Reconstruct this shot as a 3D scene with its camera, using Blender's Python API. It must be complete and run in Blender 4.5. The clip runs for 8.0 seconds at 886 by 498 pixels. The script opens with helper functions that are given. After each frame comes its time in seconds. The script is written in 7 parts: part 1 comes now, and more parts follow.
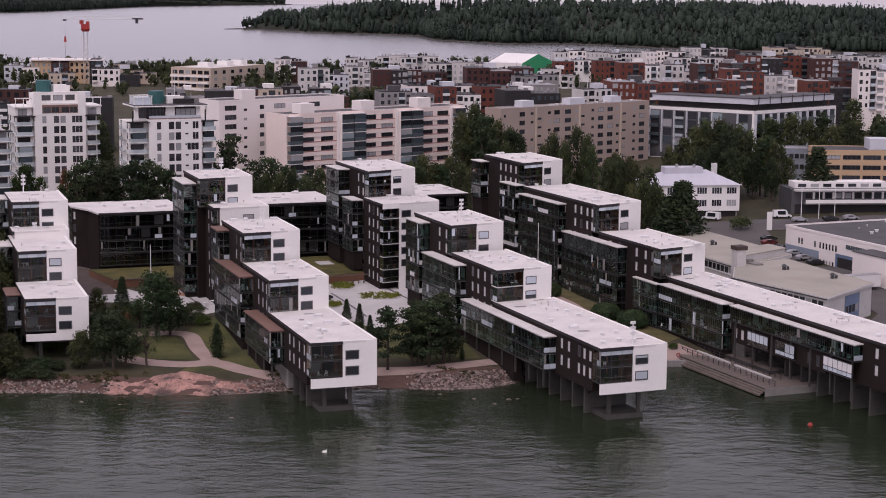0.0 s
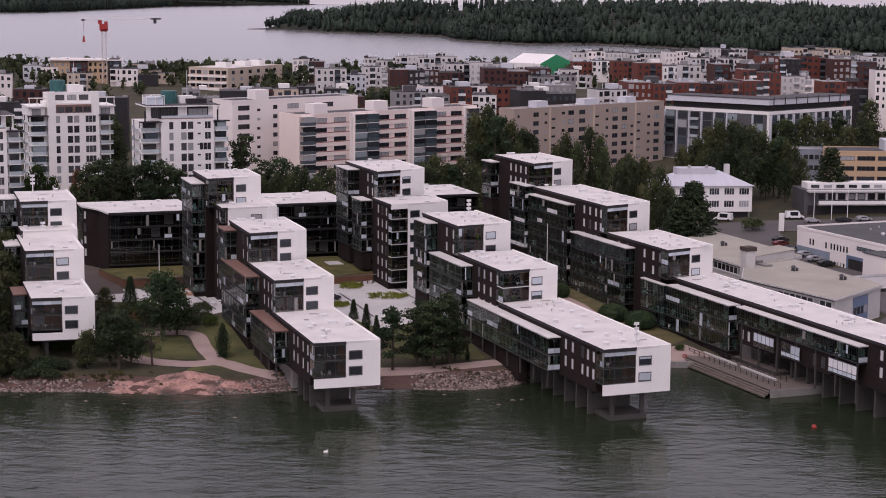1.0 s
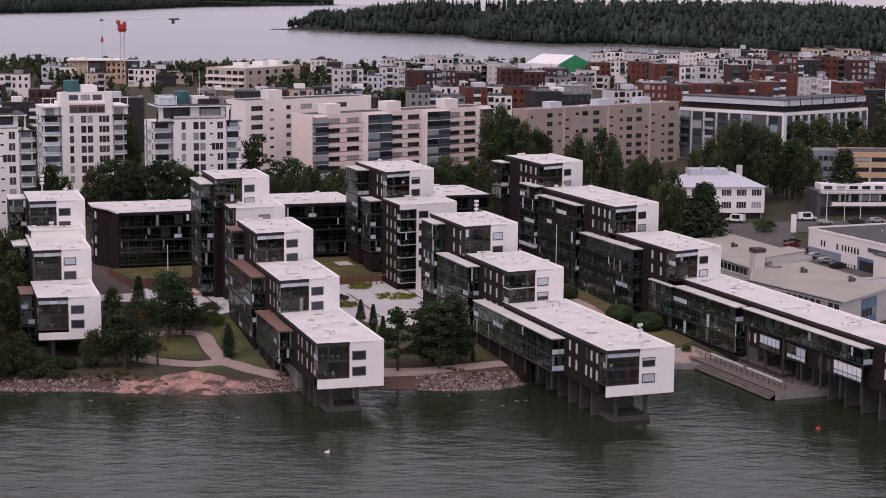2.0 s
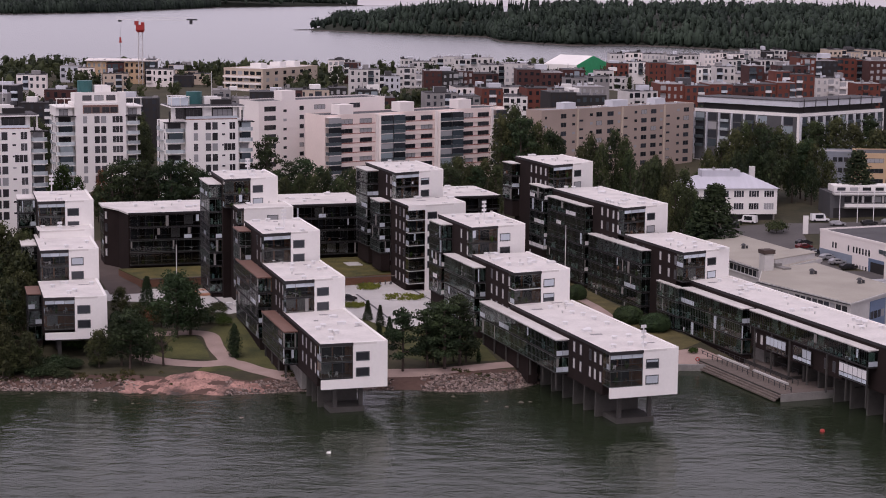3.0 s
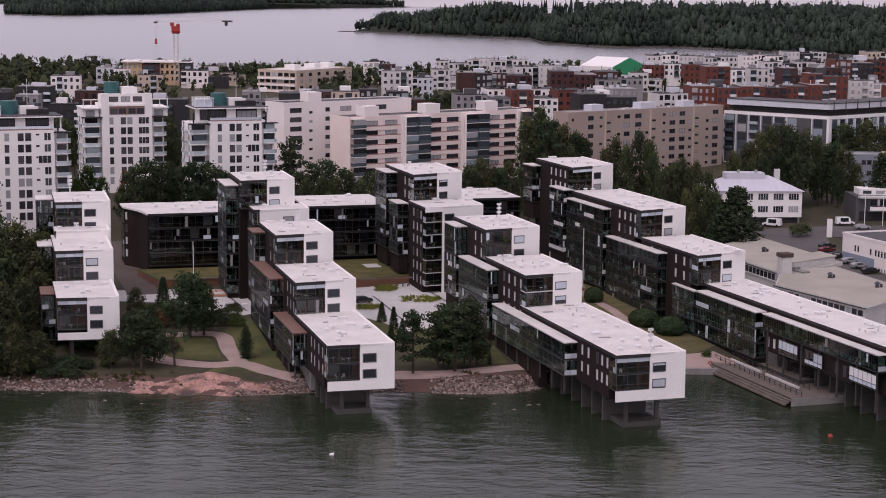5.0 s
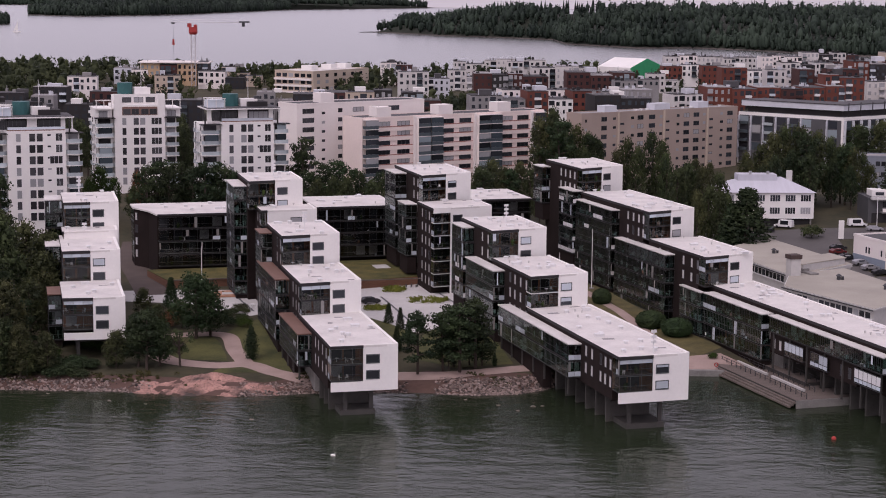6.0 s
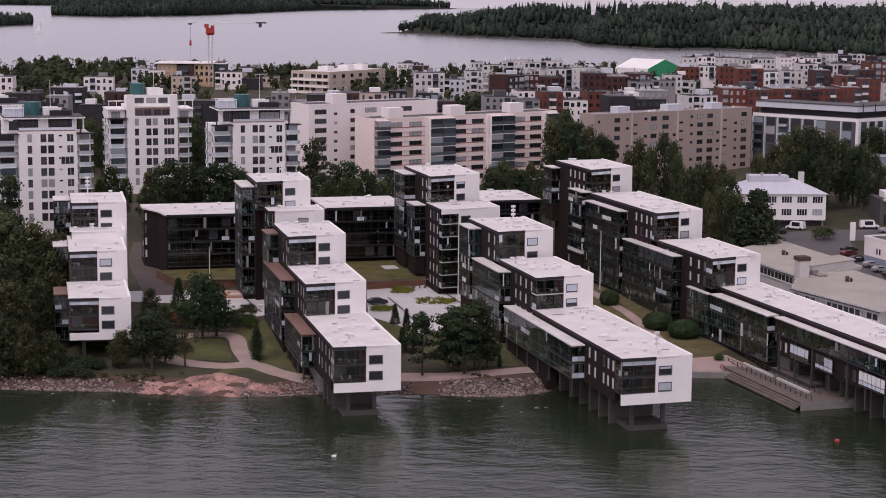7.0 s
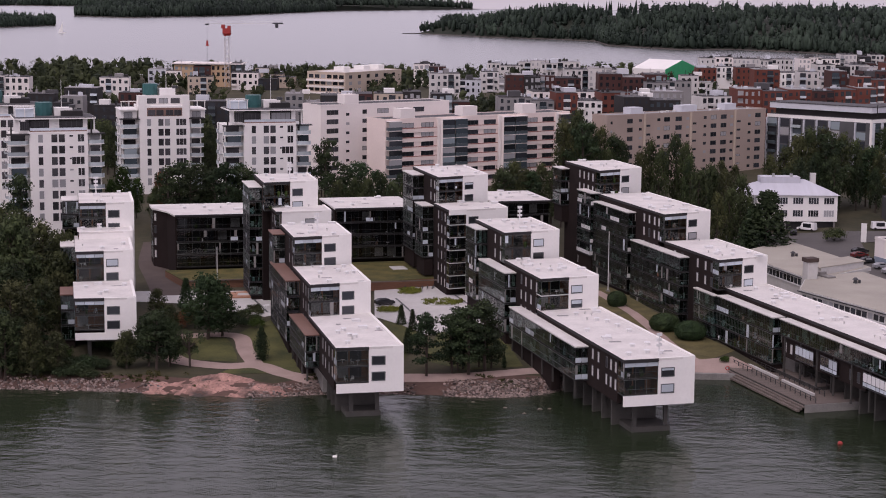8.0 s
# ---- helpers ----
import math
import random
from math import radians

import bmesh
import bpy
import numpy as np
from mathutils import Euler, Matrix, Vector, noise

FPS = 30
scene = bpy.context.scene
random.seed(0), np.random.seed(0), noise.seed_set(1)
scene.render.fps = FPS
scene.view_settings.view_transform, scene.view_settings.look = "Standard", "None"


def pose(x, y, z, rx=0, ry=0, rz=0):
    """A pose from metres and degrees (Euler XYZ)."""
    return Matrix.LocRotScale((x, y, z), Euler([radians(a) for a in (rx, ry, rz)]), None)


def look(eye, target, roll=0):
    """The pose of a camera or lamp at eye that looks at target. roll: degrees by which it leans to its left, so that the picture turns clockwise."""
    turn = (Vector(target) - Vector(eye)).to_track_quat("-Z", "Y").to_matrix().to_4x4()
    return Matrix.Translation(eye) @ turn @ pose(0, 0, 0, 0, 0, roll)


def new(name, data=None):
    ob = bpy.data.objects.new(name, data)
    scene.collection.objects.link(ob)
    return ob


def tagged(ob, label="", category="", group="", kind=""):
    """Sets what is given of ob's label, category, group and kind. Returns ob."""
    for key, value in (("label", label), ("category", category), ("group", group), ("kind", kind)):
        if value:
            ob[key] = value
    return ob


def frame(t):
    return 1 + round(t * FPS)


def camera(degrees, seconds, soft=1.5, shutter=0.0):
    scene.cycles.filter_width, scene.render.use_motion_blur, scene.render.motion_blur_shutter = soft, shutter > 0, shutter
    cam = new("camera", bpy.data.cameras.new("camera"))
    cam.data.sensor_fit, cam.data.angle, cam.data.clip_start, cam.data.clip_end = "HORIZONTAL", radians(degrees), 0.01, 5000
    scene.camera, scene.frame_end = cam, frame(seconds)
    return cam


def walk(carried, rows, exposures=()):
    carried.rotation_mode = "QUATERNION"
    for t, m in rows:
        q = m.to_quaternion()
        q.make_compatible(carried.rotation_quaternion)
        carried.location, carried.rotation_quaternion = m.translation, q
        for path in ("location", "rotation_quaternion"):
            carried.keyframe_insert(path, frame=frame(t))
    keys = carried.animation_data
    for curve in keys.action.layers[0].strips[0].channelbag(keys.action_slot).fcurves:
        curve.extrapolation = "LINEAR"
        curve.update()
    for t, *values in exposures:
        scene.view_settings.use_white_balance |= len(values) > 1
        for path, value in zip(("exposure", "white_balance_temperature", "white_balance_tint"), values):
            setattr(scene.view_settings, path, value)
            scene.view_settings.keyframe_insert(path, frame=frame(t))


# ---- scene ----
cam = camera(27.53, 8.0, soft=1.0)
PATH = [
    (0, -14.72, -0.21, 76.34, -3.165, -8.559, 0.484),
    (0.5, -12.83, -0.24, 76.37, -2.766, -8.561, 0.495),
    (1, -10.96, -0.25, 76.39, -2.368, -8.56, 0.503),
    (1.5, -9.1, -0.25, 76.42, -1.972, -8.558, 0.51),
    (2, -7.25, -0.23, 76.45, -1.576, -8.554, 0.515),
    (2.5, -5.41, -0.19, 76.48, -1.181, -8.548, 0.518),
    (3, -3.58, -0.14, 76.51, -0.788, -8.542, 0.52),
    (3.5, -1.75, -0.07, 76.54, -0.396, -8.534, 0.521),
    (4, 0.07, 0.0, 76.57, -0.006, -8.526, 0.521),
    (4.5, 1.88, 0.1, 76.61, 0.383, -8.517, 0.52),
    (5, 3.69, 0.2, 76.64, 0.769, -8.508, 0.518),
    (5.5, 5.49, 0.31, 76.67, 1.154, -8.499, 0.517),
    (6, 7.3, 0.44, 76.7, 1.536, -8.491, 0.515),
    (6.5, 9.1, 0.57, 76.73, 1.917, -8.483, 0.514),
    (7, 10.9, 0.72, 76.77, 2.294, -8.475, 0.512),
    (7.5, 12.69, 0.87, 76.8, 2.67, -8.469, 0.512),
    (8, 14.5, 1.03, 76.83, 3.042, -8.464, 0.512),
]
walk(cam, [(t, pose(x, y, z, 90, 0, yaw) @ pose(0, 0, 0, pitch, 0, 0) @ pose(0, 0, 0, 0, 0, roll)) for t, x, y, z, yaw, pitch, roll in PATH], [(0.0, -0.13, 6560, 27.5), (8.0, -0.13, 6560, 27.5)])
# ---- light ----
world = bpy.data.worlds.new("overcast_sky")
scene.world = world
world.use_nodes = True
wn, wl = world.node_tree.nodes, world.node_tree.links
wn.clear()
sky = wn.new("ShaderNodeTexSky")
sky.sky_type = "NISHITA"
sky.sun_disc = False
sky.sun_elevation, sky.sun_rotation = radians(54), radians(207)
sky.air_density, sky.dust_density, sky.ozone_density = 1.0, 2.4, 1.0
grey = wn.new("ShaderNodeHueSaturation")
grey.inputs["Saturation"].default_value = 0.34
back = wn.new("ShaderNodeBackground")
back.inputs["Strength"].default_value = 0.05
wout = wn.new("ShaderNodeOutputWorld")
wl.new(sky.outputs[0], grey.inputs["Color"])
wl.new(grey.outputs[0], back.inputs["Color"])
# an even cloud deck under the blue
cloud, both, drift, tone = wn.new("ShaderNodeBackground"), wn.new("ShaderNodeAddShader"), wn.new("ShaderNodeTexNoise"), wn.new("ShaderNodeValToRGB")
drift.inputs["Scale"].default_value, drift.inputs["Detail"].default_value = 2.5, 5
tone.color_ramp.elements[0].color, tone.color_ramp.elements[1].color = (0.485, 0.478, 0.54, 1), (0.65, 0.63, 0.695, 1)
cloud.inputs["Strength"].default_value = 1.0
wl.new(drift.outputs[0], tone.inputs[0])
wl.new(tone.outputs[0], cloud.inputs["Color"])
wl.new(back.outputs[0], both.inputs[0])
wl.new(cloud.outputs[0], both.inputs[1])
wl.new(both.outputs[0], wout.inputs[0])
sun_data = bpy.data.lights.new("sun", "SUN")
sun_data.energy, sun_data.angle, sun_data.color = 1.1, radians(35), (1.0, 0.96, 0.92)
sun = new("sun", sun_data)
sun.matrix_world = look((-80, -160, 250), (0, 0, 0))


# ---- materials ----
def lin(c):
    return tuple(c) + (1.0,)


def material(name, colour, rough=0.8, metal=0.0, var=0.25, scale=0.4, fine=4.0, bump=0.0, spec=0.5, jitter=0.0, stretch=(1, 1, 1), tint=None):
    """A surface with colour variation at two scales, fine relief and an own shade for each piece."""
    m = bpy.data.materials.new(name)
    m.use_nodes = True
    n, l = m.node_tree.nodes, m.node_tree.links
    p = n["Principled BSDF"]
    p.inputs["Roughness"].default_value, p.inputs["Metallic"].default_value = rough, metal
    p.inputs["Specular IOR Level"].default_value = spec
    co = n.new("ShaderNodeTexCoord")
    mp = n.new("ShaderNodeMapping")
    mp.inputs["Scale"].default_value = stretch
    l.new(co.outputs["Object"], mp.inputs["Vector"])
    big, small = n.new("ShaderNodeTexNoise"), n.new("ShaderNodeTexNoise")
    for node, s, d in ((big, scale, 5), (small, fine, 3)):
        node.inputs["Scale"].default_value, node.inputs["Detail"].default_value = s, d
        l.new(mp.outputs[0], node.inputs["Vector"])
    add = n.new("ShaderNodeMath")
    add.operation = "MULTIPLY_ADD"
    l.new(small.outputs[0], add.inputs[0])
    add.inputs[1].default_value = 0.5
    l.new(big.outputs[0], add.inputs[2])
    ramp = n.new("ShaderNodeValToRGB")
    dark, light = [c * (1 - var) for c in colour], [min(1, c * (1 + var)) for c in colour]
    if tint:
        light = list(tint)
    ramp.color_ramp.elements[0].position, ramp.color_ramp.elements[0].color = 0.45, lin(dark)
    ramp.color_ramp.elements[1].position, ramp.color_ramp.elements[1].color = 1.05 - 0.05, lin(light)
    l.new(add.outputs[0], ramp.inputs[0])
    last = ramp.outputs[0]
    if jitter:
        info, hsv, mul = n.new("ShaderNodeObjectInfo"), n.new("ShaderNodeHueSaturation"), n.new("ShaderNodeMapRange")
        mul.inputs["To Min"].default_value, mul.inputs["To Max"].default_value = 1 - jitter, 1 + jitter
        l.new(info.outputs["Random"], mul.inputs["Value"])
        l.new(mul.outputs[0], hsv.inputs["Value"])
        l.new(last, hsv.inputs["Color"])
        last = hsv.outputs[0]
    l.new(last, p.inputs["Base Color"])
    if bump:
        b = n.new("ShaderNodeBump")
        b.inputs["Strength"].default_value, b.inputs["Distance"].default_value = bump, 0.05
        l.new(small.outputs[0], b.inputs["Height"])
        l.new(b.outputs[0], p.inputs["Normal"])
    return m


def window_glass(name, dark, light, share):
    """Panes: most look into dark rooms, some have pale blinds drawn behind the glass."""
    m = bpy.data.materials.new(name)
    m.use_nodes = True
    n, l = m.node_tree.nodes, m.node_tree.links
    p = n["Principled BSDF"]
    p.inputs["Roughness"].default_value = 0.06
    info, ramp = n.new("ShaderNodeObjectInfo"), n.new("ShaderNodeValToRGB")
    ramp.color_ramp.interpolation = "CONSTANT"
    e = ramp.color_ramp.elements
    e[0].color, e[1].color = lin(dark), lin(light)
    e[1].position = 1 - share
    mid = e.new((1 - share) * 0.55)
    mid.color = lin([c * 2.2 for c in dark])
    l.new(info.outputs["Random"], ramp.inputs[0])
    l.new(ramp.outputs[0], p.inputs["Base Color"])
    return m


def clear_glass(name, tint, gloss=0.12):
    """Balcony glazing: seen through, with a weak mirror on top."""
    m = bpy.data.materials.new(name)
    m.use_nodes = True
    n, l = m.node_tree.nodes, m.node_tree.links
    n.clear()
    out, mix = n.new("ShaderNodeOutputMaterial"), n.new("ShaderNodeMixShader")
    tr, gl, lw, fr = n.new("ShaderNodeBsdfTransparent"), n.new("ShaderNodeBsdfGlossy"), n.new("ShaderNodeLayerWeight"), n.new("ShaderNodeMath")
    fr.operation = "POWER"
    fr.inputs[1].default_value = 4.5
    l.new(lw.outputs["Facing"], fr.inputs[0])
    tr.inputs["Color"].default_value = lin(tint)
    gl.inputs["Roughness"].default_value = 0.03
    plus = n.new("ShaderNodeMath")
    plus.inputs[1].default_value = gloss
    l.new(fr.outputs[0], plus.inputs[0])
    l.new(plus.outputs[0], mix.inputs[0])
    l.new(tr.outputs[0], mix.inputs[1])
    l.new(gl.outputs[0], mix.inputs[2])
    l.new(mix.outputs[0], out.inputs[0])
    return m


def water_material():
    m = bpy.data.materials.new("sea_water")
    m.use_nodes = True
    n, l = m.node_tree.nodes, m.node_tree.links
    p = n["Principled BSDF"]
    p.inputs["Base Color"].default_value = (0.021, 0.030, 0.016, 1)
    co = n.new("ShaderNodeTexCoord")
    mp = n.new("ShaderNodeMapping")
    mp.inputs["Scale"].default_value, mp.inputs["Rotation"].default_value = (0.6, 1.0, 1.0), (0, 0, radians(12))
    l.new(co.outputs["Object"], mp.inputs["Vector"])
    total = None
    for s, w in ((0.07, 0.8), (0.26, 1.0), (0.8, 0.42), (2.4, 0.16)):
        t = n.new("ShaderNodeTexNoise")
        t.inputs["Scale"].default_value, t.inputs["Detail"].default_value = s, 4
        l.new(mp.outputs[0], t.inputs["Vector"])
        a = n.new("ShaderNodeMath")
        a.operation = "MULTIPLY_ADD"
        a.inputs[1].default_value = w
        l.new(t.outputs[0], a.inputs[0])
        if total:
            l.new(total, a.inputs[2])
        total = a.outputs[0]
    # ripples are strongest near the windward shore and die down in the sheltered bay beyond
    sep, calm = n.new("ShaderNodeSeparateXYZ"), n.new("ShaderNodeMapRange")
    l.new(co.outputs["Object"], sep.inputs[0])
    l.new(sep.outputs["Y"], calm.inputs["Value"])
    for key, value in (("From Min", 300), ("From Max", 800), ("To Min", 0.27), ("To Max", 0.01)):
        calm.inputs[key].default_value = value
    b = n.new("ShaderNodeBump")
    b.inputs["Strength"].default_value = 0.9
    l.new(calm.outputs[0], b.inputs["Distance"])
    l.new(total, b.inputs["Height"])
    # murky body below, sky mirror on top, stronger towards the horizon
    gl, mix, lw, power, share = n.new("ShaderNodeBsdfGlossy"), n.new("ShaderNodeMixShader"), n.new("ShaderNodeLayerWeight"), n.new("ShaderNodeMath"), n.new("ShaderNodeMath")
    ruffle = n.new("ShaderNodeMapRange")
    for key, value in (("From Min", 300), ("From Max", 1000), ("To Min", 0.06), ("To Max", 0.26)):
        ruffle.inputs[key].default_value = value
    l.new(sep.outputs["Y"], ruffle.inputs["Value"])
    l.new(ruffle.outputs[0], gl.inputs["Roughness"])
    p.inputs["Roughness"].default_value, p.inputs["Specular IOR Level"].default_value = 0.9, 0.0
    power.operation, share.operation = "POWER", "MULTIPLY_ADD"
    power.inputs[1].default_value = 5.0
    share.inputs[1].default_value, share.inputs[2].default_value = 0.97, 0.03
    l.new(lw.outputs["Facing"], power.inputs[0])
    l.new(power.outputs[0], share.inputs[0])
    l.new(share.outputs[0], mix.inputs[0])
    l.new(b.outputs[0], gl.inputs["Normal"])
    l.new(p.outputs[0], mix.inputs[1])
    l.new(gl.outputs[0], mix.inputs[2])
    l.new(mix.outputs[0], n["Material Output"].inputs["Surface"])
    return m


def granite_material():
    """Pink bedrock with dark lichen, pale worn faces and cracks."""
    m = material("pink_granite", (0.33, 0.185, 0.152), 0.9, var=0.45, scale=0.5, fine=3.0, bump=0.5)
    n, l = m.node_tree.nodes, m.node_tree.links
    p = n["Principled BSDF"]
    co, t, v = n.new("ShaderNodeTexCoord"), n.new("ShaderNodeTexNoise"), n.new("ShaderNodeTexVoronoi")
    t.inputs["Scale"].default_value, t.inputs["Detail"].default_value = 0.22, 6
    v.feature = "DISTANCE_TO_EDGE"
    v.inputs["Scale"].default_value = 0.8
    l.new(co.outputs["Object"], t.inputs["Vector"])
    l.new(co.outputs["Object"], v.inputs["Vector"])
    base = p.inputs["Base Color"].links[0].from_socket
    for src, lo, hi, col in ((t.outputs[0], 0.48, 0.6, (0.06, 0.045, 0.038)), (v.outputs[0], 0.02, 0.0, (0.09, 0.06, 0.05))):
        r, x = n.new("ShaderNodeMapRange"), n.new("ShaderNodeMix")
        r.inputs["From Min"].default_value, r.inputs["From Max"].default_value = lo, hi
        x.data_type = "RGBA"
        l.new(src, r.inputs["Value"])
        l.new(r.outputs[0], x.inputs["Factor"])
        l.new(base, x.inputs["A"])
        x.inputs["B"].default_value = lin(col)
        base = x.outputs["Result"]
    l.new(base, p.inputs["Base Color"])
    return m


WHITE = material("white_plaster", (0.79, 0.765, 0.74), 0.85, var=0.06, scale=0.15, fine=2.0)
WARM_WHITE = material("cream_plaster", (0.79, 0.73, 0.70), 0.85, var=0.06, scale=0.1, fine=1.5)
# duller copy of white: overcast shade on distant walls, put into the colour
FAR_WHITE = material("overcast_shaded_white", (0.58, 0.555, 0.54), 0.9, var=0.12, scale=0.15, fine=1.0)
PINK = material("pale_pink_concrete", (0.79, 0.67, 0.62), 0.85, var=0.07, scale=0.1, fine=1.5)
BEIGE = material("beige_brick", (0.36, 0.285, 0.245), 0.9, var=0.1, scale=0.1, fine=2.5)
TAN = material("tan_render", (0.5, 0.41, 0.33), 0.9, var=0.1, scale=0.1)
ORANGE = material("orange_yellow_brick", (0.52, 0.36, 0.225), 0.9, var=0.1, scale=0.1)
RED = material("red_brick", (0.135, 0.038, 0.025), 0.9, var=0.18, scale=0.2, fine=2.5)
DARK_RED = material("dark_red_brick", (0.062, 0.022, 0.019), 0.9, var=0.2, scale=0.2, fine=2.5)
BROWN = material("dark_brown_brick", (0.021, 0.0145, 0.0135), 0.95, spec=0.15, var=0.2, scale=0.3, fine=5.0, bump=0.2)
BLACKISH = material("dark_metal_cladding", (0.028, 0.026, 0.027), 0.7, spec=0.25, var=0.2, scale=0.3)
FELT = material("pale_roof_felt", (0.62, 0.59, 0.565), 0.95, var=0.14, scale=0.22, fine=2.0)
DARK_FELT = material("dark_roof_felt", (0.07, 0.068, 0.072), 0.9, var=0.25, scale=0.15)
GREY_FELT = material("grey_roof_felt", (0.26, 0.25, 0.25), 0.9, var=0.2, scale=0.15)
SAND_FELT = material("sand_grey_roof_felt", (0.335, 0.31, 0.265), 0.95, var=0.15, scale=0.12)
COPPER = material("brown_sheet_roof", (0.19, 0.105, 0.08), 0.6, var=0.15, scale=0.5)
GREEN_METAL = material("teal_green_sheet_metal", (0.02, 0.10, 0.10), 0.5, var=0.15, scale=0.4)
CONCRETE = material("grey_concrete", (0.20, 0.19, 0.18), 0.9, var=0.25, scale=0.5)
PALE_CONCRETE = material("pale_paving", (0.50, 0.485, 0.47), 0.9, var=0.12, scale=0.15, fine=1.2)
METAL = material("galvanised_steel", (0.42, 0.42, 0.43), 0.4, metal=0.7, var=0.15)
RAIL = material("dark_steel", (0.06, 0.06, 0.065), 0.5, metal=0.4, var=0.15)
WOODWALL = material("warm_timber_cladding", (0.25, 0.105, 0.05), 0.75, var=0.25, scale=0.7, stretch=(6, 6, 0.5))
# pier concrete darkened so the colour holds the shade below the wings
PIER = material("shaded_pier_concrete", (0.055, 0.051, 0.047), 0.9, var=0.25, scale=0.6)
SOIL = material("reddish_bare_soil", (0.088, 0.05, 0.039), 0.95, var=0.3, scale=0.2, fine=1.5, bump=0.2)
FRAME_WHITE = material("white_window_frame", (0.7, 0.69, 0.69), 0.6, var=0.05)
FRAME_DARK = material("dark_window_frame", (0.05, 0.05, 0.055), 0.5, var=0.1)
WOOD = material("brown_timber", (0.17, 0.08, 0.048), 0.8, var=0.25, scale=0.8, stretch=(1, 1, 8))
DECK = material("grey_weathered_timber", (0.135, 0.108, 0.094), 0.85, var=0.25, scale=0.8)
GRASS = material("lawn", (0.078, 0.072, 0.024), 0.95, var=0.4, scale=0.25, fine=2.5, bump=0.3, tint=(0.135, 0.11, 0.04))
PATH = material("pink_gravel", (0.34, 0.25, 0.22), 0.95, var=0.15, scale=0.3, fine=3.0)
ASPHALT = material("asphalt", (0.085, 0.078, 0.076), 0.9, var=0.2, scale=0.15, fine=2.0)
GRANITE = granite_material()
STONE = material("grey_rubble_stone", (0.22, 0.185, 0.17), 0.9, var=0.3, scale=0.8, fine=5.0, jitter=0.5, bump=0.3)
BARK = material("bark", (0.055, 0.04, 0.032), 0.95, var=0.3, scale=1.0, stretch=(3, 3, 0.6))


def foliage(name, dark, light, hue=0.018, scale=0.35):
    """Leaves: every leaf has its own shade between two greens, every tree its own hue."""
    m = bpy.data.materials.new(name)
    m.use_nodes = True
    n, l = m.node_tree.nodes, m.node_tree.links
    p = n["Principled BSDF"]
    p.inputs["Roughness"].default_value, p.inputs["Specular IOR Level"].default_value = 0.75, 0.25
    geo, info, co = n.new("ShaderNodeNewGeometry"), n.new("ShaderNodeObjectInfo"), n.new("ShaderNodeTexCoord")
    t, add, mix, hsv = n.new("ShaderNodeTexNoise"), n.new("ShaderNodeMath"), n.new("ShaderNodeMix"), n.new("ShaderNodeHueSaturation")
    t.inputs["Scale"].default_value, t.inputs["Detail"].default_value = scale, 4
    l.new(co.outputs["Object"], t.inputs["Vector"])
    spread = n.new("ShaderNodeMapRange")
    for key, value in (("From Min", 0.35), ("From Max", 0.68), ("To Min", -0.15), ("To Max", 0.65)):
        spread.inputs[key].default_value = value
    l.new(t.outputs[0], spread.inputs["Value"])
    add.operation = "MULTIPLY_ADD"
    add.inputs[1].default_value = 0.5
    l.new(geo.outputs["Random Per Island"], add.inputs[0])
    l.new(spread.outputs[0], add.inputs[2])
    mix.data_type = "RGBA"
    mix.clamp_factor = True
    mix.inputs["A"].default_value, mix.inputs["B"].default_value = lin(dark), lin(light)
    l.new(add.outputs[0], mix.inputs["Factor"])
    for socket, lo, hi, src in (("Hue", 0.5 - hue * 1.6, 0.5 + hue, info.outputs["Random"]), ("Value", 0.72, 1.25, info.outputs["Random"])):
        r = n.new("ShaderNodeMapRange")
        r.inputs["To Min"].default_value, r.inputs["To Max"].default_value = lo, hi
        if socket == "Value":
            f = n.new("ShaderNodeMath")
            f.operation = "FRACT"
            k = n.new("ShaderNodeMath")
            k.operation = "MULTIPLY"
            k.inputs[1].default_value = 7.31
            l.new(src, k.inputs[0])
            l.new(k.outputs[0], f.inputs[0])
            src = f.outputs[0]
        l.new(src, r.inputs["Value"])
        l.new(r.outputs[0], hsv.inputs[socket])
    l.new(mix.outputs["Result"], hsv.inputs["Color"])
    l.new(hsv.outputs[0], p.inputs["Base Color"])
    return m


PINE = foliage("pine_needles", (0.009, 0.019, 0.008), (0.035, 0.055, 0.020), 0.02)
LEAF = foliage("dark_green_leaves", (0.015, 0.024, 0.010), (0.068, 0.084, 0.030), 0.024)
FRESH = foliage("bright_green_leaves", (0.016, 0.036, 0.006), (0.042, 0.078, 0.013), 0.012)
TOWN_LEAF = foliage("town_tree_leaves", (0.012, 0.019, 0.008), (0.050, 0.060, 0.022), 0.0, 0.08)
HEDGE = foliage("clipped_hedge_leaves", (0.012, 0.026, 0.010), (0.036, 0.062, 0.022), 0.01)
RUST = foliage("reddish_leaves", (0.07, 0.028, 0.014), (0.16, 0.07, 0.03), 0.01)
# bluish, lifted greens carry the distance haze in the leaf colour
FOREST = foliage("hazed_far_forest", (0.011, 0.021, 0.016), (0.050, 0.076, 0.052), 0.0, 0.012)
PANE = window_glass("room_window", (0.018, 0.02, 0.024), (0.35, 0.35, 0.36), 0.18)
PANE_BLUE = window_glass("balcony_window", (0.026, 0.034, 0.040), (0.26, 0.31, 0.335), 0.35)
BAL_GLASS = clear_glass("balcony_glazing", (0.88, 0.92, 0.91), 0.05)
SMOKED_GLASS = clear_glass("smoked_balcony_glass", (0.70, 0.71, 0.70), 0.04)
GREEN_GLASS = clear_glass("greenish_balcony_glass", (0.52, 0.66, 0.62), 0.1)
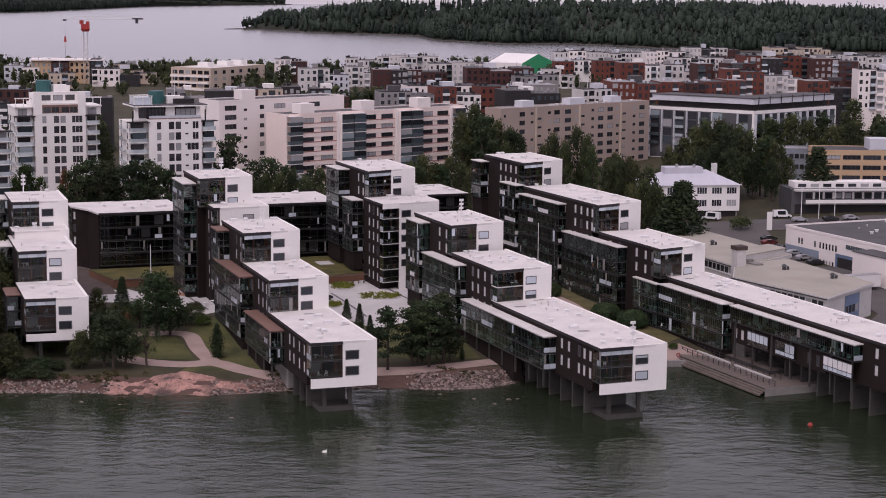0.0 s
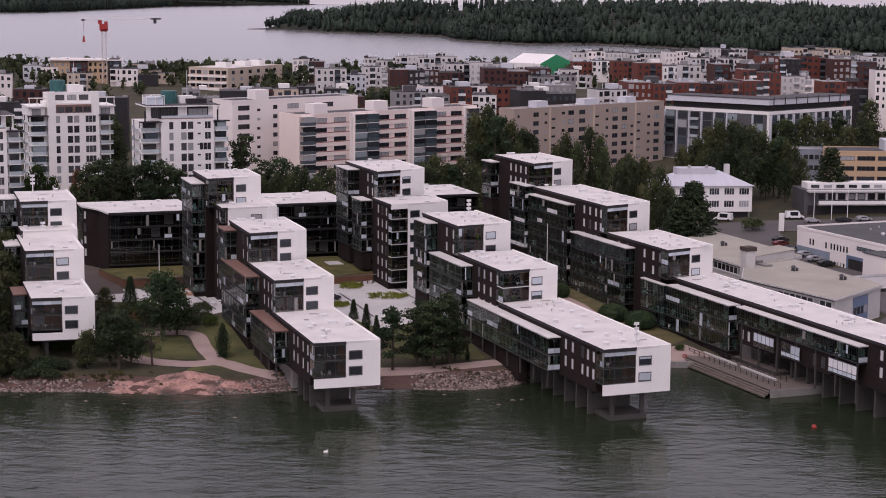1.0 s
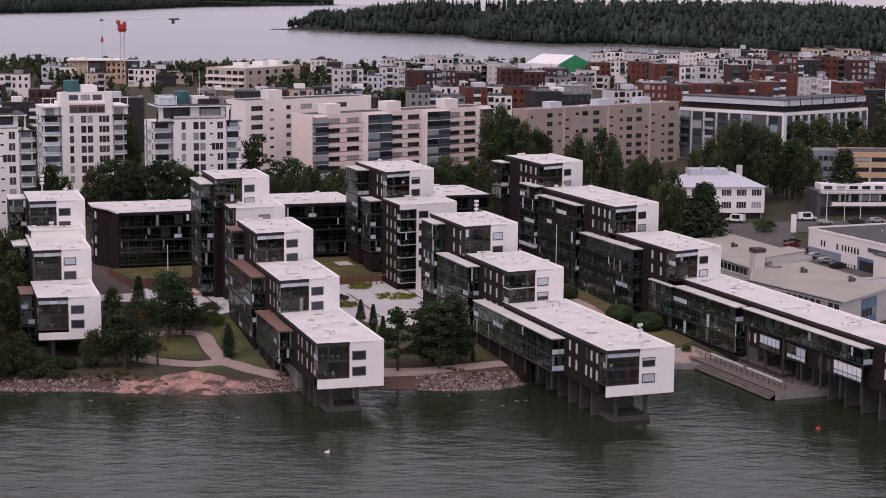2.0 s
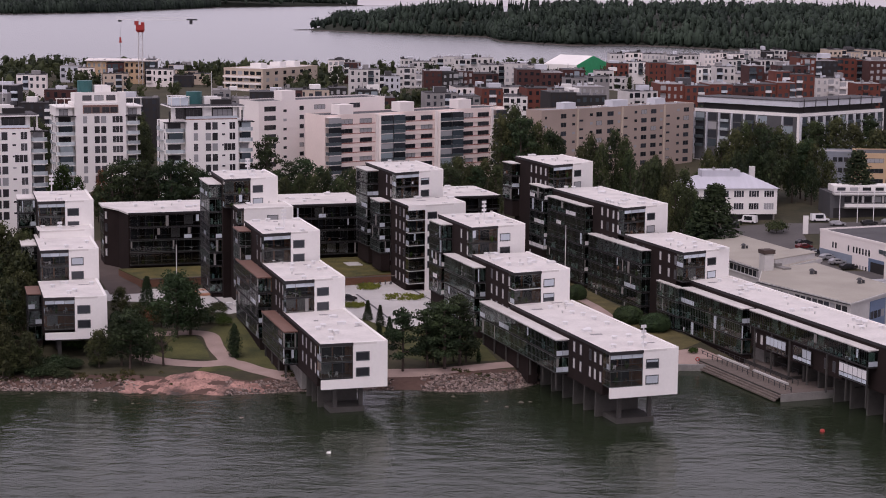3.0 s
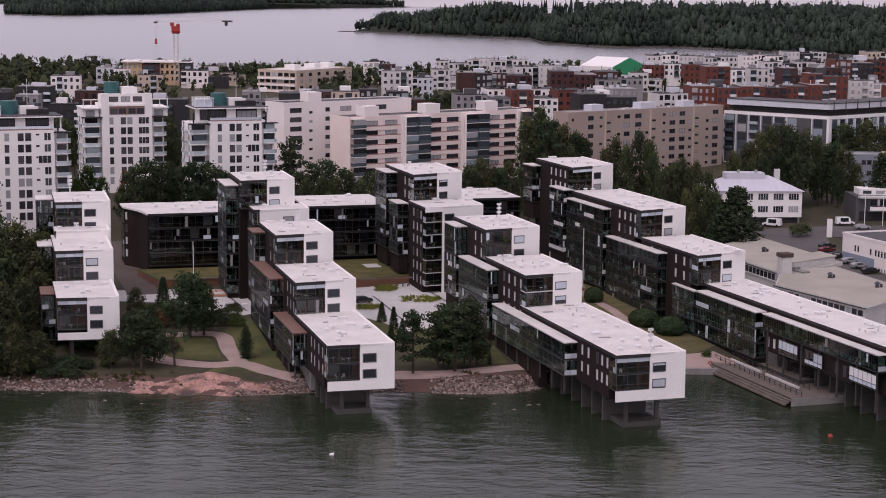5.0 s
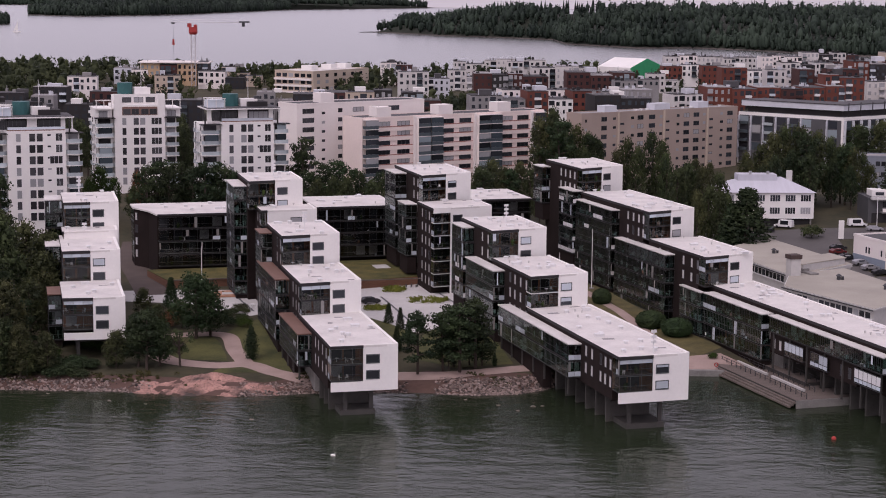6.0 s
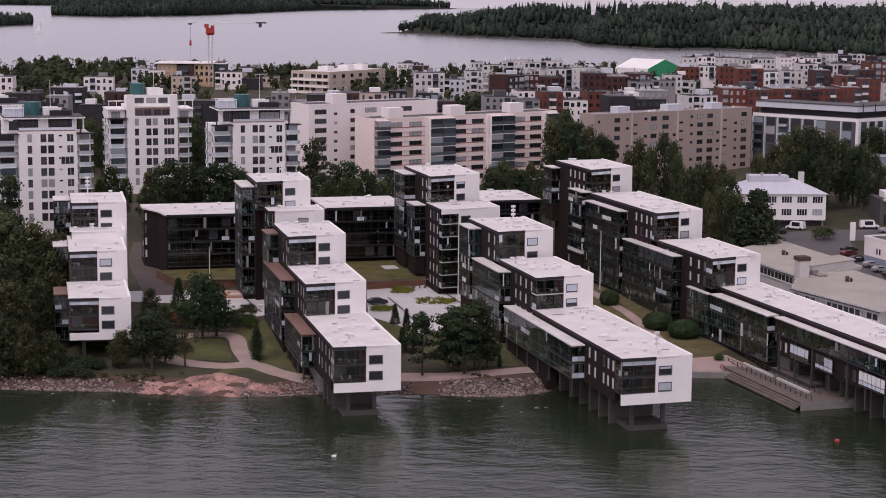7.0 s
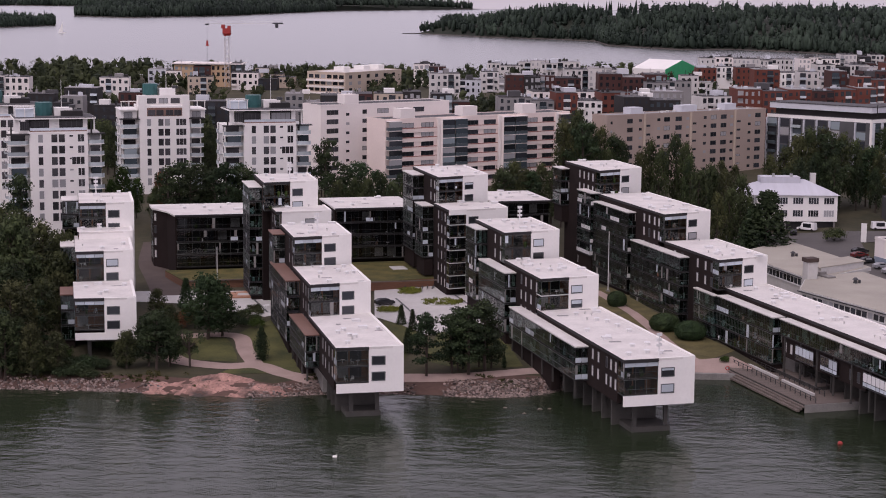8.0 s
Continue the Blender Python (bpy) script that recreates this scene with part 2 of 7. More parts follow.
BOARDS = material("worn_balcony_boards", (0.11, 0.085, 0.07), 0.85, var=0.25, scale=0.5)
PALE_GLASS = material("frosted_pale_panel", (0.5, 0.55, 0.6), 0.25, var=0.1, jitter=0.2)
ALUMINIUM = material("grey_green_aluminium", (0.11, 0.125, 0.12), 0.5, metal=0.3, var=0.15)
WATER = water_material()


# ---- helpers for building ----
class Geo:
    """Vertices and faces of one part."""

    def __init__(self):
        self.v, self.f = [], []

    def prism(self, poly, z0, z1):
        """A straight prism over a polygon that runs anticlockwise."""
        k, n = len(self.v), len(poly)
        tops = z1 if isinstance(z1, (list, tuple)) else [z1] * n
        self.v += [(x, y, z0) for x, y in poly] + [(p[0], p[1], t) for p, t in zip(poly, tops)]
        self.f.append(tuple(k + i for i in reversed(range(n))))
        self.f.append(tuple(k + n + i for i in range(n)))
        self.f += [(k + i, k + (i + 1) % n, k + n + (i + 1) % n, k + n + i) for i in range(n)]
        return self

    def box(self, x0, x1, y0, y1, z0, z1):
        return self.prism([(x0, y0), (x1, y0), (x1, y1), (x0, y1)], z0, z1)

    def rod(self, a, b, r0, r1=None, sides=6):
        """A tapered round bar from a to b."""
        r1 = r0 if r1 is None else r1
        a, b = Vector(a), Vector(b)
        q = (b - a).to_track_quat("Z", "Y")
        k = len(self.v)
        for c, r in ((a, r0), (b, r1)):
            for i in range(sides):
                w = 2 * math.pi * i / sides
                self.v.append(tuple(c + q @ Vector((r * math.cos(w), r * math.sin(w), 0))))
        self.f += [(k + i, k + (i + 1) % sides, k + sides + (i + 1) % sides, k + sides + i) for i in range(sides)]
        self.f.append(tuple(k + i for i in reversed(range(sides))))
        self.f.append(tuple(k + sides + i for i in range(sides)))
        return self

    def blob(self, c, r, rng, rough=0.25, rings=4, sides=7):
        """A lumpy stone."""
        k = len(self.v)
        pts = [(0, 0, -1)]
        for i in range(1, rings):
            w = math.pi * i / rings
            for j in range(sides):
                s = 2 * math.pi * (j + 0.5 * (i % 2)) / sides
                pts.append((math.sin(w) * math.cos(s), math.sin(w) * math.sin(s), -math.cos(w)))
        pts.append((0, 0, 1))
        for p in pts:
            g = 1 + rng.uniform(-rough, rough)
            self.v.append((c[0] + p[0] * r[0] * g, c[1] + p[1] * r[1] * g, c[2] + p[2] * r[2] * g))
        for j in range(sides):
            self.f.append((k, k + 1 + (j + 1) % sides, k + 1 + j))
            last = k + 1 + (rings - 2) * sides
            self.f.append((last + j, last + (j + 1) % sides, k + len(pts) - 1))
        for i in range(rings - 2):
            a = k + 1 + i * sides
            self.f += [(a + j, a + (j + 1) % sides, a + sides + (j + 1) % sides, a + sides + j) for j in range(sides)]
        return self

    def mesh(self, name, mat, smooth=False):
        me = bpy.data.meshes.new(name)
        me.from_pydata(self.v, [], self.f)
        me.materials.append(mat)
        if smooth:
            me.polygons.foreach_set("use_smooth", [True] * len(me.polygons))
        me.update()
        return me


def thing(name, m, label, category, group="", kind=""):
    ob = new(name)
    ob.matrix_world = m
    return tagged(ob, label, category, group, kind)


def part(name, data, mat=None, parent=None, label="", at=(0, 0, 0), turn=0.0, smooth=False):
    me = data.mesh(name, mat, smooth) if isinstance(data, Geo) else data
    ob = new(name, me)
    ob.parent = parent
    ob.location = at
    ob.rotation_euler = (0, 0, turn)
    return tagged(ob, label)


CACHE = {}


def shared(key, make):
    if key not in CACHE:
        CACHE[key] = make()
    return CACHE[key]


def window(parent, x, z, w, h, y=0.0, turn=0.0, frame_mat=None, glass=None, bars=1):
    """A window in a wall that faces -y (turned by turn), its lower left corner at x, y, z: frame, bars and panes set back."""
    frame_mat, glass = frame_mat or FRAME_DARK, glass or PANE
    t = 0.09

    def make_frame():
        g = Geo()
        g.box(0, w, -0.05, 0.12, 0, t).box(0, w, -0.05, 0.12, h - t, h)
        g.box(0, t, -0.05, 0.12, t, h - t).box(w - t, w, -0.05, 0.12, t, h - t)
        for i in range(bars):
            c = w * (i + 1) / (bars + 1)
            g.box(c - t / 2, c + t / 2, -0.04, 0.10, t, h - t)
        return g.mesh("window", frame_mat)

    def make_pane():
        return Geo().box(t, w - t, -0.012, 0.02, t, h - t).mesh("pane", glass)

    key = (round(w, 2), round(h, 2), bars)
    f = part("window", shared(("frame", frame_mat.name) + key, make_frame), None, parent, at=(x, y, z), turn=turn)
    part("pane", shared(("pane", glass.name) + key, make_pane), None, f)
    return f


def flat_pane(parent, x, z, w, h, y=0.0, turn=0.0, glass=None, name="window"):
    """A small far window: a pane in a thin surround, one mesh."""
    glass = glass or PANE
    me = shared(("flat", glass.name, round(w, 2), round(h, 2)), lambda: Geo().box(0, w, -0.04, 0.05, 0, h).mesh(name, glass))
    return part(name, me, None, parent, at=(x, y, z), turn=turn)


# ---- ground and water ----
def piecewise(x, table):
    if x <= table[0][0]:
        return table[0][1]
    for (a, p), (b, q) in zip(table, table[1:]):
        if x <= b:
            return p + (q - p) * (x - a) / (b - a)
    return table[-1][1]


SHORE = [(-900, 330), (-300, 336), (-140, 330), (-82, 329.5), (-60, 329), (-50, 327), (-38, 326.5), (-30, 328.5), (-22, 331), (-8, 331.5), (5, 330.5),
         (13, 332), (19, 337), (24, 343), (30, 349.5), (52, 349.5), (54, 349), (66, 345), (76, 338), (82, 332), (88, 328), (100, 318), (200, 300), (900, 260)]
RISE = [(-30, -4), (-8, -1.4), (0, -0.05), (2.5, 0.9), (7, 1.9), (16, 2.4), (30, 3.3), (45, 4.6), (90, 5.0), (125, 6.5), (165, 9.0), (200, 11.0), (240, 13.0), (300, 14.0),
        (420, 20.0), (520, 24.0), (640, 24.0), (720, 16.0), (820, -3.0), (900, -5.0)]


def height(x, y):
    """Height of the ground over the sea."""
    d = y - piecewise(x, SHORE)
    z = piecewise(d, RISE)
    if d > 3:
        soft = min(1, (d - 3) / 20)
        z += soft * 0.35 * noise.noise(Vector((x * 0.04, y * 0.04, 0)))
        if d > 250:
            z += 2.0 * noise.noise(Vector((x * 0.006, y * 0.006, 3)))
    return z


def grid_mesh(name, xs, ys, zed, mat):
    v = [(x, y, zed(x, y)) for y in ys for x in xs]
    n = len(xs)
    f = [(j * n + i, j * n + i + 1, (j + 1) * n + i + 1, (j + 1) * n + i) for j in range(len(ys) - 1) for i in range(n - 1)]
    me = bpy.data.meshes.new(name)
    me.from_pydata(v, [], f)
    me.materials.append(mat)
    me.polygons.foreach_set("use_smooth", [True] * len(me.polygons))
    return me


xs = list(np.arange(-900, -130, 35)) + list(np.arange(-130, 130, 2.0)) + list(np.arange(130, 900, 35))
ys = list(np.arange(296, 470, 2.0)) + list(np.arange(470, 640, 10)) + list(np.arange(640, 1240, 30))
GROUND = material("coastal_ground", (0.034, 0.036, 0.013), 0.95, var=0.4, scale=0.08, fine=0.7, bump=0.2, tint=(0.066, 0.056, 0.028))
tagged(new("ground", grid_mesh("ground", xs, ys, height, GROUND)), "grassy ground rising from the rocky shore", "ground", kind="structure")

sea = Geo()
sea.v = [(-9000, -2500, 0), (9000, -2500, 0), (9000, 16000, 0), (-9000, 16000, 0)]
sea.f = [(0, 1, 2, 3)]
tagged(new("water", sea.mesh("water", WATER)), "dark green rippled sea water in the bay", "water", kind="structure")


# ---- terraced apartment wings over the shore ----
STOREY = 3.05
PANE_LIGHT = window_glass("curtained_window", (0.07, 0.07, 0.075), (0.6, 0.58, 0.57), 0.8)
# one dark tone for footings, posts and deck edges
DARK_CONCRETE = material("dark_concrete", (0.05, 0.046, 0.042), 0.7, var=0.25, scale=0.6)
DIM_BLIND = material("grey_fabric_blind", (0.22, 0.21, 0.2), 0.9, var=0.15, jitter=0.3)


def roof_clutter(parent, x0, x1, y0, y1, z, rng, count):
    """Vents, hatches, felt patches and pipes on a flat roof."""
    for _ in range(count):
        x, y = rng.uniform(x0 + 1, x1 - 1.2), rng.uniform(y0 + 1, y1 - 1)
        kind = rng.choice("vphbbb")
        if kind == "v":
            part("roof_vent", Geo().rod((0, 0, 0), (0, 0, 0.35), 0.12).rod((0, 0, 0.35), (0, 0, 0.5), 0.25, 0.2), PALE_CONCRETE, parent, at=(x, y, z))
        elif kind == "p":
            part("felt_patch", Geo().box(0, rng.uniform(0.8, 2.4), 0, rng.uniform(0.5, 1.2), 0.004, 0.03), GREY_FELT, parent, at=(x, y, z), turn=rng.uniform(-0.2, 0.2))
        elif kind == "h":
            part("roof_hatch", Geo().box(0, 1.5, 0, 1.2, 0, 0.4).box(-0.08, 1.58, -0.08, 1.28, 0.4, 0.5), FRAME_WHITE, parent, at=(x, y, z), turn=rng.uniform(-0.1, 0.1))
        else:
            part("vent_cowl", Geo().rod((0, 0, 0), (0, 0, 0.45), 0.4, 0.4, 8).rod((0, 0, 0.5), (0, 0, 0.62), 0.62, 0.5, 8).rod((0, 0, 0.4), (0, 0, 0.55), 0.2, 0.2, 6), FRAME_WHITE, parent, at=(x, y, z), turn=rng.uniform(0, 1))


def mast(parent, x, y, z, h=2.6):
    """A white pole with six panel aerials on short arms."""
    h *= 1.3
    pole = part("antenna_mast", Geo().rod((0, 0, 0), (0, 0, h), 0.14, 0.11), FRAME_WHITE, parent, "white aerial mast", at=(x, y, z))
    me = shared("aerial", lambda: Geo().box(0.08, 0.48, -0.14, 0.14, -0.24, 0.24).mesh("aerial", FRAME_WHITE))
    for k in (0.5, 0.72, 0.94):
        for turn in (0.2, 0.2 + math.pi):
            part("aerial", me, None, pole, at=(0, 0, h * k), turn=turn)


def balcony_clutter(parent, x0, x1, y0, y1, z, rng, n):
    """Chairs, plant tubs and boxes on a balcony floor."""
    for _ in range(n):
        x, y = rng.uniform(x0, x1), rng.uniform(y0, y1)
        k = rng.random()
        if k < 0.4:
            g = Geo().box(0, 0.5, 0, 0.5, 0.4, 0.46).box(0, 0.5, 0.46, 0.52, 0.46, 0.95).box(0, 0.05, 0, 0.05, 0, 0.4).box(0.45, 0.5, 0, 0.05, 0, 0.4).box(0, 0.05, 0.45, 0.5, 0, 0.4).box(0.45, 0.5, 0.45, 0.5, 0, 0.4)
            part("balcony_chair", g, rng.choice((FRAME_WHITE, FRAME_WHITE, WOOD, BOARDS)), parent, at=(x, y, z), turn=rng.uniform(0, 6))
        elif k < 0.75:
            g = Geo().rod((0, 0, 0), (0, 0, 0.4), 0.16, 0.22)
            part("potted_plant", g.blob((0, 0, 0.75), (0.35, 0.35, 0.45), rng, 0.5), FRESH, parent, at=(x, y, z))
        else:
            part("balcony_table", Geo().rod((0, 0, 0), (0, 0, 0.68), 0.05).rod((0, 0, 0.68), (0, 0, 0.73), 0.4, 0.4, 10), rng.choice((FRAME_WHITE, FRAME_WHITE, BOARDS)), parent, at=(x, y, z))


def small_things(parent, x0, x1, y0, y1, z, rng):
    """Cushions, pots, folded chairs and boxes too small to tell apart, along a balcony: one pale lot and one of plants."""
    pale, green = Geo(), Geo()
    for _ in range(int((y1 - y0) * 1.1)):
        x, y, q = rng.uniform(x0, x1), rng.uniform(y0, y1), rng.uniform(0.1, 0.28)
        if rng.random() < 0.6:
            pale.box(x - q, x + q, y - q * 0.8, y + q * 0.8, z + 0.02, z + rng.choice((0.35, 0.5, 0.8, 1.2)))
        else:
            green.blob((x, y, z + rng.uniform(0.5, 1.1)), (q * 1.2, q * 1.2, q * 1.5), rng, 0.4, 3, 5)
    if pale.v:
        tagged(part("balcony_clutter", pale, rng.choice((FRAME_WHITE, PALE_GLASS, FRAME_WHITE)), parent), kind="stuff")
    if green.v:
        tagged(part("balcony_planting", green, FRESH, parent), kind="stuff")


def glazing(parent, x, y, z, w, h, turn, rng, step=1.35, pale=0.18, top=False, low=0.12, smoked=False):
    """A row of balcony panes along local x with thin posts and a handrail.
    pale: share of panes with pale panels; top: a pale strip along the upper edge; low: share of solid railing panels."""
    n = max(1, round(w / step))
    s = w / n
    g = Geo().box(0, w, -0.04, 0.04, 0, 0.06).box(0, w, -0.04, 0.04, h - 0.06, h).box(0, w, -0.05, 0.05, 1.03, 1.07)
    for i in range(n + 1):
        g.box(max(0, i * s - 0.02), min(w, i * s + 0.02), -0.025, 0.025, 0.06, h - 0.06)
        if step > 2 and i < n:
            for k in (0.25, 0.5, 0.75):
                g.box((i + k) * s - 0.02, (i + k) * s + 0.02, -0.05, -0.012, 0.06, h - 0.06)
    bal = part("balcony_rail", g, RAIL if rng.random() < 0.75 else ALUMINIUM, parent, at=(x, y, z), turn=turn)
    run = 0
    for i in range(n):
        spans = []
        if top:
            spans.append((0.03, s - 0.03, h - 0.75, h - 0.08, PALE_GLASS))
        if run == 0 and rng.random() < low:
            run = rng.choice((1, 1, 2))
        if run:
            run -= 1
            spans.append((0.03, s - 0.03, 0.12, 1.0, FRAME_WHITE if pale > 0.3 else PALE_GLASS))
        if rng.random() < pale * 0.6:
            a = rng.choice((0.03, 0.5 * s, 0.62 * s))
            spans.append((a, a + s * rng.choice((0.2, 0.36)), rng.choice((0.12, 1.12)), h - 0.1, rng.choice((PALE_GLASS, DIM_BLIND, DIM_BLIND))))
        for a, b, z0, z1, mat in spans:
            me = shared(("panel", mat.name, round(b - a, 2), round(z0, 1), round(z1, 1)), lambda: Geo().box(0, b - a, -0.034, -0.012, z0, z1).mesh("rail_panel", mat))
            part("rail_panel", me, None, bal, at=(i * s + a, 0, 0))
        mat = SMOKED_GLASS if smoked else GREEN_GLASS if rng.random() < 0.88 else BAL_GLASS
        me = shared(("bpane", mat.name, round(s, 2), round(h, 2)), lambda: Geo().box(0.02, s - 0.02, -0.008, 0.008, 0.07, h - 0.07).mesh("pane", mat))
        part("pane", me, None, bal, at=(i * s, 0, 0)).visible_shadow = False
    return bal


def tier(parent, x0, x1, y0, y1, z0, z1, rng, skew=0.0, strip=0.0, split=0.49, bright=False, foot=None, clutter=8, side=(), depth=3.2, levels=2, win=0.53, wood=True):
    """One step of a wing: brown body, white end wall, glazed corner balcony, felt roof with a white parapet.
    strip: height of the white band under the balcony; side: places along y of the narrow windows on the left face."""
    xm = x0 + (x1 - x0) * split
    ym = y0 + skew * split
    foot = z0 if foot is None else foot
    top = z1 - 0.35
    # body behind the balcony and behind the end wall
    yb = y0 + depth
    g = Geo().prism([(x0 + 0.02, yb), (xm, yb + skew * split), (x1 - 0.02, yb + skew), (x1 - 0.02, y1), (x0 + 0.02, y1)], foot, top)
    part("wall", g, BROWN, parent, "dark brown brick wall")
    g = Geo().prism([(xm, ym + 0.35), (x1 - 0.02, y0 + skew + 0.35), (x1 - 0.02, yb + skew), (xm, yb + skew * split)], z0 + 0.01, top)
    part("wall", g, BROWN, parent)
    g = Geo().prism([(xm, ym), (x1, y0 + skew), (x1, y0 + skew + 0.34), (xm, ym + 0.34)], z0, z1 + 0.06)
    g.prism([(x1 - 0.001, y0 + skew), (x1 + 0.25, y0 + skew), (x1 + 0.25, y1), (x1 - 0.001, y1)], z0, z1 + 0.18)
    g.box(x1 - 0.3, x1 - 0.002, y0 + skew + 0.36, y1, z1 - 0.3, z1 + 0.18)
    if strip:
        g.prism([(x0, y0), (xm, ym), (xm, ym + 0.34), (x0, y0 + 0.34)], z0, z0 + strip)
    part("end_wall", g, WHITE, parent, "white rendered end wall")
    # roof
    g = Geo().prism([(x0 - 0.12, y0 - 0.12), (x1 - 0.02, y0 + skew + 0.02), (x1 - 0.02, y1), (x0 - 0.12, y1)], top, z1)
    part("roof", g, FELT, parent, "pale grey felt roof")
    g = Geo().prism([(x0 - 0.16, y0 - 0.16), (xm, ym - 0.16), (xm, ym - 0.125), (x0 - 0.16, y0 - 0.125)], top - 0.15, z1 + 0.05)
    g.box(x0 - 0.16, x0 - 0.125, y0 - 0.12, y1, top - 0.15, z1 + 0.05)
    part("fascia", g, BLACKISH, parent, "dark metal roof edge")
    # end wall windows, and the balcony floors
    level = z1 - 1.6 - 1.7
    slope = math.atan2(skew, x1 - x0)
    n = 0
    while level > max(z0 + 0.3, z1 - 3.4 - 2.05 * levels):
        wx = x0 + (x1 - x0) * win
        f = window(parent, wx, level, 2.5, 1.65, y=y0 + skew * win - 0.02, turn=slope, bars=0, glass=PANE)
        part("window_trim", shared("trim", lambda: Geo().box(0.09, 2.41, -0.045, -0.016, 0.09, 0.16).box(0.09, 0.15, -0.045, -0.016, 0.16, 1.56).box(2.35, 2.41, -0.045, -0.016, 0.16, 1.56).box(0.15, 2.35, -0.045, -0.016, 1.49, 1.56).mesh("window_trim", ALUMINIUM)), None, f)
        if rng.random() < 0.4:
            drop = rng.choice((0.35, 0.7, 1.25))
            part("blind", shared(("blind", drop), lambda: Geo().box(0.16, 2.34, -0.03, -0.014, 1.49 - drop, 1.49).mesh("blind", PALE_GLASS)), None, f)
        level -= 2.85
        n += 1
    wfront = math.hypot(xm - x0, ym - y0)
    zf = z1 - 0.45
    k = 0
    while zf - 2.9 > z0 + strip - 0.3 and k < levels:
        lo = zf - 2.85
        g = Geo().prism([(x0 + 0.05, y0 + 0.1), (xm, ym + 0.1), (xm, yb + skew * split), (x0 + 0.05, yb)], lo - 0.2, lo)
        part("balcony_floor", g, WHITE if bright else BLACKISH, parent, "white balcony slab" if bright else "dark balcony slab")
        part("floor_boards", Geo().prism([(x0 + 0.1, y0 + 0.2), (xm - 0.05, ym + 0.2), (xm - 0.05, yb + skew * split - 0.05), (x0 + 0.1, yb - 0.05)], lo + 0.004, lo + 0.03), BOARDS, parent)
        glazing(parent, x0 + 0.06, y0 + 0.06, lo, wfront - 0.1, 2.75, slope, rng, 1.95, 0.1, k == 0 and rng.random() < 0.7, 0.0, True)
        glazing(parent, x0 + 0.06, yb, lo, depth - 0.1, 2.75, -math.pi / 2, rng, 1.6, 0.2, low=0.3)
        balcony_clutter(parent, x0 + 0.5, xm - 0.8, y0 + 0.6, yb - 0.8, lo, rng, 4)
        for i in range(2):
            flat_pane(parent, x0 + 0.5 + i * 2.4, lo + 0.1, 2.1, 2.2, y=yb - 0.05, turn=slope, name="balcony_door")
        zf = lo - 0.1
        k += 1
    if wood:
        part("balcony_wall", Geo().prism([(x0 + 0.03, yb - 0.02), (xm - 0.02, yb + skew * split - 0.02), (xm - 0.02, yb + skew * split - 0.004), (x0 + 0.03, yb - 0.004)], max(foot, z1 - 6.4), z1 - 0.5), WOODWALL, parent, "warm brown timber balcony wall")
        part("balcony_wall", Geo().prism([(xm - 0.025, ym + 0.5), (xm - 0.004, ym + 0.5), (xm - 0.004, yb + skew * split - 0.03), (xm - 0.025, yb + skew * split - 0.03)], max(z0, z1 - 6.4), z1 - 0.5), WOODWALL, parent)
    # narrow windows on the long side
    for y in side:
        z = z1 - 3.0
        while z > z0 + 0.8:
            window(parent, x0, z - 0.1, 1.05, 1.95, y=y, turn=-math.pi / 2, bars=0, frame_mat=FRAME_DARK, glass=PANE_LIGHT)
            z -= STOREY
    roof_clutter(parent, x0, x1, y0 + 1, y1, z1, rng, clutter)


def bay(parent, x0, x1, y0, y1, zt, levels, rng, roof=FELT, pale=0.3, legs=0.0, end=False, busy=2.2):
    """A storey-high stack of glazed balconies along the long side, y0 (front) to y1 (back)."""
    part("bay_roof", Geo().box(x0 - 0.2, x1, y0 - 0.2, y1 + 0.1, zt - 0.22, zt), roof, parent, "flat balcony roof")
    for k in range(levels):
        lo = zt - 0.25 - STOREY * (k + 1) + 0.15
        part("balcony_floor", Geo().box(x0, x1, y0, y1, lo - 0.22, lo), BLACKISH, parent)
        glazing(parent, x0, y1, lo, y1 - y0, STOREY - 0.3, -math.pi / 2, rng, 2.7, pale, low=pale * 0.22)
        glazing(parent, x0, y0, lo, x1 - x0, STOREY - 0.3, 0, rng, 1.3, pale, low=1.0 if end else pale * 0.6)
        part("party_wall", Geo().box(x0 + 0.1, x1, y1 - 0.15, y1, lo, lo + STOREY - 0.3), BROWN, parent)
        part("back_wall", Geo().box(x1 - 0.03, x1 - 0.006, y0 + 0.1, y1 - 0.2, lo + 0.03, lo + STOREY - 0.35), WOODWALL if rng.random() < 0.2 else BROWN, parent)
        balcony_clutter(parent, x0 + 0.3, x1 - 0.7, y0 + 0.5, y1 - 0.8, lo, rng, max(2, int((y1 - y0) / busy / 1.9)))
        small_things(parent, x0 + 0.25, x1 - 0.5, y0 + 0.4, y1 - 0.5, lo, rng)
        y = y0 + 0.8
        while y + 2.2 < y1:
            flat_pane(parent, x1 - 0.06, lo + 0.1, 2.0, 2.2, y=y + 2.0, turn=-math.pi / 2, glass=PANE_LIGHT if rng.random() < 0.4 else PANE, name="balcony_door")
            if int(y / 3.3) % 4 == 0:
                part("partition", Geo().box(x0 + 0.1, x1, y - 0.5, y - 0.4, lo, lo + STOREY - 0.35), BROWN, parent)
            y += 3.3
    if not legs:
        part("base_wall", Geo().box(x0 + 0.4, x1, y0 + 0.2, y1 - 0.2, zt - 0.5 - STOREY * levels - 4.0, zt - 0.5 - STOREY * levels), BROWN, parent)
    else:
        lo = zt - 0.25 - STOREY * levels + 0.15 - 0.28
        y = y0 + 0.6
        while y < y1:
            part("post", Geo().box(x0 + 0.2, x0 + 0.5, y, y + 0.3, lo - legs, lo), DARK_CONCRETE, parent)
            y += 6.5




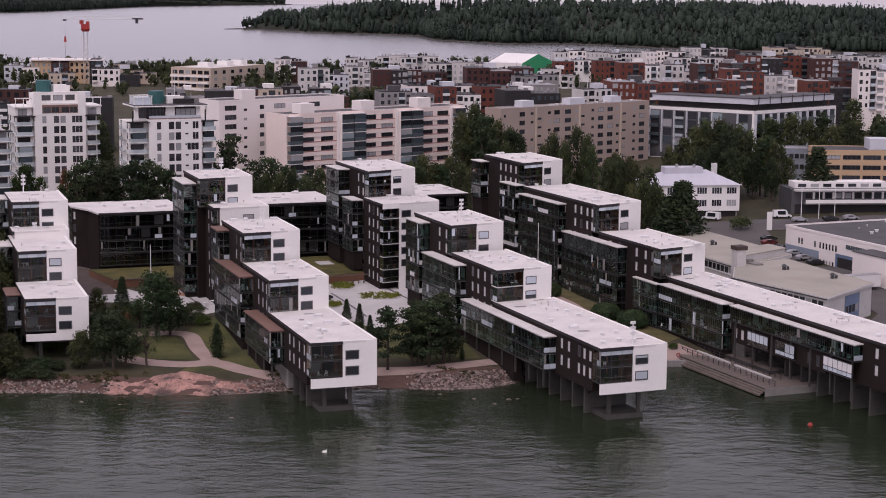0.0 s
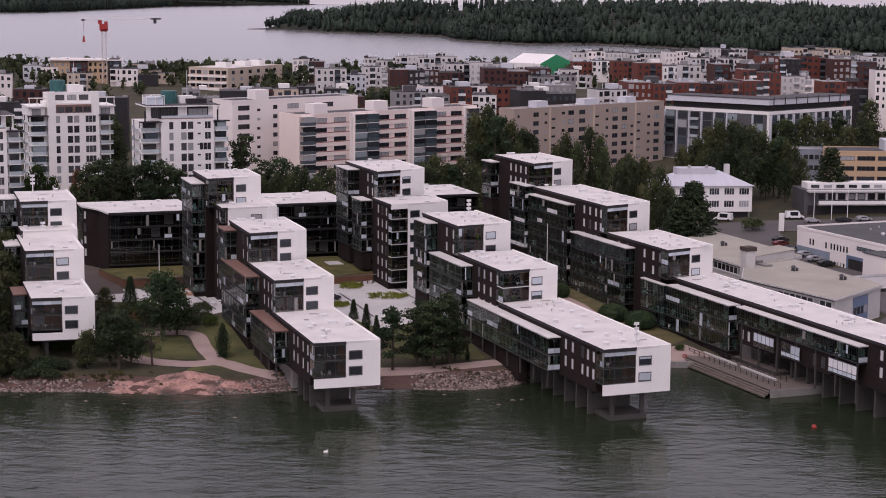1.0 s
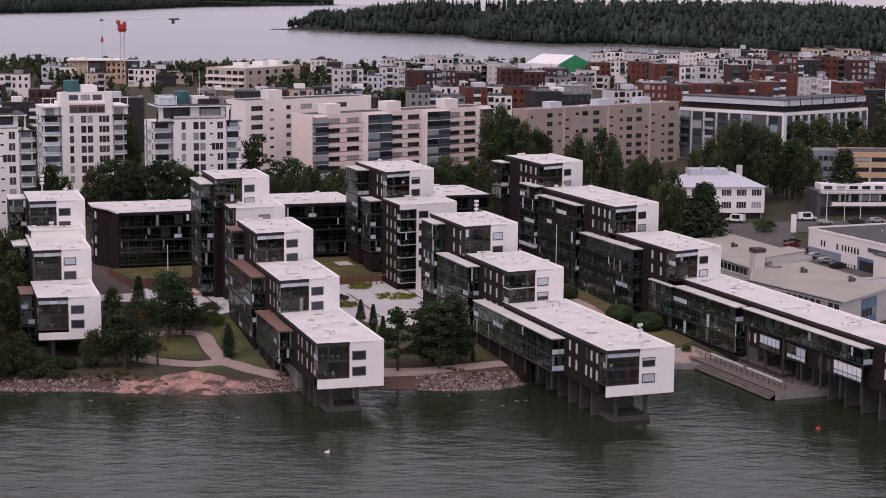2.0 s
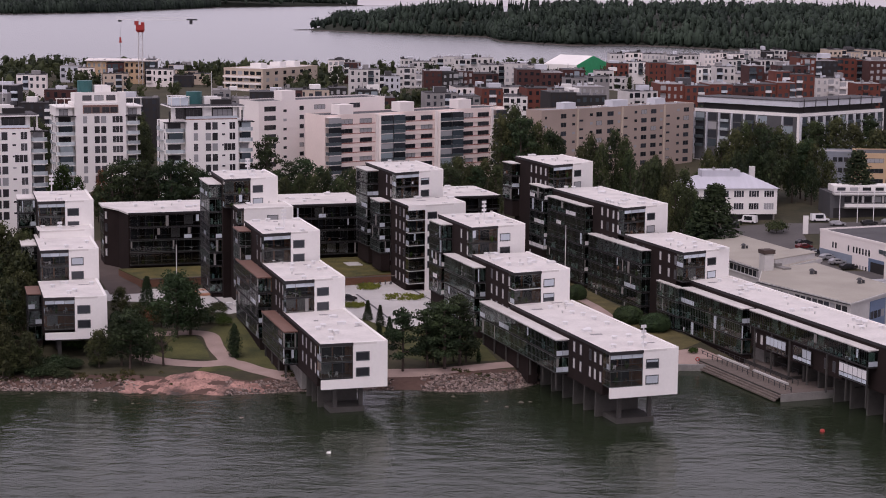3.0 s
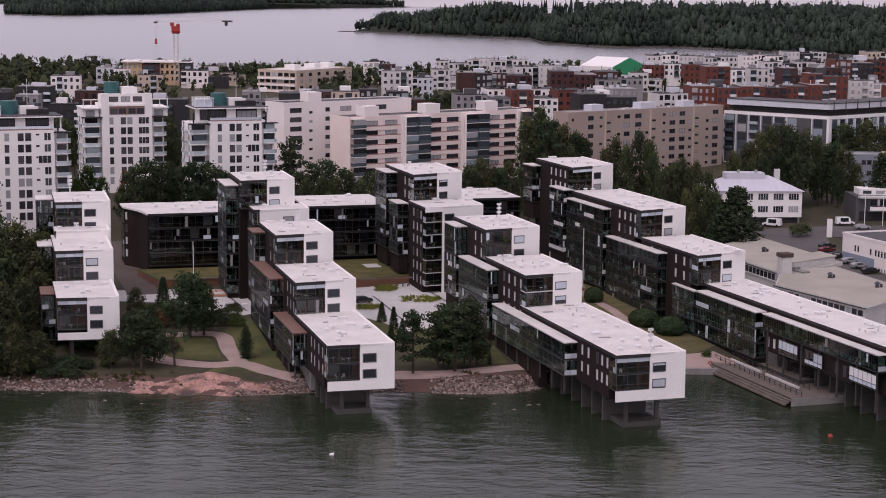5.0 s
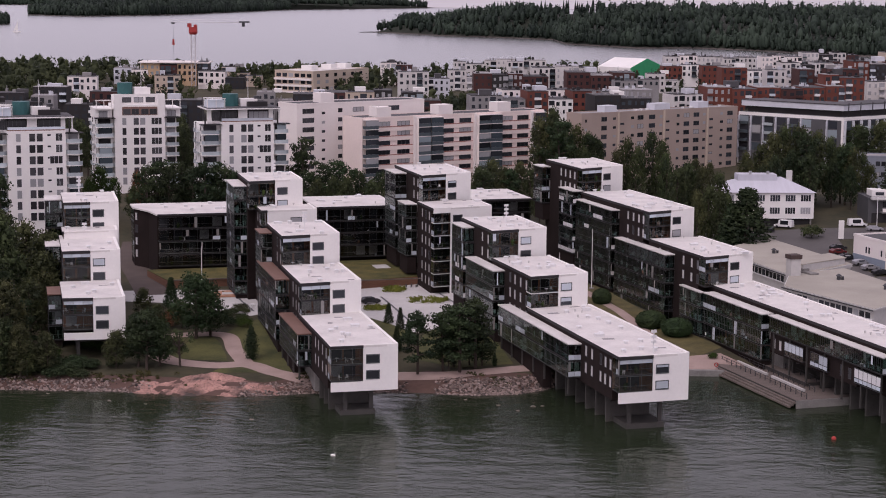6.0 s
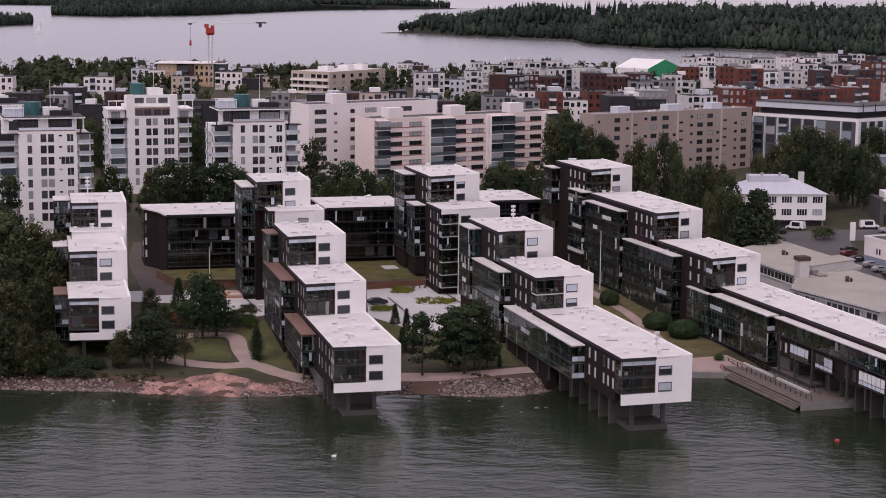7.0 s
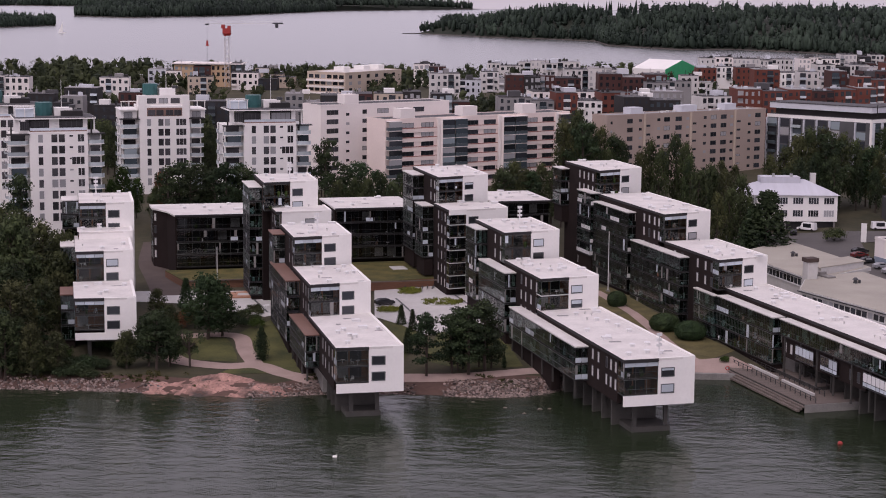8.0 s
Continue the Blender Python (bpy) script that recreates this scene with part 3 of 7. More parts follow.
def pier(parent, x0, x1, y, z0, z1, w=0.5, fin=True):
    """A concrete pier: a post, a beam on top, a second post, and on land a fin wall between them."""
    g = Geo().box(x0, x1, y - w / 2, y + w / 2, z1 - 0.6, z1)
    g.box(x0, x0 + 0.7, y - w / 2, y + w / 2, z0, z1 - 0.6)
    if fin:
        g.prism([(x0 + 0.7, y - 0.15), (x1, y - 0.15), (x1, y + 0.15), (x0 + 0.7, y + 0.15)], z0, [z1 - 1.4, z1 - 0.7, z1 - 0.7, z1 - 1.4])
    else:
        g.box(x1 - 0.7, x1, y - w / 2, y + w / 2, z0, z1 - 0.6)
    part("pier", g, PIER if fin else DARK_CONCRETE, parent, "grey concrete pier darkened for the shade under the wing")


def wing(ang, v, u, label):
    """A thing whose local x runs across the wing and y along it."""
    return thing("apartment_wing", pose(0, 0, 0, 0, 0, ang) @ pose(v, u, 0), label, "apartment building", "terraced apartment wings")


rng = random.Random(5)
# second wing from the left end, its lowest step on piers in the sea
wb = wing(15.9, 65.4, 304.4, "stepped dark brick apartment wing with white end walls over the shore")
tier(wb, 0, 11.8, 0, 32.5, 4.6, 12.8, rng, 0.0, 1.7, clutter=12, side=(5.0, 8.5, 12.5, 15.5))
tier(wb, 0, 11.8, 30.2, 53.5, 4.0, 19.0, rng, 1.9, clutter=12, side=(33.5, 36.5, 40))
tier(wb, 0.1, 12.0, 52.6, 73.5, 4.0, 25.0, rng, 2.3, clutter=10, side=(56, 60))
bay(wb, -2.5, 0, 19.4, 41.0, 11.5, 2, rng, COPPER, legs=2.5)
bay(wb, -2.7, 0, 44.0, 68.5, 17.7, 4, rng, COPPER)
bay(wb, -2.4, 0, 66, 73, 23.9, 4, rng, COPPER)
part("base_wall", Geo().box(-1.9, -0.01, 29, 41, 0.5, 5.2), BROWN, wb)
mast(wb, 6.2, 62, 25.0, 2.8)
for y in (2.2, 6.5, 11, 15.5):
    pier(wb, 2.6 if y < 5 else 0.8, 8.0, y, -2.5 if y < 8 else 0, 4.6, 0.5, y > 5)
part("footing_slab", Geo().box(1.9, 8.2, 1.4, 12, -1.2, 0.9), DARK_CONCRETE, wb, "dark concrete footing slab")
part("base_wall", Geo().box(0.6, 11, 19, 33, 0.5, 4.62), CONCRETE, wb)

wb2 = wing(15.9, 65.4, 390.0, "dark brick apartment tower with white end wall behind the courtyard")
tier(wb2, 0.6, 12.6, -2.0, 8, 4.5, 26.3, rng, 0.5, clutter=4, split=0.1, side=(1.5, 4.5))
tier(wb2, -1.2, 11.0, 4.5, 23, 4.5, 32.0, rng, 3.0, clutter=6)
bay(wb2, -4.0, -1.2, 9, 22, 30.6, 8, rng)
mast(wb2, 6.0, 16, 32.0, 2.6)

# third wing, the longest over the water
wc = wing(17.8, 120.8, 279.8, "long stepped dark brick apartment wing reaching over the water")
tier(wc, 0, 12.8, 0, 48.5, 5.0, 13.2, rng, 0.4, 1.9, clutter=22, side=(4.6, 7.0, 9.2, 13.5, 16.5))
tier(wc, 0, 12.2, 46.6, 71.5, 4.0, 19.6, rng, 1.9, clutter=14, bright=True, side=(50, 53.5, 57, 60))
tier(wc, 0, 12.4, 71.6, 94, 4.0, 25.2, rng, 2.3, clutter=12, side=(75, 79))
bay(wc, -2.4, 0, 18.6, 59.5, 12.0, 2, rng, FELT, pale=0.22, legs=3.0, busy=1.5)
bay(wc, -2.4, 0, 63.2, 82.5, 18.3, 4, rng, FELT, pale=0.3)
bay(wc, -2.4, 0, 84.5, 93, 24.3, 5, rng, FELT, pale=0.55)
part("base_wall", Geo().box(-1.8, -0.01, 34, 59, 0.5, 5.75), BROWN, wc)
mast(wc, 7.0, 84, 25.2, 3.0)
mast(wc, 6.8, 1.5, 13.2, 3.2)
for y in (2.5, 8, 13, 18, 23, 28.5, 34):
    pier(wc, 2.6 if y < 5 else 0.8, 9.0, y, -2.5, 5.0, 0.5, y > 5)
part("footing_slab", Geo().box(2.2, 9.3, 1.8, 10, -1.2, 0.9), DARK_CONCRETE, wc, "dark concrete footing slab")
part("base_wall", Geo().box(0.6, 11.5, 42, 48, 0.5, 5.02), CONCRETE, wc)

we = wing(17.8, 120.4, 392.4, "dark brick apartment tower with white end wall beside the courtyard lawn")
tier(we, -0.6, 13.8, -0.3, 14, 4.5, 24.8, rng, 2.6, clutter=6, split=0.29, bright=True, side=(4, 7, 10), depth=2.4, levels=6, win=0.33)
part("parapet_band", Geo().prism([(-0.75, -0.5), (3.6, 0.26), (3.6, 0.5), (-0.75, -0.26)], 23.7, 24.95), WHITE, we, "white parapet band")
tier(we, 0.2, 13.2, 12.5, 38, 4.5, 31.0, rng, 4.6, clutter=9, side=(17, 20.5))
bay(we, -3.2, -0.6, 14.5, 22, 24.2, 4, rng)
bay(we, -2.6, 0.2, 27, 37, 30.2, 6, rng)

# fourth wing, running on past the quay
wd = wing(19.5, 173.8, 262.0, "very long dark brick apartment wing with glazed balconies along a quay")
tier(wd, 2.3, 12.6, -18, 76, 5.2, 13.8, rng, 3.0, 1.9, clutter=40, side=(-12, -8, -3, 0.5, 46.5, 48.5))
tier(wd, 0, 12.4, 73, 101.5, 4.0, 19.9, rng, 3.2, clutter=14, side=(77, 80, 84, 92, 96))
tier(wd, -0.3, 12.3, 101.0, 141, 5.0, 25.9, rng, 3.9, clutter=16, side=(104.5, 107, 110, 113))
tier(wd, -0.2, 12.4, 140.8, 165, 6.0, 31.5, rng, 5.0, clutter=8, side=(146, 149, 152, 155))
bay(wd, -0.2, 2.3, 47.5, 73, 12.6, 3, rng, FELT, pale=0.16, busy=1.2)
bay(wd, -0.9, 0, 73.02, 83, 12.6, 3, rng, FELT, pale=0.16)
bay(wd, 0.4, 2.3, 4.2, 45.5, 12.7, 1, rng, FELT, pale=0.12, legs=7.2, end=True, busy=1.2)
part("wall", Geo().box(0.9, 2.29, 13.2, 45.5, 5.4, 9.3), BROWN, wd, "dark brown brick wall")
for y in (15.2, 18.0, 41.0, 43.4):
    window(wd, 0.9, 6.3, 1.05, 2.0, y=y + 1.05, turn=-math.pi / 2, bars=0, glass=PANE_LIGHT)


def white_front(y0, y1, z0, solid, low, mat):
    """A boxed balcony on the brick: frame, white lower panels, glazed upper panes. solid: which panes are white to the top; low: pale panes along the foot."""
    n = round((y1 - y0) / 1.4)
    w = (y1 - y0) / n
    g = Geo().box(0, y1 - y0, -0.06, 0.06, 0, 0.12).box(0, y1 - y0, -0.06, 0.06, 2.7, 2.82).box(0, y1 - y0, -0.06, 0.06, 1.0, 1.06)
    for k in range(n + 1):
        g.box(max(0, k * w - 0.04), min(y1 - y0, k * w + 0.04), -0.05, 0.05, 0.12, 2.7)
    bx = part("boxed_balcony", g, RAIL, wd, "boxed balcony with white panels", at=(0.3, y1, z0), turn=-math.pi / 2)
    part("balcony_floor", Geo().box(0.02, y1 - y0 - 0.02, 0.06, 0.58, 0.0, 0.16), BLACKISH, bx)
    for k in range(n):
        tall = k in solid
        if tall:
            part("white_panel", Geo().box(k * w + 0.06, (k + 1) * w - 0.06, -0.03, 0.0, 1.1, 2.65), mat, bx)
        if low:
            part("low_panel", Geo().box(k * w + 0.06, (k + 1) * w - 0.06, -0.03, 0.0, 0.3, 0.96), PALE_GLASS, bx)
        part("pane", Geo().box(k * w + 0.06, (k + 1) * w - 0.06, 0.01, 0.03, 0.14, 2.68), GREEN_GLASS, bx).visible_shadow = False


white_front(31.6, 38.8, 6.0, (0, 1, 2, 3, 4), False, PALE_GLASS)
white_front(22.6, 28.9, 6.0, (2, 3), True, PALE_GLASS)
white_front(4.4, 13.2, 6.2, (0, 1, 2, 3, 4, 5), True, FRAME_WHITE)
bay(wd, -2.2, 0, 88, 115.5, 18.4, 5, rng, FELT, pale=0.2)
bay(wd, -2.2, 0, 117.5, 139.5, 24.4, 6, rng, FELT, pale=0.32)
bay(wd, -2.4, 0, 141, 150, 26.2, 5, rng, FELT, pale=0.5)
bay(wd, -2.4, 0, 162, 168, 30.0, 3, rng, FELT)
for i in range(11):
    pier(wd, 2.8, 11, -14 + i * 5.4, -2.5, 5.2)
part("base_wall", Geo().box(3.0, 11.5, 44, 72, 0.5, 5.22), CONCRETE, wd)

# first wing
wa = wing(15.0, 16.6, 351.4, "stepped apartment wing with white end walls among shore trees")
tier(wa, -0.6, 11.0, 0, 20, 6.5, 14.8, rng, -0.6, 1.4, clutter=6)
tier(wa, 0, 11.4, 20, 44, 5.0, 21.0, rng, 0.6, clutter=8)
tier(wa, 0.6, 12.0, 38, 46, 5.0, 22.6, rng, 0.4, clutter=2, split=0.02)
tier(wa, 1.1, 12.6, 44.6, 64, 5.0, 28.0, rng, 0.6, clutter=6)
bay(wa, -3.0, 0, 34, 43, 20.2, 5, rng)
bay(wa, -2.6, 1.1, 56, 64, 27.4, 7, rng)
bay(wa, -3.2, -0.6, 10, 19, 14.0, 3, rng, COPPER)
mast(wa, 5.0, 62, 28.0, 3.0)
mast(wa, 5.2, 40, 21.0, 2.4)
for y in (1.5, 8, 14):
    pier(wa, 1.8, 9.6, y, 1.0, 6.5, 0.5, False)
part("base_wall", Geo().box(0.2, 10.6, 16.5, 20, 1.5, 6.52), PIER, wa)


def court_block(ang, v, u, w, d, z0, z1, label, poly=None):
    """A four-storey dark block with glazed balconies across the court side."""
    b = thing("apartment_block", pose(0, 0, 0, 0, 0, ang) @ pose(v, u, 0), label, "apartment building", "courtyard blocks")
    foot = poly or [(0, 0), (w, 0), (w, d), (0, d)]
    part("wall", Geo().prism(foot, z0, z1 - 0.4), BROWN, b)
    big = [(x + (-0.3 if x < w / 2 else 0.3), y + (-2.2 if y < d / 2 else 0.2)) for x, y in foot]
    part("roof", Geo().prism(big, z1 - 0.38, z1), FELT, b, "pale grey felt roof")
    part("fascia", Geo().box(big[0][0], w + 0.3, -2.26, -2.2, z1 - 0.5, z1 + 0.04), BLACKISH, b)
    z = z1 - 0.5
    while z - 3.0 > z0:
        lo = z - 3.0
        part("balcony_floor", Geo().box(0.2, w, -2.0, 0, lo - 0.2, lo), BLACKISH, b)
        glazing(b, 0.2, -2.0, lo, w - 0.3, 2.75, 0, rng, 1.9, 0.16, low=0.03, smoked=True)
        small_things(b, 0.6, w - 1, -1.8, -0.4, lo, rng)
        balcony_clutter(b, 0.6, w - 1, -1.7, -0.7, lo, rng, 3)
        for i in range(int(w / 3.2)):
            flat_pane(b, 0.6 + i * 3.2, lo + 0.1, 2.2, 2.2, y=-0.03, name="balcony_door")
            window(b, 0, lo + 0.4, 0.9, 1.8, y=d - 2 - i * 2.9, turn=-math.pi / 2, bars=0) if i * 2.9 < d - 4 else None
        if poly:
            glazing(b, -4.25, 19.5, lo, 6.4, 2.75, -math.pi / 2, rng, 1.6, 0.2)
            window(b, -4.0, lo + 0.4, 0.9, 1.9, y=12.4, turn=-1.03, bars=0, glass=PANE_LIGHT)
        z = lo - 0.05
    roof_clutter(b, 0, w, 0, d, z1, rng, 9)
    return b


court_block(17, 55.8, 432.6, 20.5, 20, 5.0, 20.3, "dark four-storey apartment block behind a raised lawn", [(0, 0), (20.5, 0), (20.5, 20), (-4.2, 20), (-4.2, 13), (-1.2, 8)])
court_block(17, 95.6, 436.6, 20.5, 20, 5.0, 20.6, "dark four-storey apartment block with balconies above the lawn")
court_block(17, 138.2, 444.5, 15.5, 20, 5.0, 20.5, "dark low apartment block between two wings")


# ---- the town behind ----
def block(name, x, y, ang, w, d, z0, z1, wall, label, roof=None, category="apartment building", group="", parapet=0.5):
    """A flat-roofed house: walls, sunk felt roof and parapet. Local x runs along the front, y into the house."""
    b = thing(name, pose(x, y, 0, 0, 0, ang), label, category, group)
    part("wall", Geo().box(0, w, 0, d, z0 - 3, z1 - parapet), wall, b)
    part("roof", Geo().box(0.26, w - 0.26, 0.26, d - 0.26, z1 - parapet, z1 - parapet * 0.5), roof or GREY_FELT, b)
    g = Geo().box(-0.05, w + 0.05, -0.05, 0.25, z1 - parapet, z1).box(-0.05, w + 0.05, d - 0.25, d + 0.05, z1 - parapet, z1)
    g.box(-0.05, 0.25, 0.25, d - 0.25, z1 - parapet, z1).box(w - 0.25, w + 0.05, 0.25, d - 0.25, z1 - parapet, z1)
    part("parapet", g, wall, b)
    return b


def column(b, x, w, h, z, n, step, y=0.0, turn=0.0, bars=0, frame_mat=None, glass=None):
    for i in range(n):
        if w > 1.3:
            window(b, x, z - i * step, w, h, y=y, turn=turn, bars=bars, frame_mat=frame_mat, glass=glass)
        else:
            flat_pane(b, x, z - i * step, w, h, y=y, turn=turn, glass=glass)


def balcony_stack(b, x, w, z, n, step, rail, y=0.0, deep=1.6, divided=False):
    """A column of recess-like balconies in front of the wall: floor slab, coloured rail panel, upper glazing."""
    for i in range(n):
        lo = z - i * step
        part("balcony_floor", Geo().box(x, x + w, y - deep, y, lo - 0.18, lo), WARM_WHITE, b)
        g = Geo().box(x + 0.03, x + w - 0.03, y - deep, y - deep + 0.06, lo + 0.02, lo + 1.0)
        g.box(x + 0.03, x + 0.09, y - deep + 0.06, y, lo + 0.02, lo + 1.0).box(x + w - 0.09, x + w - 0.03, y - deep + 0.06, y, lo + 0.02, lo + 1.0)
        part("balcony_front", g, rail, b)
        flat_pane(b, x + 0.1, lo + 1.02, w - 0.2, step - 1.3, y=y - deep + 0.06, glass=PANE if rng.random() < 0.65 else PANE_BLUE, name="balcony_glass")
        part("balcony_side", Geo().box(x - 0.1, x, y - deep, y, lo - 0.18, lo + step - 0.19), WARM_WHITE, b) if divided else None
    part("balcony_top", Geo().box(x, x + w, y - deep, y, z + step - 0.2, z + step - 0.02), WARM_WHITE, b)


BLUE_RAIL = material("blue_grey_balcony_sheet", (0.06, 0.08, 0.09), 0.5, var=0.12)
RED_LINE = material("rust_red_sill", (0.30, 0.10, 0.075), 0.7, var=0.1)

# the long pink slab block
pk = block("apartment_slab", -32.0, 543.5, 38, 71, 10.5, 13, 35.2, PINK, "long pale pink apartment slab with blue-grey balcony stacks", DARK_FELT, group="slab blocks")
for x0, x1 in ((5.4, 18.8), (29.6, 42.0), (53.0, 65.0)):
    for i in range(7):
        z = 32.0 - i * 2.87
        part("spandrel", Geo().box(x0, x1, -0.22, -0.003, z - 1.25, z), PINK, pk, "pink spandrel band")
        part("sill", Geo().box(x0, x1, -0.27, -0.003, z + 0.004, z + 0.2), RED_LINE, pk, "rust red sill")
    m = (x1 - x0) / 2
    column(pk, x0 + 0.5, 4.4, 1.45, 32.25, 7, 2.87, bars=2, frame_mat=FRAME_DARK)
    column(pk, x0 + m + 0.9, 4.6, 1.45, 32.25, 7, 2.87, bars=2, frame_mat=FRAME_DARK)
balcony_stack(pk, 0.3, 4.8, 31.7, 7, 2.87, BLUE_RAIL)
balcony_stack(pk, 20.0, 4.7, 31.7, 7, 2.87, BLUE_RAIL, divided=True)
balcony_stack(pk, 24.8, 4.7, 31.7, 7, 2.87, BLUE_RAIL)
balcony_stack(pk, 43.4, 4.6, 31.7, 7, 2.87, BLUE_RAIL, divided=True)
balcony_stack(pk, 48.1, 4.7, 31.7, 7, 2.87, BLUE_RAIL)
balcony_stack(pk, 66.3, 4.6, 31.7, 7, 2.87, BLUE_RAIL)
for x in (18.9, 42.2, 65.2):
    part("pilaster", Geo().box(x, x + 0.9, -0.6, -0.003, 10, 35), WARM_WHITE, pk)
for x, w in ((7.2, 5.2), (30.4, 5.5), (53.8, 5.3)):
    part("stair_head", Geo().box(x, x + w, 2.5, 7.0, 34.9, 37.9), WARM_WHITE, pk, "white rooftop stair housing")

cr = block("apartment_slab", -52.6, 552.5, 38, 48, 11, 13, 38.6, WARM_WHITE, "cream apartment slab with dark horizontal windows", DARK_FELT, group="slab blocks")
column(cr, 2.0, 4.2, 1.5, 35.4, 7, 2.85, bars=2)
column(cr, 9.0, 1.2, 0.8, 35.0, 7, 2.85)
column(cr, 15.0, 1.6, 1.3, 35.4, 7, 2.85)
column(cr, 20.5, 4.2, 1.5, 35.4, 7, 2.85, bars=2)
column(cr, 27.5, 3.0, 1.5, 35.4, 7, 2.85, bars=1)
column(cr, 34, 4.2, 1.5, 35.4, 3, 2.85, bars=2)
for x, w in ((10.5, 5.0),):
    part("stair_head", Geo().box(x, x + w, 3, 7.5, 38.3, 41.3), WARM_WHITE, cr, "white rooftop stair housing")

bg = block("apartment_slab", 36.0, 585.0, 38, 71, 7.5, 10, 34.2, BEIGE, "long beige brick apartment slab with small square windows", GREY_FELT, group="slab blocks")
for x, w, h, dz in ((1.5, 0.8, 0.9, 0), (8.5, 2.4, 1.5, 0), (13.6, 1.2, 0.8, 0.4), (16.8, 1.7, 0.7, -1.4), (21.5, 1.3, 0.9, 0.3), (24.4, 2.6, 1.5, 0), (29.5, 2.8, 1.5, 0), (34.3, 1.3, 0.9, 0.3), (37.2, 1.7, 0.7, -1.4),
                    (42.2, 1.2, 0.9, 0.3), (45.4, 2.6, 1.5, 0), (50.0, 2.6, 1.5, 0), (54.4, 1.3, 0.9, 0.3), (57.5, 1.7, 0.7, -1.4), (62.7, 1.3, 0.9, 0.3), (66.0, 2.6, 1.5, 0)):
    column(bg, x, w, h, 31.2 + dz, 7, 2.88, bars=1 if w > 2 else 0)
for x in (15.6, 36.0, 56.2):
    part("pilaster", Geo().box(x, x + 0.7, -0.3, -0.003, 9, 34), TAN, bg)
PALE_BLUE = material("pale_grey_sheet_metal", (0.55, 0.56, 0.6), 0.6, var=0.08)
for x, w in ((12, 5), (34, 7), (54, 5)):
    part("plant_room", Geo().box(x, x + w, 2.2, 6.2, 33.9, 36.1), PALE_BLUE, bg, "pale grey rooftop plant room")
roof_clutter(bg, 2, 68, 1, 6.5, 33.9, rng, 14)


TOWER_PANE = window_glass("tower_window", (0.032, 0.031, 0.034), (0.30, 0.30, 0.31), 0.22)

TOWER_RAIL = material("grey_balcony_glass", (0.40, 0.45, 0.47), 0.15, var=0.15, jitter=0.35)


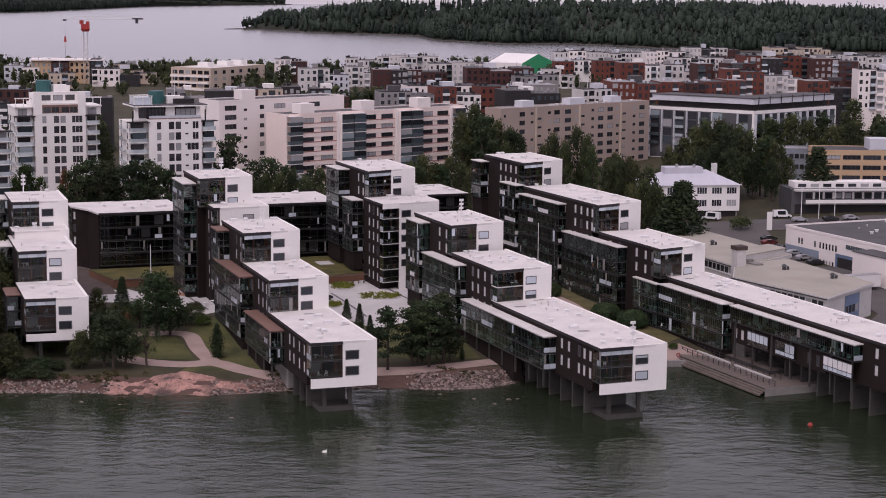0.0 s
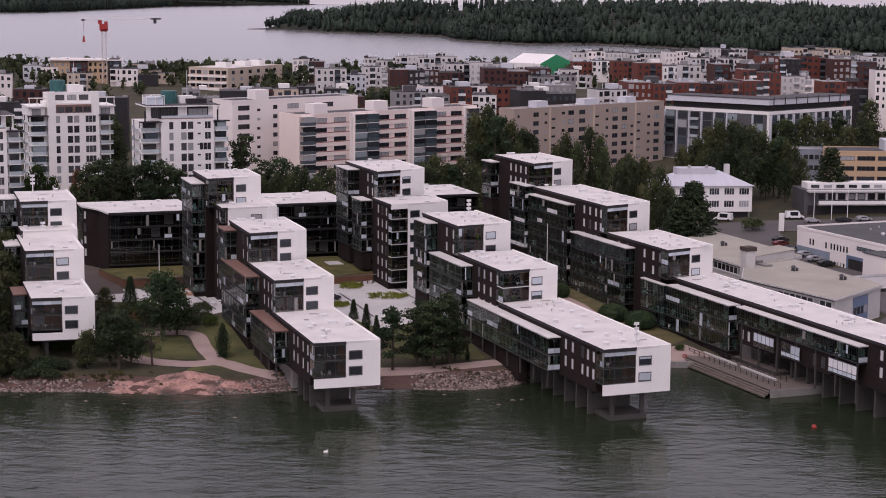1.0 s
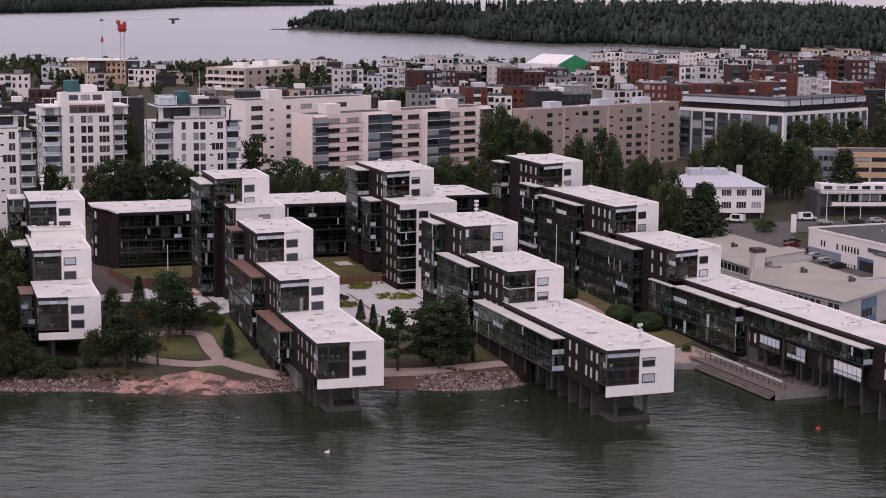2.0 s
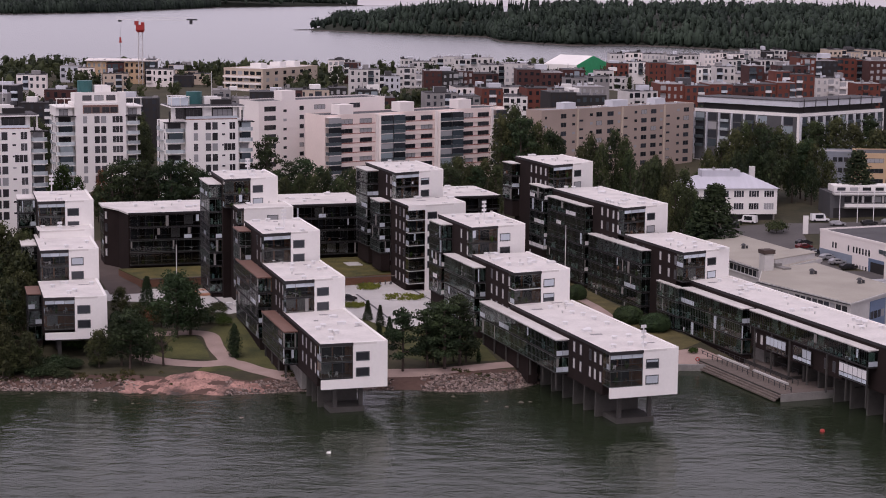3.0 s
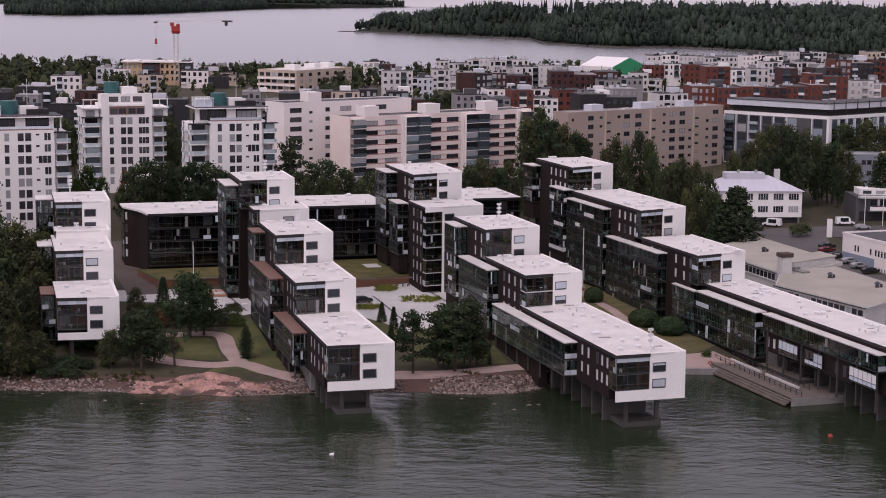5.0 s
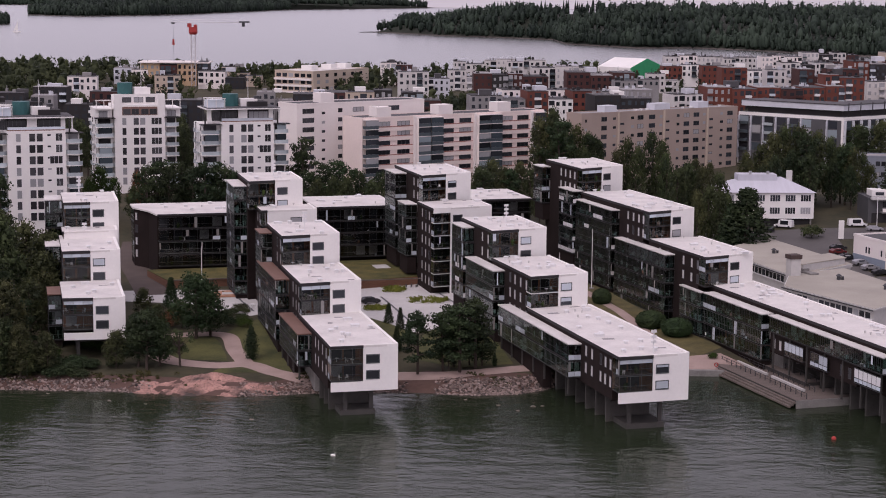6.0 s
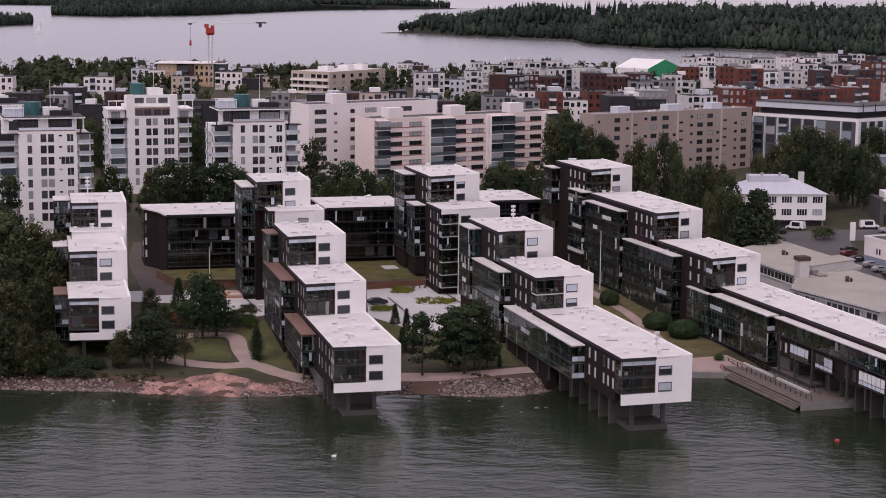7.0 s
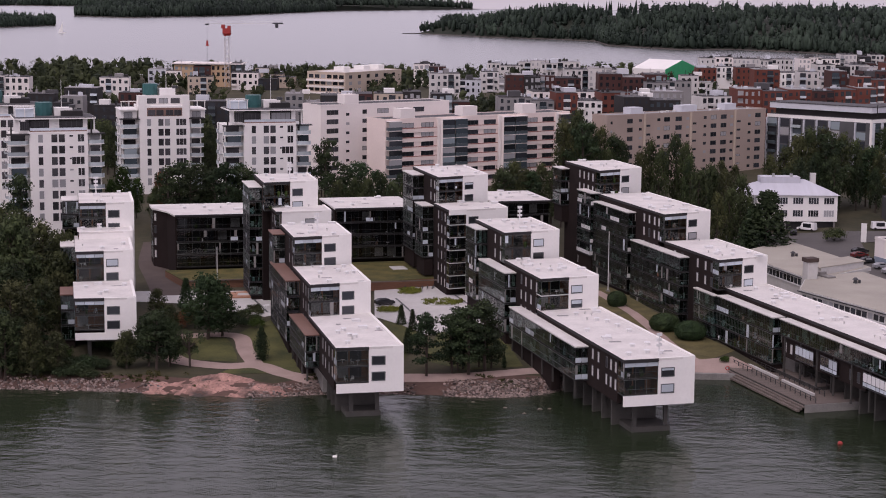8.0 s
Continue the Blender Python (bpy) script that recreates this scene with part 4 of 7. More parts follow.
def tower(x, y, ang, z0, zt, label, seven, pent_h, screen=False):
    """A white point block: front wall with window columns, corner balconies, side balconies, setback penthouse."""
    b = block("apartment_tower", x, y, ang, 15.2, 17, z0, zt, WHITE, label, DARK_FELT, group="white towers", parapet=0.4)
    s = 3.0
    for cx, w in ((2.2, 1.35), (5.6, 1.7), (7.55, 1.7)):
        column(b, cx, w, 2.25, zt - 2.9, seven, s, bars=0, frame_mat=FRAME_WHITE, glass=TOWER_PANE)
    part("fin", Geo().box(7.33, 7.52, -0.16, -0.003, zt - s * seven, zt - 0.4), WHITE, b, "thin white fin between windows")
    if screen:
        column(b, 11.0, 3.2, 2.1, zt - 2.8, seven, s, bars=2, frame_mat=FRAME_WHITE, glass=TOWER_PANE)
    else:
        for i in range(seven):
            wide = i == 2
            window(b, 10.9 if wide else 12.5, zt - 2.8 - i * s, 3.4 if wide else 1.8, 2.1, bars=2 if wide else 1, frame_mat=FRAME_WHITE, glass=TOWER_PANE)
        column(b, 10.4, 0.9, 0.45, zt - 1.4, seven, s)
    for side in (-5.6, 15.2):
        wbal = 5.6 if side < 0 else 4.4
        part("side_wall", Geo().box(side + (0.6 if side < 0 else 0), side + wbal - (0 if side < 0 else 0.6), 2.2, 15, z0, zt - 0.8), WHITE, b)
        for i in range(seven + 1):
            lo = zt - 3.3 - i * s
            part("balcony_floor", Geo().prism([(side, 0.7), (side + 0.8, -0.3), (side + wbal - 0.8, -0.3), (side + wbal, 0.7), (side + wbal, 2.2), (side, 2.2)], lo - 0.2, lo), WHITE, b)
            part("balcony_front", Geo().prism([(side + 0.05, 0.75), (side + 0.85, -0.24), (side + wbal - 0.85, -0.24), (side + wbal - 0.05, 0.75), (side + wbal - 0.12, 0.8), (side + wbal - 0.88, -0.17), (side + 0.88, -0.17), (side + 0.12, 0.8)], lo, lo + 1.0), TOWER_RAIL, b, "grey glass balcony front")
            if rng.random() < 0.45:
                flat_pane(b, side + 0.9, lo + 1.02, wbal - 1.8, 1.7, y=-0.2, glass=PANE_BLUE, name="balcony_glass")
            flat_pane(b, side + 0.9, lo + 0.1, wbal - 1.9, 2.2, y=2.15, glass=TOWER_PANE, name="balcony_door")
        part("balcony_top", Geo().box(side - 0.2, side + wbal + 0.2, -0.5, 2.4, zt - 0.85, zt - 0.6), BLACKISH, b)
        part("drainpipe", Geo().rod((side + 0.9, -0.6, zt - 0.6), (side + 0.9, -0.6, zt + 2.6), 0.22, 0.22, 6), BLACKISH, b) if not screen else None
    for i in range(seven):
        lo = zt - 3.1 - i * s
        for k in (4.0, 11.5):
            flat_pane(b, -5.0, lo + 0.4, 1.3, 1.9, y=k + 1.3, turn=-math.pi / 2, glass=TOWER_PANE)
        part("side_balcony", Geo().box(-6.1, -5.03, 6.2, 10.4, lo - 0.2, lo).box(-6.1, -6.02, 6.2, 10.4, lo, lo + 0.95), TOWER_RAIL, b, "grey side balcony")
    # penthouse, set back under a roof slab or held in a tall white screen wall
    if screen:
        part("upper_wall", Geo().box(0, 15.2, 0.02, 13, zt, zt + 3.1), WHITE, b)
        part("upper_band", Geo().box(2.3, 12.9, -0.05, -0.003, zt + 0.1, zt + 2.6), COPPER, b, "rust brown window band")
        for k in (2.6, 5.1, 8.0, 10.5):
            window(b, k, zt + 0.3, 2.2, 1.7, y=-0.08, bars=1, glass=TOWER_PANE)
        part("screen_pillar", Geo().box(0, 2.2, 0.02, 2.4, zt + 3.1, zt + pent_h), WHITE, b)
        part("screen_pillar", Geo().box(13.0, 15.2, 0.02, 2.4, zt + 3.1, zt + pent_h), WHITE, b)
        part("screen_beam", Geo().box(2.2, 13.0, 0.5, 1.0, zt + pent_h - 0.6, zt + pent_h), WHITE, b)
        part("penthouse", Geo().box(1.0, 14.6, 5, 14, zt + 3.1, zt + pent_h - 0.8), WHITE, b)
        for k in (3.0, 6.6, 10.2):
            window(b, k, zt + 3.6, 2.8, 1.6, y=4.95, bars=1, glass=TOWER_PANE)
        for side in (-5.4, 15.3):
            part("side_terrace", Geo().box(side, side + 5.0, 2.4, 14, zt - 0.9, zt + 1.8), WHITE, b)
            window(b, side + 1.0, zt - 0.6, 2.6, 1.9, y=2.35, bars=1, glass=TOWER_PANE)
            part("side_roof", Geo().box(side - 0.2, side + 5.2, 1.4, 14.4, zt + 1.8, zt + 2.1), WHITE, b)
            for k in (side + 0.1, side + 2.4, side + 4.7):
                part("terrace_post", Geo().box(k, k + 0.2, 1.5, 1.7, zt + 2.1, zt + 4.4), WHITE, b)
            part("pergola", Geo().box(side - 0.1, side + 5.1, 1.4, 1.8, zt + 4.4, zt + 4.7), WHITE, b)
    else:
        part("penthouse", Geo().box(0.2, 15.0, 2.6, 14, zt - 0.2, zt + pent_h - 1.0), BLACKISH, b, "dark glazed penthouse storey")
        part("penthouse_roof", Geo().box(-4.0, 17.6, 1.0, 14.6, zt + pent_h - 1.0, zt + pent_h - 0.7), WHITE, b)
        part("roof_edge", Geo().box(-3.7, 17.3, 1.3, 14.3, zt + pent_h - 0.696, zt + pent_h - 0.5), DARK_FELT, b, "dark felt roof edge")
        for k, w in ((-3.6, 1.2), (5.4, 2.6), (14.2, 1.2), (17.0, 0.4)):
            part("penthouse_pier", Geo().box(k, k + w, 2.2, 2.59, zt - 0.2, zt + pent_h - 1.0), WHITE, b)
        for k, w in ((-2.2, 2.4), (0.6, 4.4), (8.4, 5.6)):
            window(b, k, zt + 0.2, w, max(1.2, pent_h - 1.8), y=2.5, bars=3, glass=TOWER_PANE)
        part("parapet_line", Geo().box(0.2, 15.0, 0.27, 0.31, zt, zt + 0.3), COPPER, b)
        g = Geo()
        for k in (-3.4, -0.9, 1.6):
            g.box(k, k + 0.18, 3.0, 3.18, zt + pent_h - 0.5, zt + pent_h + 1.9).box(k, k + 0.18, 8.0, 8.18, zt + pent_h - 0.5, zt + pent_h + 1.9)
        part("pergola", g.box(-3.5, 1.9, 2.9, 3.2, zt + pent_h + 1.9, zt + pent_h + 2.1).box(-3.5, 1.9, 7.9, 8.2, zt + pent_h + 1.9, zt + pent_h + 2.1), WHITE, b, "white roof terrace frame")
        part("rooftop_room", Geo().box(-3.2, 1.5, 3.4, 8, zt + pent_h - 0.5, zt + pent_h + 1.6), PALE_GLASS, b, "glazed rooftop room")
        part("rooftop_room", Geo().box(8.8, 14.5, 5, 11, zt + pent_h - 0.5, zt + pent_h + 0.9), BLACKISH, b)
    part("terrace_rail", Geo().box(0.2, 15.0, 0.35, 0.4, zt + 0.3, zt + 1.0), PALE_GLASS, b, "glass terrace rail")
    part("plant_room", Geo().rod((4.6, 9.5, zt + pent_h - 0.65), (4.6, 9.5, zt + pent_h + 3.0), 2.3, 2.3, 14), GREEN_METAL, b, "teal green round rooftop plant room")
    part("chimney", Geo().box(7.2, 12.0, 7, 11, zt + pent_h - 0.65, zt + pent_h + 1.6), WHITE, b)
    part("flue", Geo().rod((12, 8, zt + pent_h + 1.6), (12, 8, zt + pent_h + 2.4), 0.9, 0.9, 10), RAIL, b)
    part("aerial", Geo().rod((9.0, 6, zt + pent_h), (9.0, 6, zt + pent_h + 9), 0.09, 0.05), FRAME_WHITE, b, "thin white roof aerial")
    return b


tower(-106.2, 540.5, 20, 12.5, 35.2, "tall white apartment tower with corner balconies and teal plant room", 7, 6.4, True)
tower(-69.2, 508.3, 20, 11.5, 36.2, "white apartment tower with glazed corner balconies behind pines", 7, 4.4)
tower(-119.9, 470.3, 20, 9.0, 36.2, "white apartment tower with dark penthouse beside shore trees", 8, 4.2)
tower(-146.0, 512.0, 20, 10.0, 36.5, "white apartment tower partly hidden behind another tower", 7, 4.2)

# white block with a dark setback storey
wk = thing("apartment_block", pose(124.8, 609.2, 0), "white apartment block with a dark setback top storey", "apartment building")
FACADE_GREY = material("dark_grey_facade_sheet", (0.075, 0.075, 0.08), 0.6, var=0.15, scale=0.3)
WK_E, WK_F = Vector((0.775, 0.632)), Vector((-0.783, 0.622))


def angle_block(back, wide):
    """An L-shaped outline along the two street fronts, its fronts moved back."""
    o = (WK_E + WK_F) * back
    a, b = WK_E * (46.8 - back), WK_F * (40.5 - back)
    return [tuple(q) for q in (o, a + WK_F * back, a + WK_F * (back + wide), o + (WK_E + WK_F) * wide, b + WK_E * (back + wide), b + WK_E * back)]


part("wall", Geo().prism(angle_block(0, 13), 14, 32.0), WHITE, wk)
part("roof", Geo().prism(angle_block(0.3, 12.4), 32.004, 32.1), DARK_FELT, wk)
part("setback_storey", Geo().prism(angle_block(2.0, 9), 32.1, 34.1), BLACKISH, wk)
part("top_band", Geo().prism(angle_block(0.6, 11.6), 34.1, 36.0), PALE_BLUE, wk, "pale grey metal roof band")
part("top_roof", Geo().prism(angle_block(0.4, 12), 36.0, 36.3), DARK_FELT, wk)
for k in range(7):
    at = WK_E * (3 + k * 6.2) + WK_F * 0.45
    part("flue", Geo().rod((at.x, at.y, 32), (at.x, at.y, 36.8), 0.15, 0.15, 6), BLACKISH, wk)
for turn, length, n in ((math.atan2(-25.2, 31.7), 40.5, 8), (math.atan2(29.6, 36.3), 46.8, 11)):
    c, t = math.cos(turn), math.sin(turn)
    ox, oy = (-31.7, 25.2) if t < 0 else (0, 0)
    step = length / (n + 0.3)
    part("facade_panel", Geo().box(0.5, length - 0.8, -0.03, -0.004, 14.2, 30.9), FACADE_GREY, wk, "dark grey facade panel", at=(ox, oy, 0), turn=turn)
    for k in range(n):
        if t < 0 and k == n - 2:
            continue
        a = 0.6 + k * step
        for i in range(4):
            flat_pane(wk, ox + c * a, 28.0 - i * 3.0, 3.4, 2.6, y=oy + t * a - 0.02, turn=turn, glass=PANE_BLUE if (i * 3 + k) % 5 == 0 else PANE)
            if k % 2 == 0 or t > 0:
                me = shared(("wkb", k % 3), lambda: Geo().box(0, 3.3, -0.8, -0.06, 0, 0.95).mesh("balcony_front", (BLUE_RAIL, BLUE_RAIL, TOWER_RAIL)[k % 3]))
                part("balcony_front", me, None, wk, at=(ox + c * a, oy + t * a, 27.8 - i * 3.0), turn=turn)
        part("bay_frame", Geo().box(-0.4, 0.0, -0.9, -0.06, 16, 30.8), PALE_BLUE, wk, at=(ox + c * a, oy + t * a, 0), turn=turn)

# white hip-roofed house
wh = thing("office_house", pose(70.5, 500.5, 0, 0, 0, 4), "white two-storey office house with a pale hipped metal roof", "house")
part("wall", Geo().box(0, 26.5, 0, 15, 11.6, 18.9), WHITE, wh)
part("base", Geo().box(0.4, 26.1, 0.9, 14.5, 6, 11.6), BLACKISH, wh, "dark recessed ground floor")
for x in (5.5, 12.0, 18.5, 25.6):
    part("post", Geo().box(x, x + 0.4, 0.3, 0.7, 6.5, 11.6), CONCRETE, wh)
hip = Geo()
hip.v = [(-0.6, -0.6, 18.9), (27.1, -0.6, 18.9), (27.1, 15.6, 18.9), (-0.6, 15.6, 18.9), (8, 6.5, 22.4), (19, 6.5, 22.4), (19, 9.0, 22.4), (8, 9.0, 22.4)]
hip.f = [(0, 1, 5, 4), (1, 2, 6, 5), (2, 3, 7, 6), (3, 0, 4, 7), (4, 5, 6, 7), (3, 2, 1, 0)]
METAL_ROOF = material("pale_lilac_metal_roof", (0.5, 0.5, 0.55), 0.55, var=0.08, scale=0.2, stretch=(4, 0.3, 1))
part("roof", hip, METAL_ROOF, wh, "pale hipped metal roof")
part("dormer", Geo().box(6, 17, 5, 10, 21.6, 23.4), METAL_ROOF, wh)
part("chimney", Geo().box(20.5, 22, 8, 9.2, 20.5, 24.2), PALE_CONCRETE, wh)
for x in (9.5, 14.5):
    part("roof_vent", Geo().rod((x, 5.5, 22), (x, 5.5, 24.3), 0.5, 0.4, 8), METAL, wh)
for i in range(6):
    for k in range(2):
        window(wh, 1.2 + i * 4.3, 16.4 - k * 3.5, 2.9, 1.9, y=-0.02, bars=3, frame_mat=FRAME_WHITE, glass=PANE)
        flat_pane(wh, 26.5, 16.4 - k * 3.5, 2.4, 1.9, y=1.2 + i * 2.3, turn=math.pi / 2) if i % 2 == 0 else None

# low pavilion, orange office and grey office
SLATE_SHEET = material("slate_blue_sheet", (0.20, 0.225, 0.265), 0.6, var=0.12)
pv = block("pavilion", 112.5, 505, 3, 30, 12, 12, 17.4, FACADE_GREY, "long low pavilion with a white band and flagpoles", DARK_FELT, "pavilion")
part("band", Geo().box(3.5, 30, -2.5, -2.2, 13.6, 14.6), WHITE, pv, "white balcony band")
part("terrace", Geo().box(3.5, 30, -2.2, -0.003, 13.2, 13.6), CONCRETE, pv)
# flat dark sheet before the wall where the ground floor is recessed
part("ground_floor", Geo().box(1.0, 30, -0.15, -0.003, 8, 13.1), BLACKISH, pv, "flat dark sheet in place of the recessed ground floor")
for i in range(9):
    window(pv, 4 + i * 2.9, 14.7, 2.0, 1.7, y=-0.02, bars=0)
    part("pier", Geo().box(6.15 + i * 2.9, 6.75 + i * 2.9, -0.12, -0.003, 14.65, 16.5), WHITE, pv, "white pier between windows")
part("eave_band", Geo().box(0.5, 30.2, -2.4, -0.06, 17.0, 17.5), PALE_CONCRETE, pv, "pale eave band")
part("roof_storey", Geo().box(2, 29, 4, 10, 17.2, 19.0), WHITE, pv, "white rooftop storey")
for i in range(7):
    flat_pane(pv, 3 + i * 3.7, 17.6, 2.4, 0.9, y=3.96)
og = block("office_block", 133.9, 559, -4, 40, 16, 14, 23.6, ORANGE, "orange-yellow brick office block with dark ribbon windows", DARK_FELT, "office building")
for i in range(3):
    for k in range(6):
        window(og, 1.5 + k * 6.4, 20.6 - i * 3.2, 5.6, 1.4, y=-0.02, bars=3)
part("plant_room", Geo().box(17, 38, 4, 12, 23.4, 26.8), PALE_BLUE, og)
gy = block("office_block", 124.0, 576, -4, 12, 10, 14, 22.5, SLATE_SHEET, "slate-blue sheet-clad office block beside tall trees", GREY_FELT, "office building")
for i in range(2):
    for k in range(4):
        window(gy, 5.0 + k * 1.75, 19.2 - i * 3.4, 1.4, 1.5, y=-0.02, bars=0)

# white warehouse with a dark roof
wr = thing("warehouse", pose(99, 456, 0, 0, 0, -68.8), "white warehouse with a dark felt roof and narrow slit windows", "warehouse")
part("wall", Geo().box(0, 62, 0, 40, 3, 13.4), WARM_WHITE, wr)
part("roof", Geo().box(0.3, 61.7, 0.3, 39.7, 13.4, 13.65), DARK_FELT, wr, "dark felt roof")
g = Geo().box(-0.1, 62, -0.1, 0.3, 13.4, 14.0).box(-0.1, 0.3, 0.3, 40, 13.4, 14.0)
part("parapet", g, WARM_WHITE, wr)
DOOR_BLUE = material("blue_door_paint", (0.12, 0.17, 0.26), 0.6, var=0.12)
SLATE_BLUE = material("blue_grey_plinth_paint", (0.22, 0.26, 0.32), 0.8, var=0.1)
part("plinth", Geo().box(0, 14.4, -0.12, -0.004, 3, 9.1), SLATE_BLUE, wr, "blue-grey painted plinth")
part("door_frame", Geo().box(21.4, 35.2, -0.14, -0.004, 8.7, 9.5).box(21.4, 22.2, -0.14, -0.004, 3, 8.7).box(34.4, 35.2, -0.14, -0.004, 3, 8.7), DOOR_BLUE, wr, "blue loading door frame")
# flat blackish panel paints the shade inside the open doorway
part("loading_door", Geo().box(22.22, 34.38, -0.06, -0.004, 3, 8.68), BLACKISH, wr, "flat dark panel for the shaded opening of the loading door")
part("front_wing", Geo().box(36.0, 62, -6.0, -0.13, 3, 12.4), WARM_WHITE, wr, "cream front wing of the hall")
part("front_wing_roof", Geo().box(35.8, 62.2, -6.2, -0.13, 12.4, 12.6), DARK_FELT, wr)
for x in (5.6, 6.9, 12.4, 14.6, 15.9, 17.2, 18.5, 19.8, 21.1):
    flat_pane(wr, x, 9.9, 0.6, 1.5, y=-0.02)
for i in range(5):
    flat_pane(wr, 15.0 + i * 1.25, 5.6, 0.6, 1.5, y=-0.02)
for i in range(8):
    part("sign_bar", Geo().box(25.4 + i * 0.95, 26.15 + i * 0.95, -0.12, -0.01, 11.2, 12.2), BLUE_RAIL, wr, "dark sign bar")
roof_clutter(wr, 2, 58, 4, 36, 13.65, rng, 12)

# low workshops with sand-coloured roofs, next to the fourth wing
def shed(poly, z0, zt, label, band, fall=0.5):
    """A low hall over an outline whose first side is the window front: walls, thin overhanging roof, eave board, panes and roof cowls."""
    b = thing("workshop", pose(0, 0, 0), label, "workshop", "workshops")
    cx, cy = sum(q[0] for q in poly) / len(poly), sum(q[1] for q in poly) / len(poly)
    tops = [zt, zt] + [zt + fall] * (len(poly) - 2)
    part("wall", Geo().prism(poly, z0, [q - 0.3 for q in tops]), PALE_CONCRETE, b)
    wide = [(cx + (x - cx) * 1.025, cy + (y - cy) * 1.025) for x, y in poly]
    g = Geo().prism(wide, zt - 0.3, [q - 0.02 for q in tops])
    part("roof_edge", g, PALE_CONCRETE, b, "pale roof edge")
    rim = [(cx + (x - cx) * 1.01, cy + (y - cy) * 1.01) for x, y in poly]
    part("roof", Geo().prism(rim, zt - 0.2, [q + 0.05 for q in tops]), SAND_FELT, b, "sand-coloured felt roof")
    (ax, ay), (bx, by) = poly[0], poly[1]
    turn, length = math.atan2(by - ay, bx - ax), math.hypot(bx - ax, by - ay)
    c, t = math.cos(turn), math.sin(turn)
    part("gutter", Geo().box(-0.4, length + 0.4, -0.75, -0.5, zt - 0.42, zt - 0.2), RAIL, b, "dark gutter along the eave", at=(ax, ay, 0), turn=turn)
    for i in range(int(length / 1.9)):
        d = 0.6 + i * 1.9
        flat_pane(b, ax + c * d, zt - 2.2, 1.5, band, y=ay + t * d, turn=turn)
    part("window_sill", Geo().box(0.3, length - 0.3, -0.25, -0.06, zt - 2.45, zt - 2.25), FRAME_WHITE, b, "white sill under the window band", at=(ax, ay, 0), turn=turn)
    return b


def cowl(parent, x, y, z):
    g = Geo().rod((0, 0, -0.3), (0, 0, 0.7), 0.5, 0.4, 8).rod((0, 0, 0.7), (0, 0, 1.15), 0.75, 0.25, 8).rod((0.9, 0.2, -0.3), (0.9, 0.2, 0.6), 0.3, 0.3, 8)
    part("roof_cowl", g, RAIL, parent, "dark roof cowl", at=(x, y, z))


sa = shed([(63.0, 444.0), (75.6, 405.0), (91.5, 421.0), (78.5, 461.5)], 3.5, 11.2, "low grey workshop with a sand-coloured felt roof", 1.4)
cowl(sa, 76.0, 437.0, 11.6)
part("roof_room", Geo().prism([(78.5, 409.5), (90.0, 420.5), (87.5, 427.0), (76.5, 416.0)], 10.8, 13.0), PALE_CONCRETE, sa, "low pale rooftop room")
part("room_roof", Geo().prism([(78.2, 409.2), (90.4, 420.6), (87.7, 427.5), (76.1, 416.2)], 13.0, 13.2), SAND_FELT, sa)
part("roof_duct", Geo().box(-2.2, 2.2, -1.0, 1.0, 0, 1.3).box(-2.0, -1.0, -0.8, 0.8, 1.3, 1.9), CONCRETE, sa, "weathered rooftop duct", at=(79.0, 404.6, 10.9), turn=-1.1)
sb2 = shed([(71.2, 389.1), (84.9, 362.6), (99.1, 379.3), (88.5, 413.0), (74.5, 403.0)], 3.5, 11.5, "low workshop with a sand-coloured roof and a blue gable door", 1.2, 0.3)
cowl(sb2, 84.2, 397.0, 11.9)
cowl(sb2, 92.0, 385.0, 11.9)
gt = math.atan2(379.3 - 362.6, 99.1 - 84.9)
part("gable_door", Geo().box(8.5, 15.5, -0.16, -0.02, 4, 10.6), DOOR_BLUE, sb2, "blue-grey gable door", at=(84.9, 362.6, 0), turn=gt)
for k in range(4):
    flat_pane(sb2, 84.9 + math.cos(gt) * (8.8 + k * 1.65), 6.8, 1.4, 1.6, y=362.6 + math.sin(gt) * (8.8 + k * 1.65) - 0.2, turn=gt)
tl = thing("lorry_trailer", pose(103.4, 407.0, 4.9, 0, 0, 18), "long white box trailer parked beside the warehouse", "trailer", "parked vehicles")
part("box", Geo().box(-6.2, 6.2, -1.25, 1.25, 1.2, 4.0), FRAME_WHITE, tl)
part("top_frame", Geo().box(-6.25, 6.25, -1.3, 1.3, 4.0, 4.08), METAL, tl)
part("chassis", Geo().box(-6.0, 6.0, -0.5, 0.5, 0.85, 1.2), RAIL, tl)
for sx in (-5.0, -3.7, 4.6):
    for sy in (-1.05, 1.05):
        part("wheel", Geo().rod((sx, sy - 0.14, 0.48), (sx, sy + 0.14, 0.48), 0.5, 0.5, 12), BLACKISH, tl)
SOOT = material("sooty_brown_brick", (0.06, 0.04, 0.035), 0.9, var=0.2)
ch = thing("chimney", pose(75.0, 402.2, 0, 0, 0, 20), "square white workshop chimney with a dark cap", "chimney")
part("shaft", Geo().box(-1.2, 1.2, -1.2, 1.2, 4, 15.6), PALE_CONCRETE, ch)
part("cap", Geo().box(-1.4, 1.4, -1.4, 1.4, 15.6, 16.5), SOOT, ch, "dark brown chimney cap")


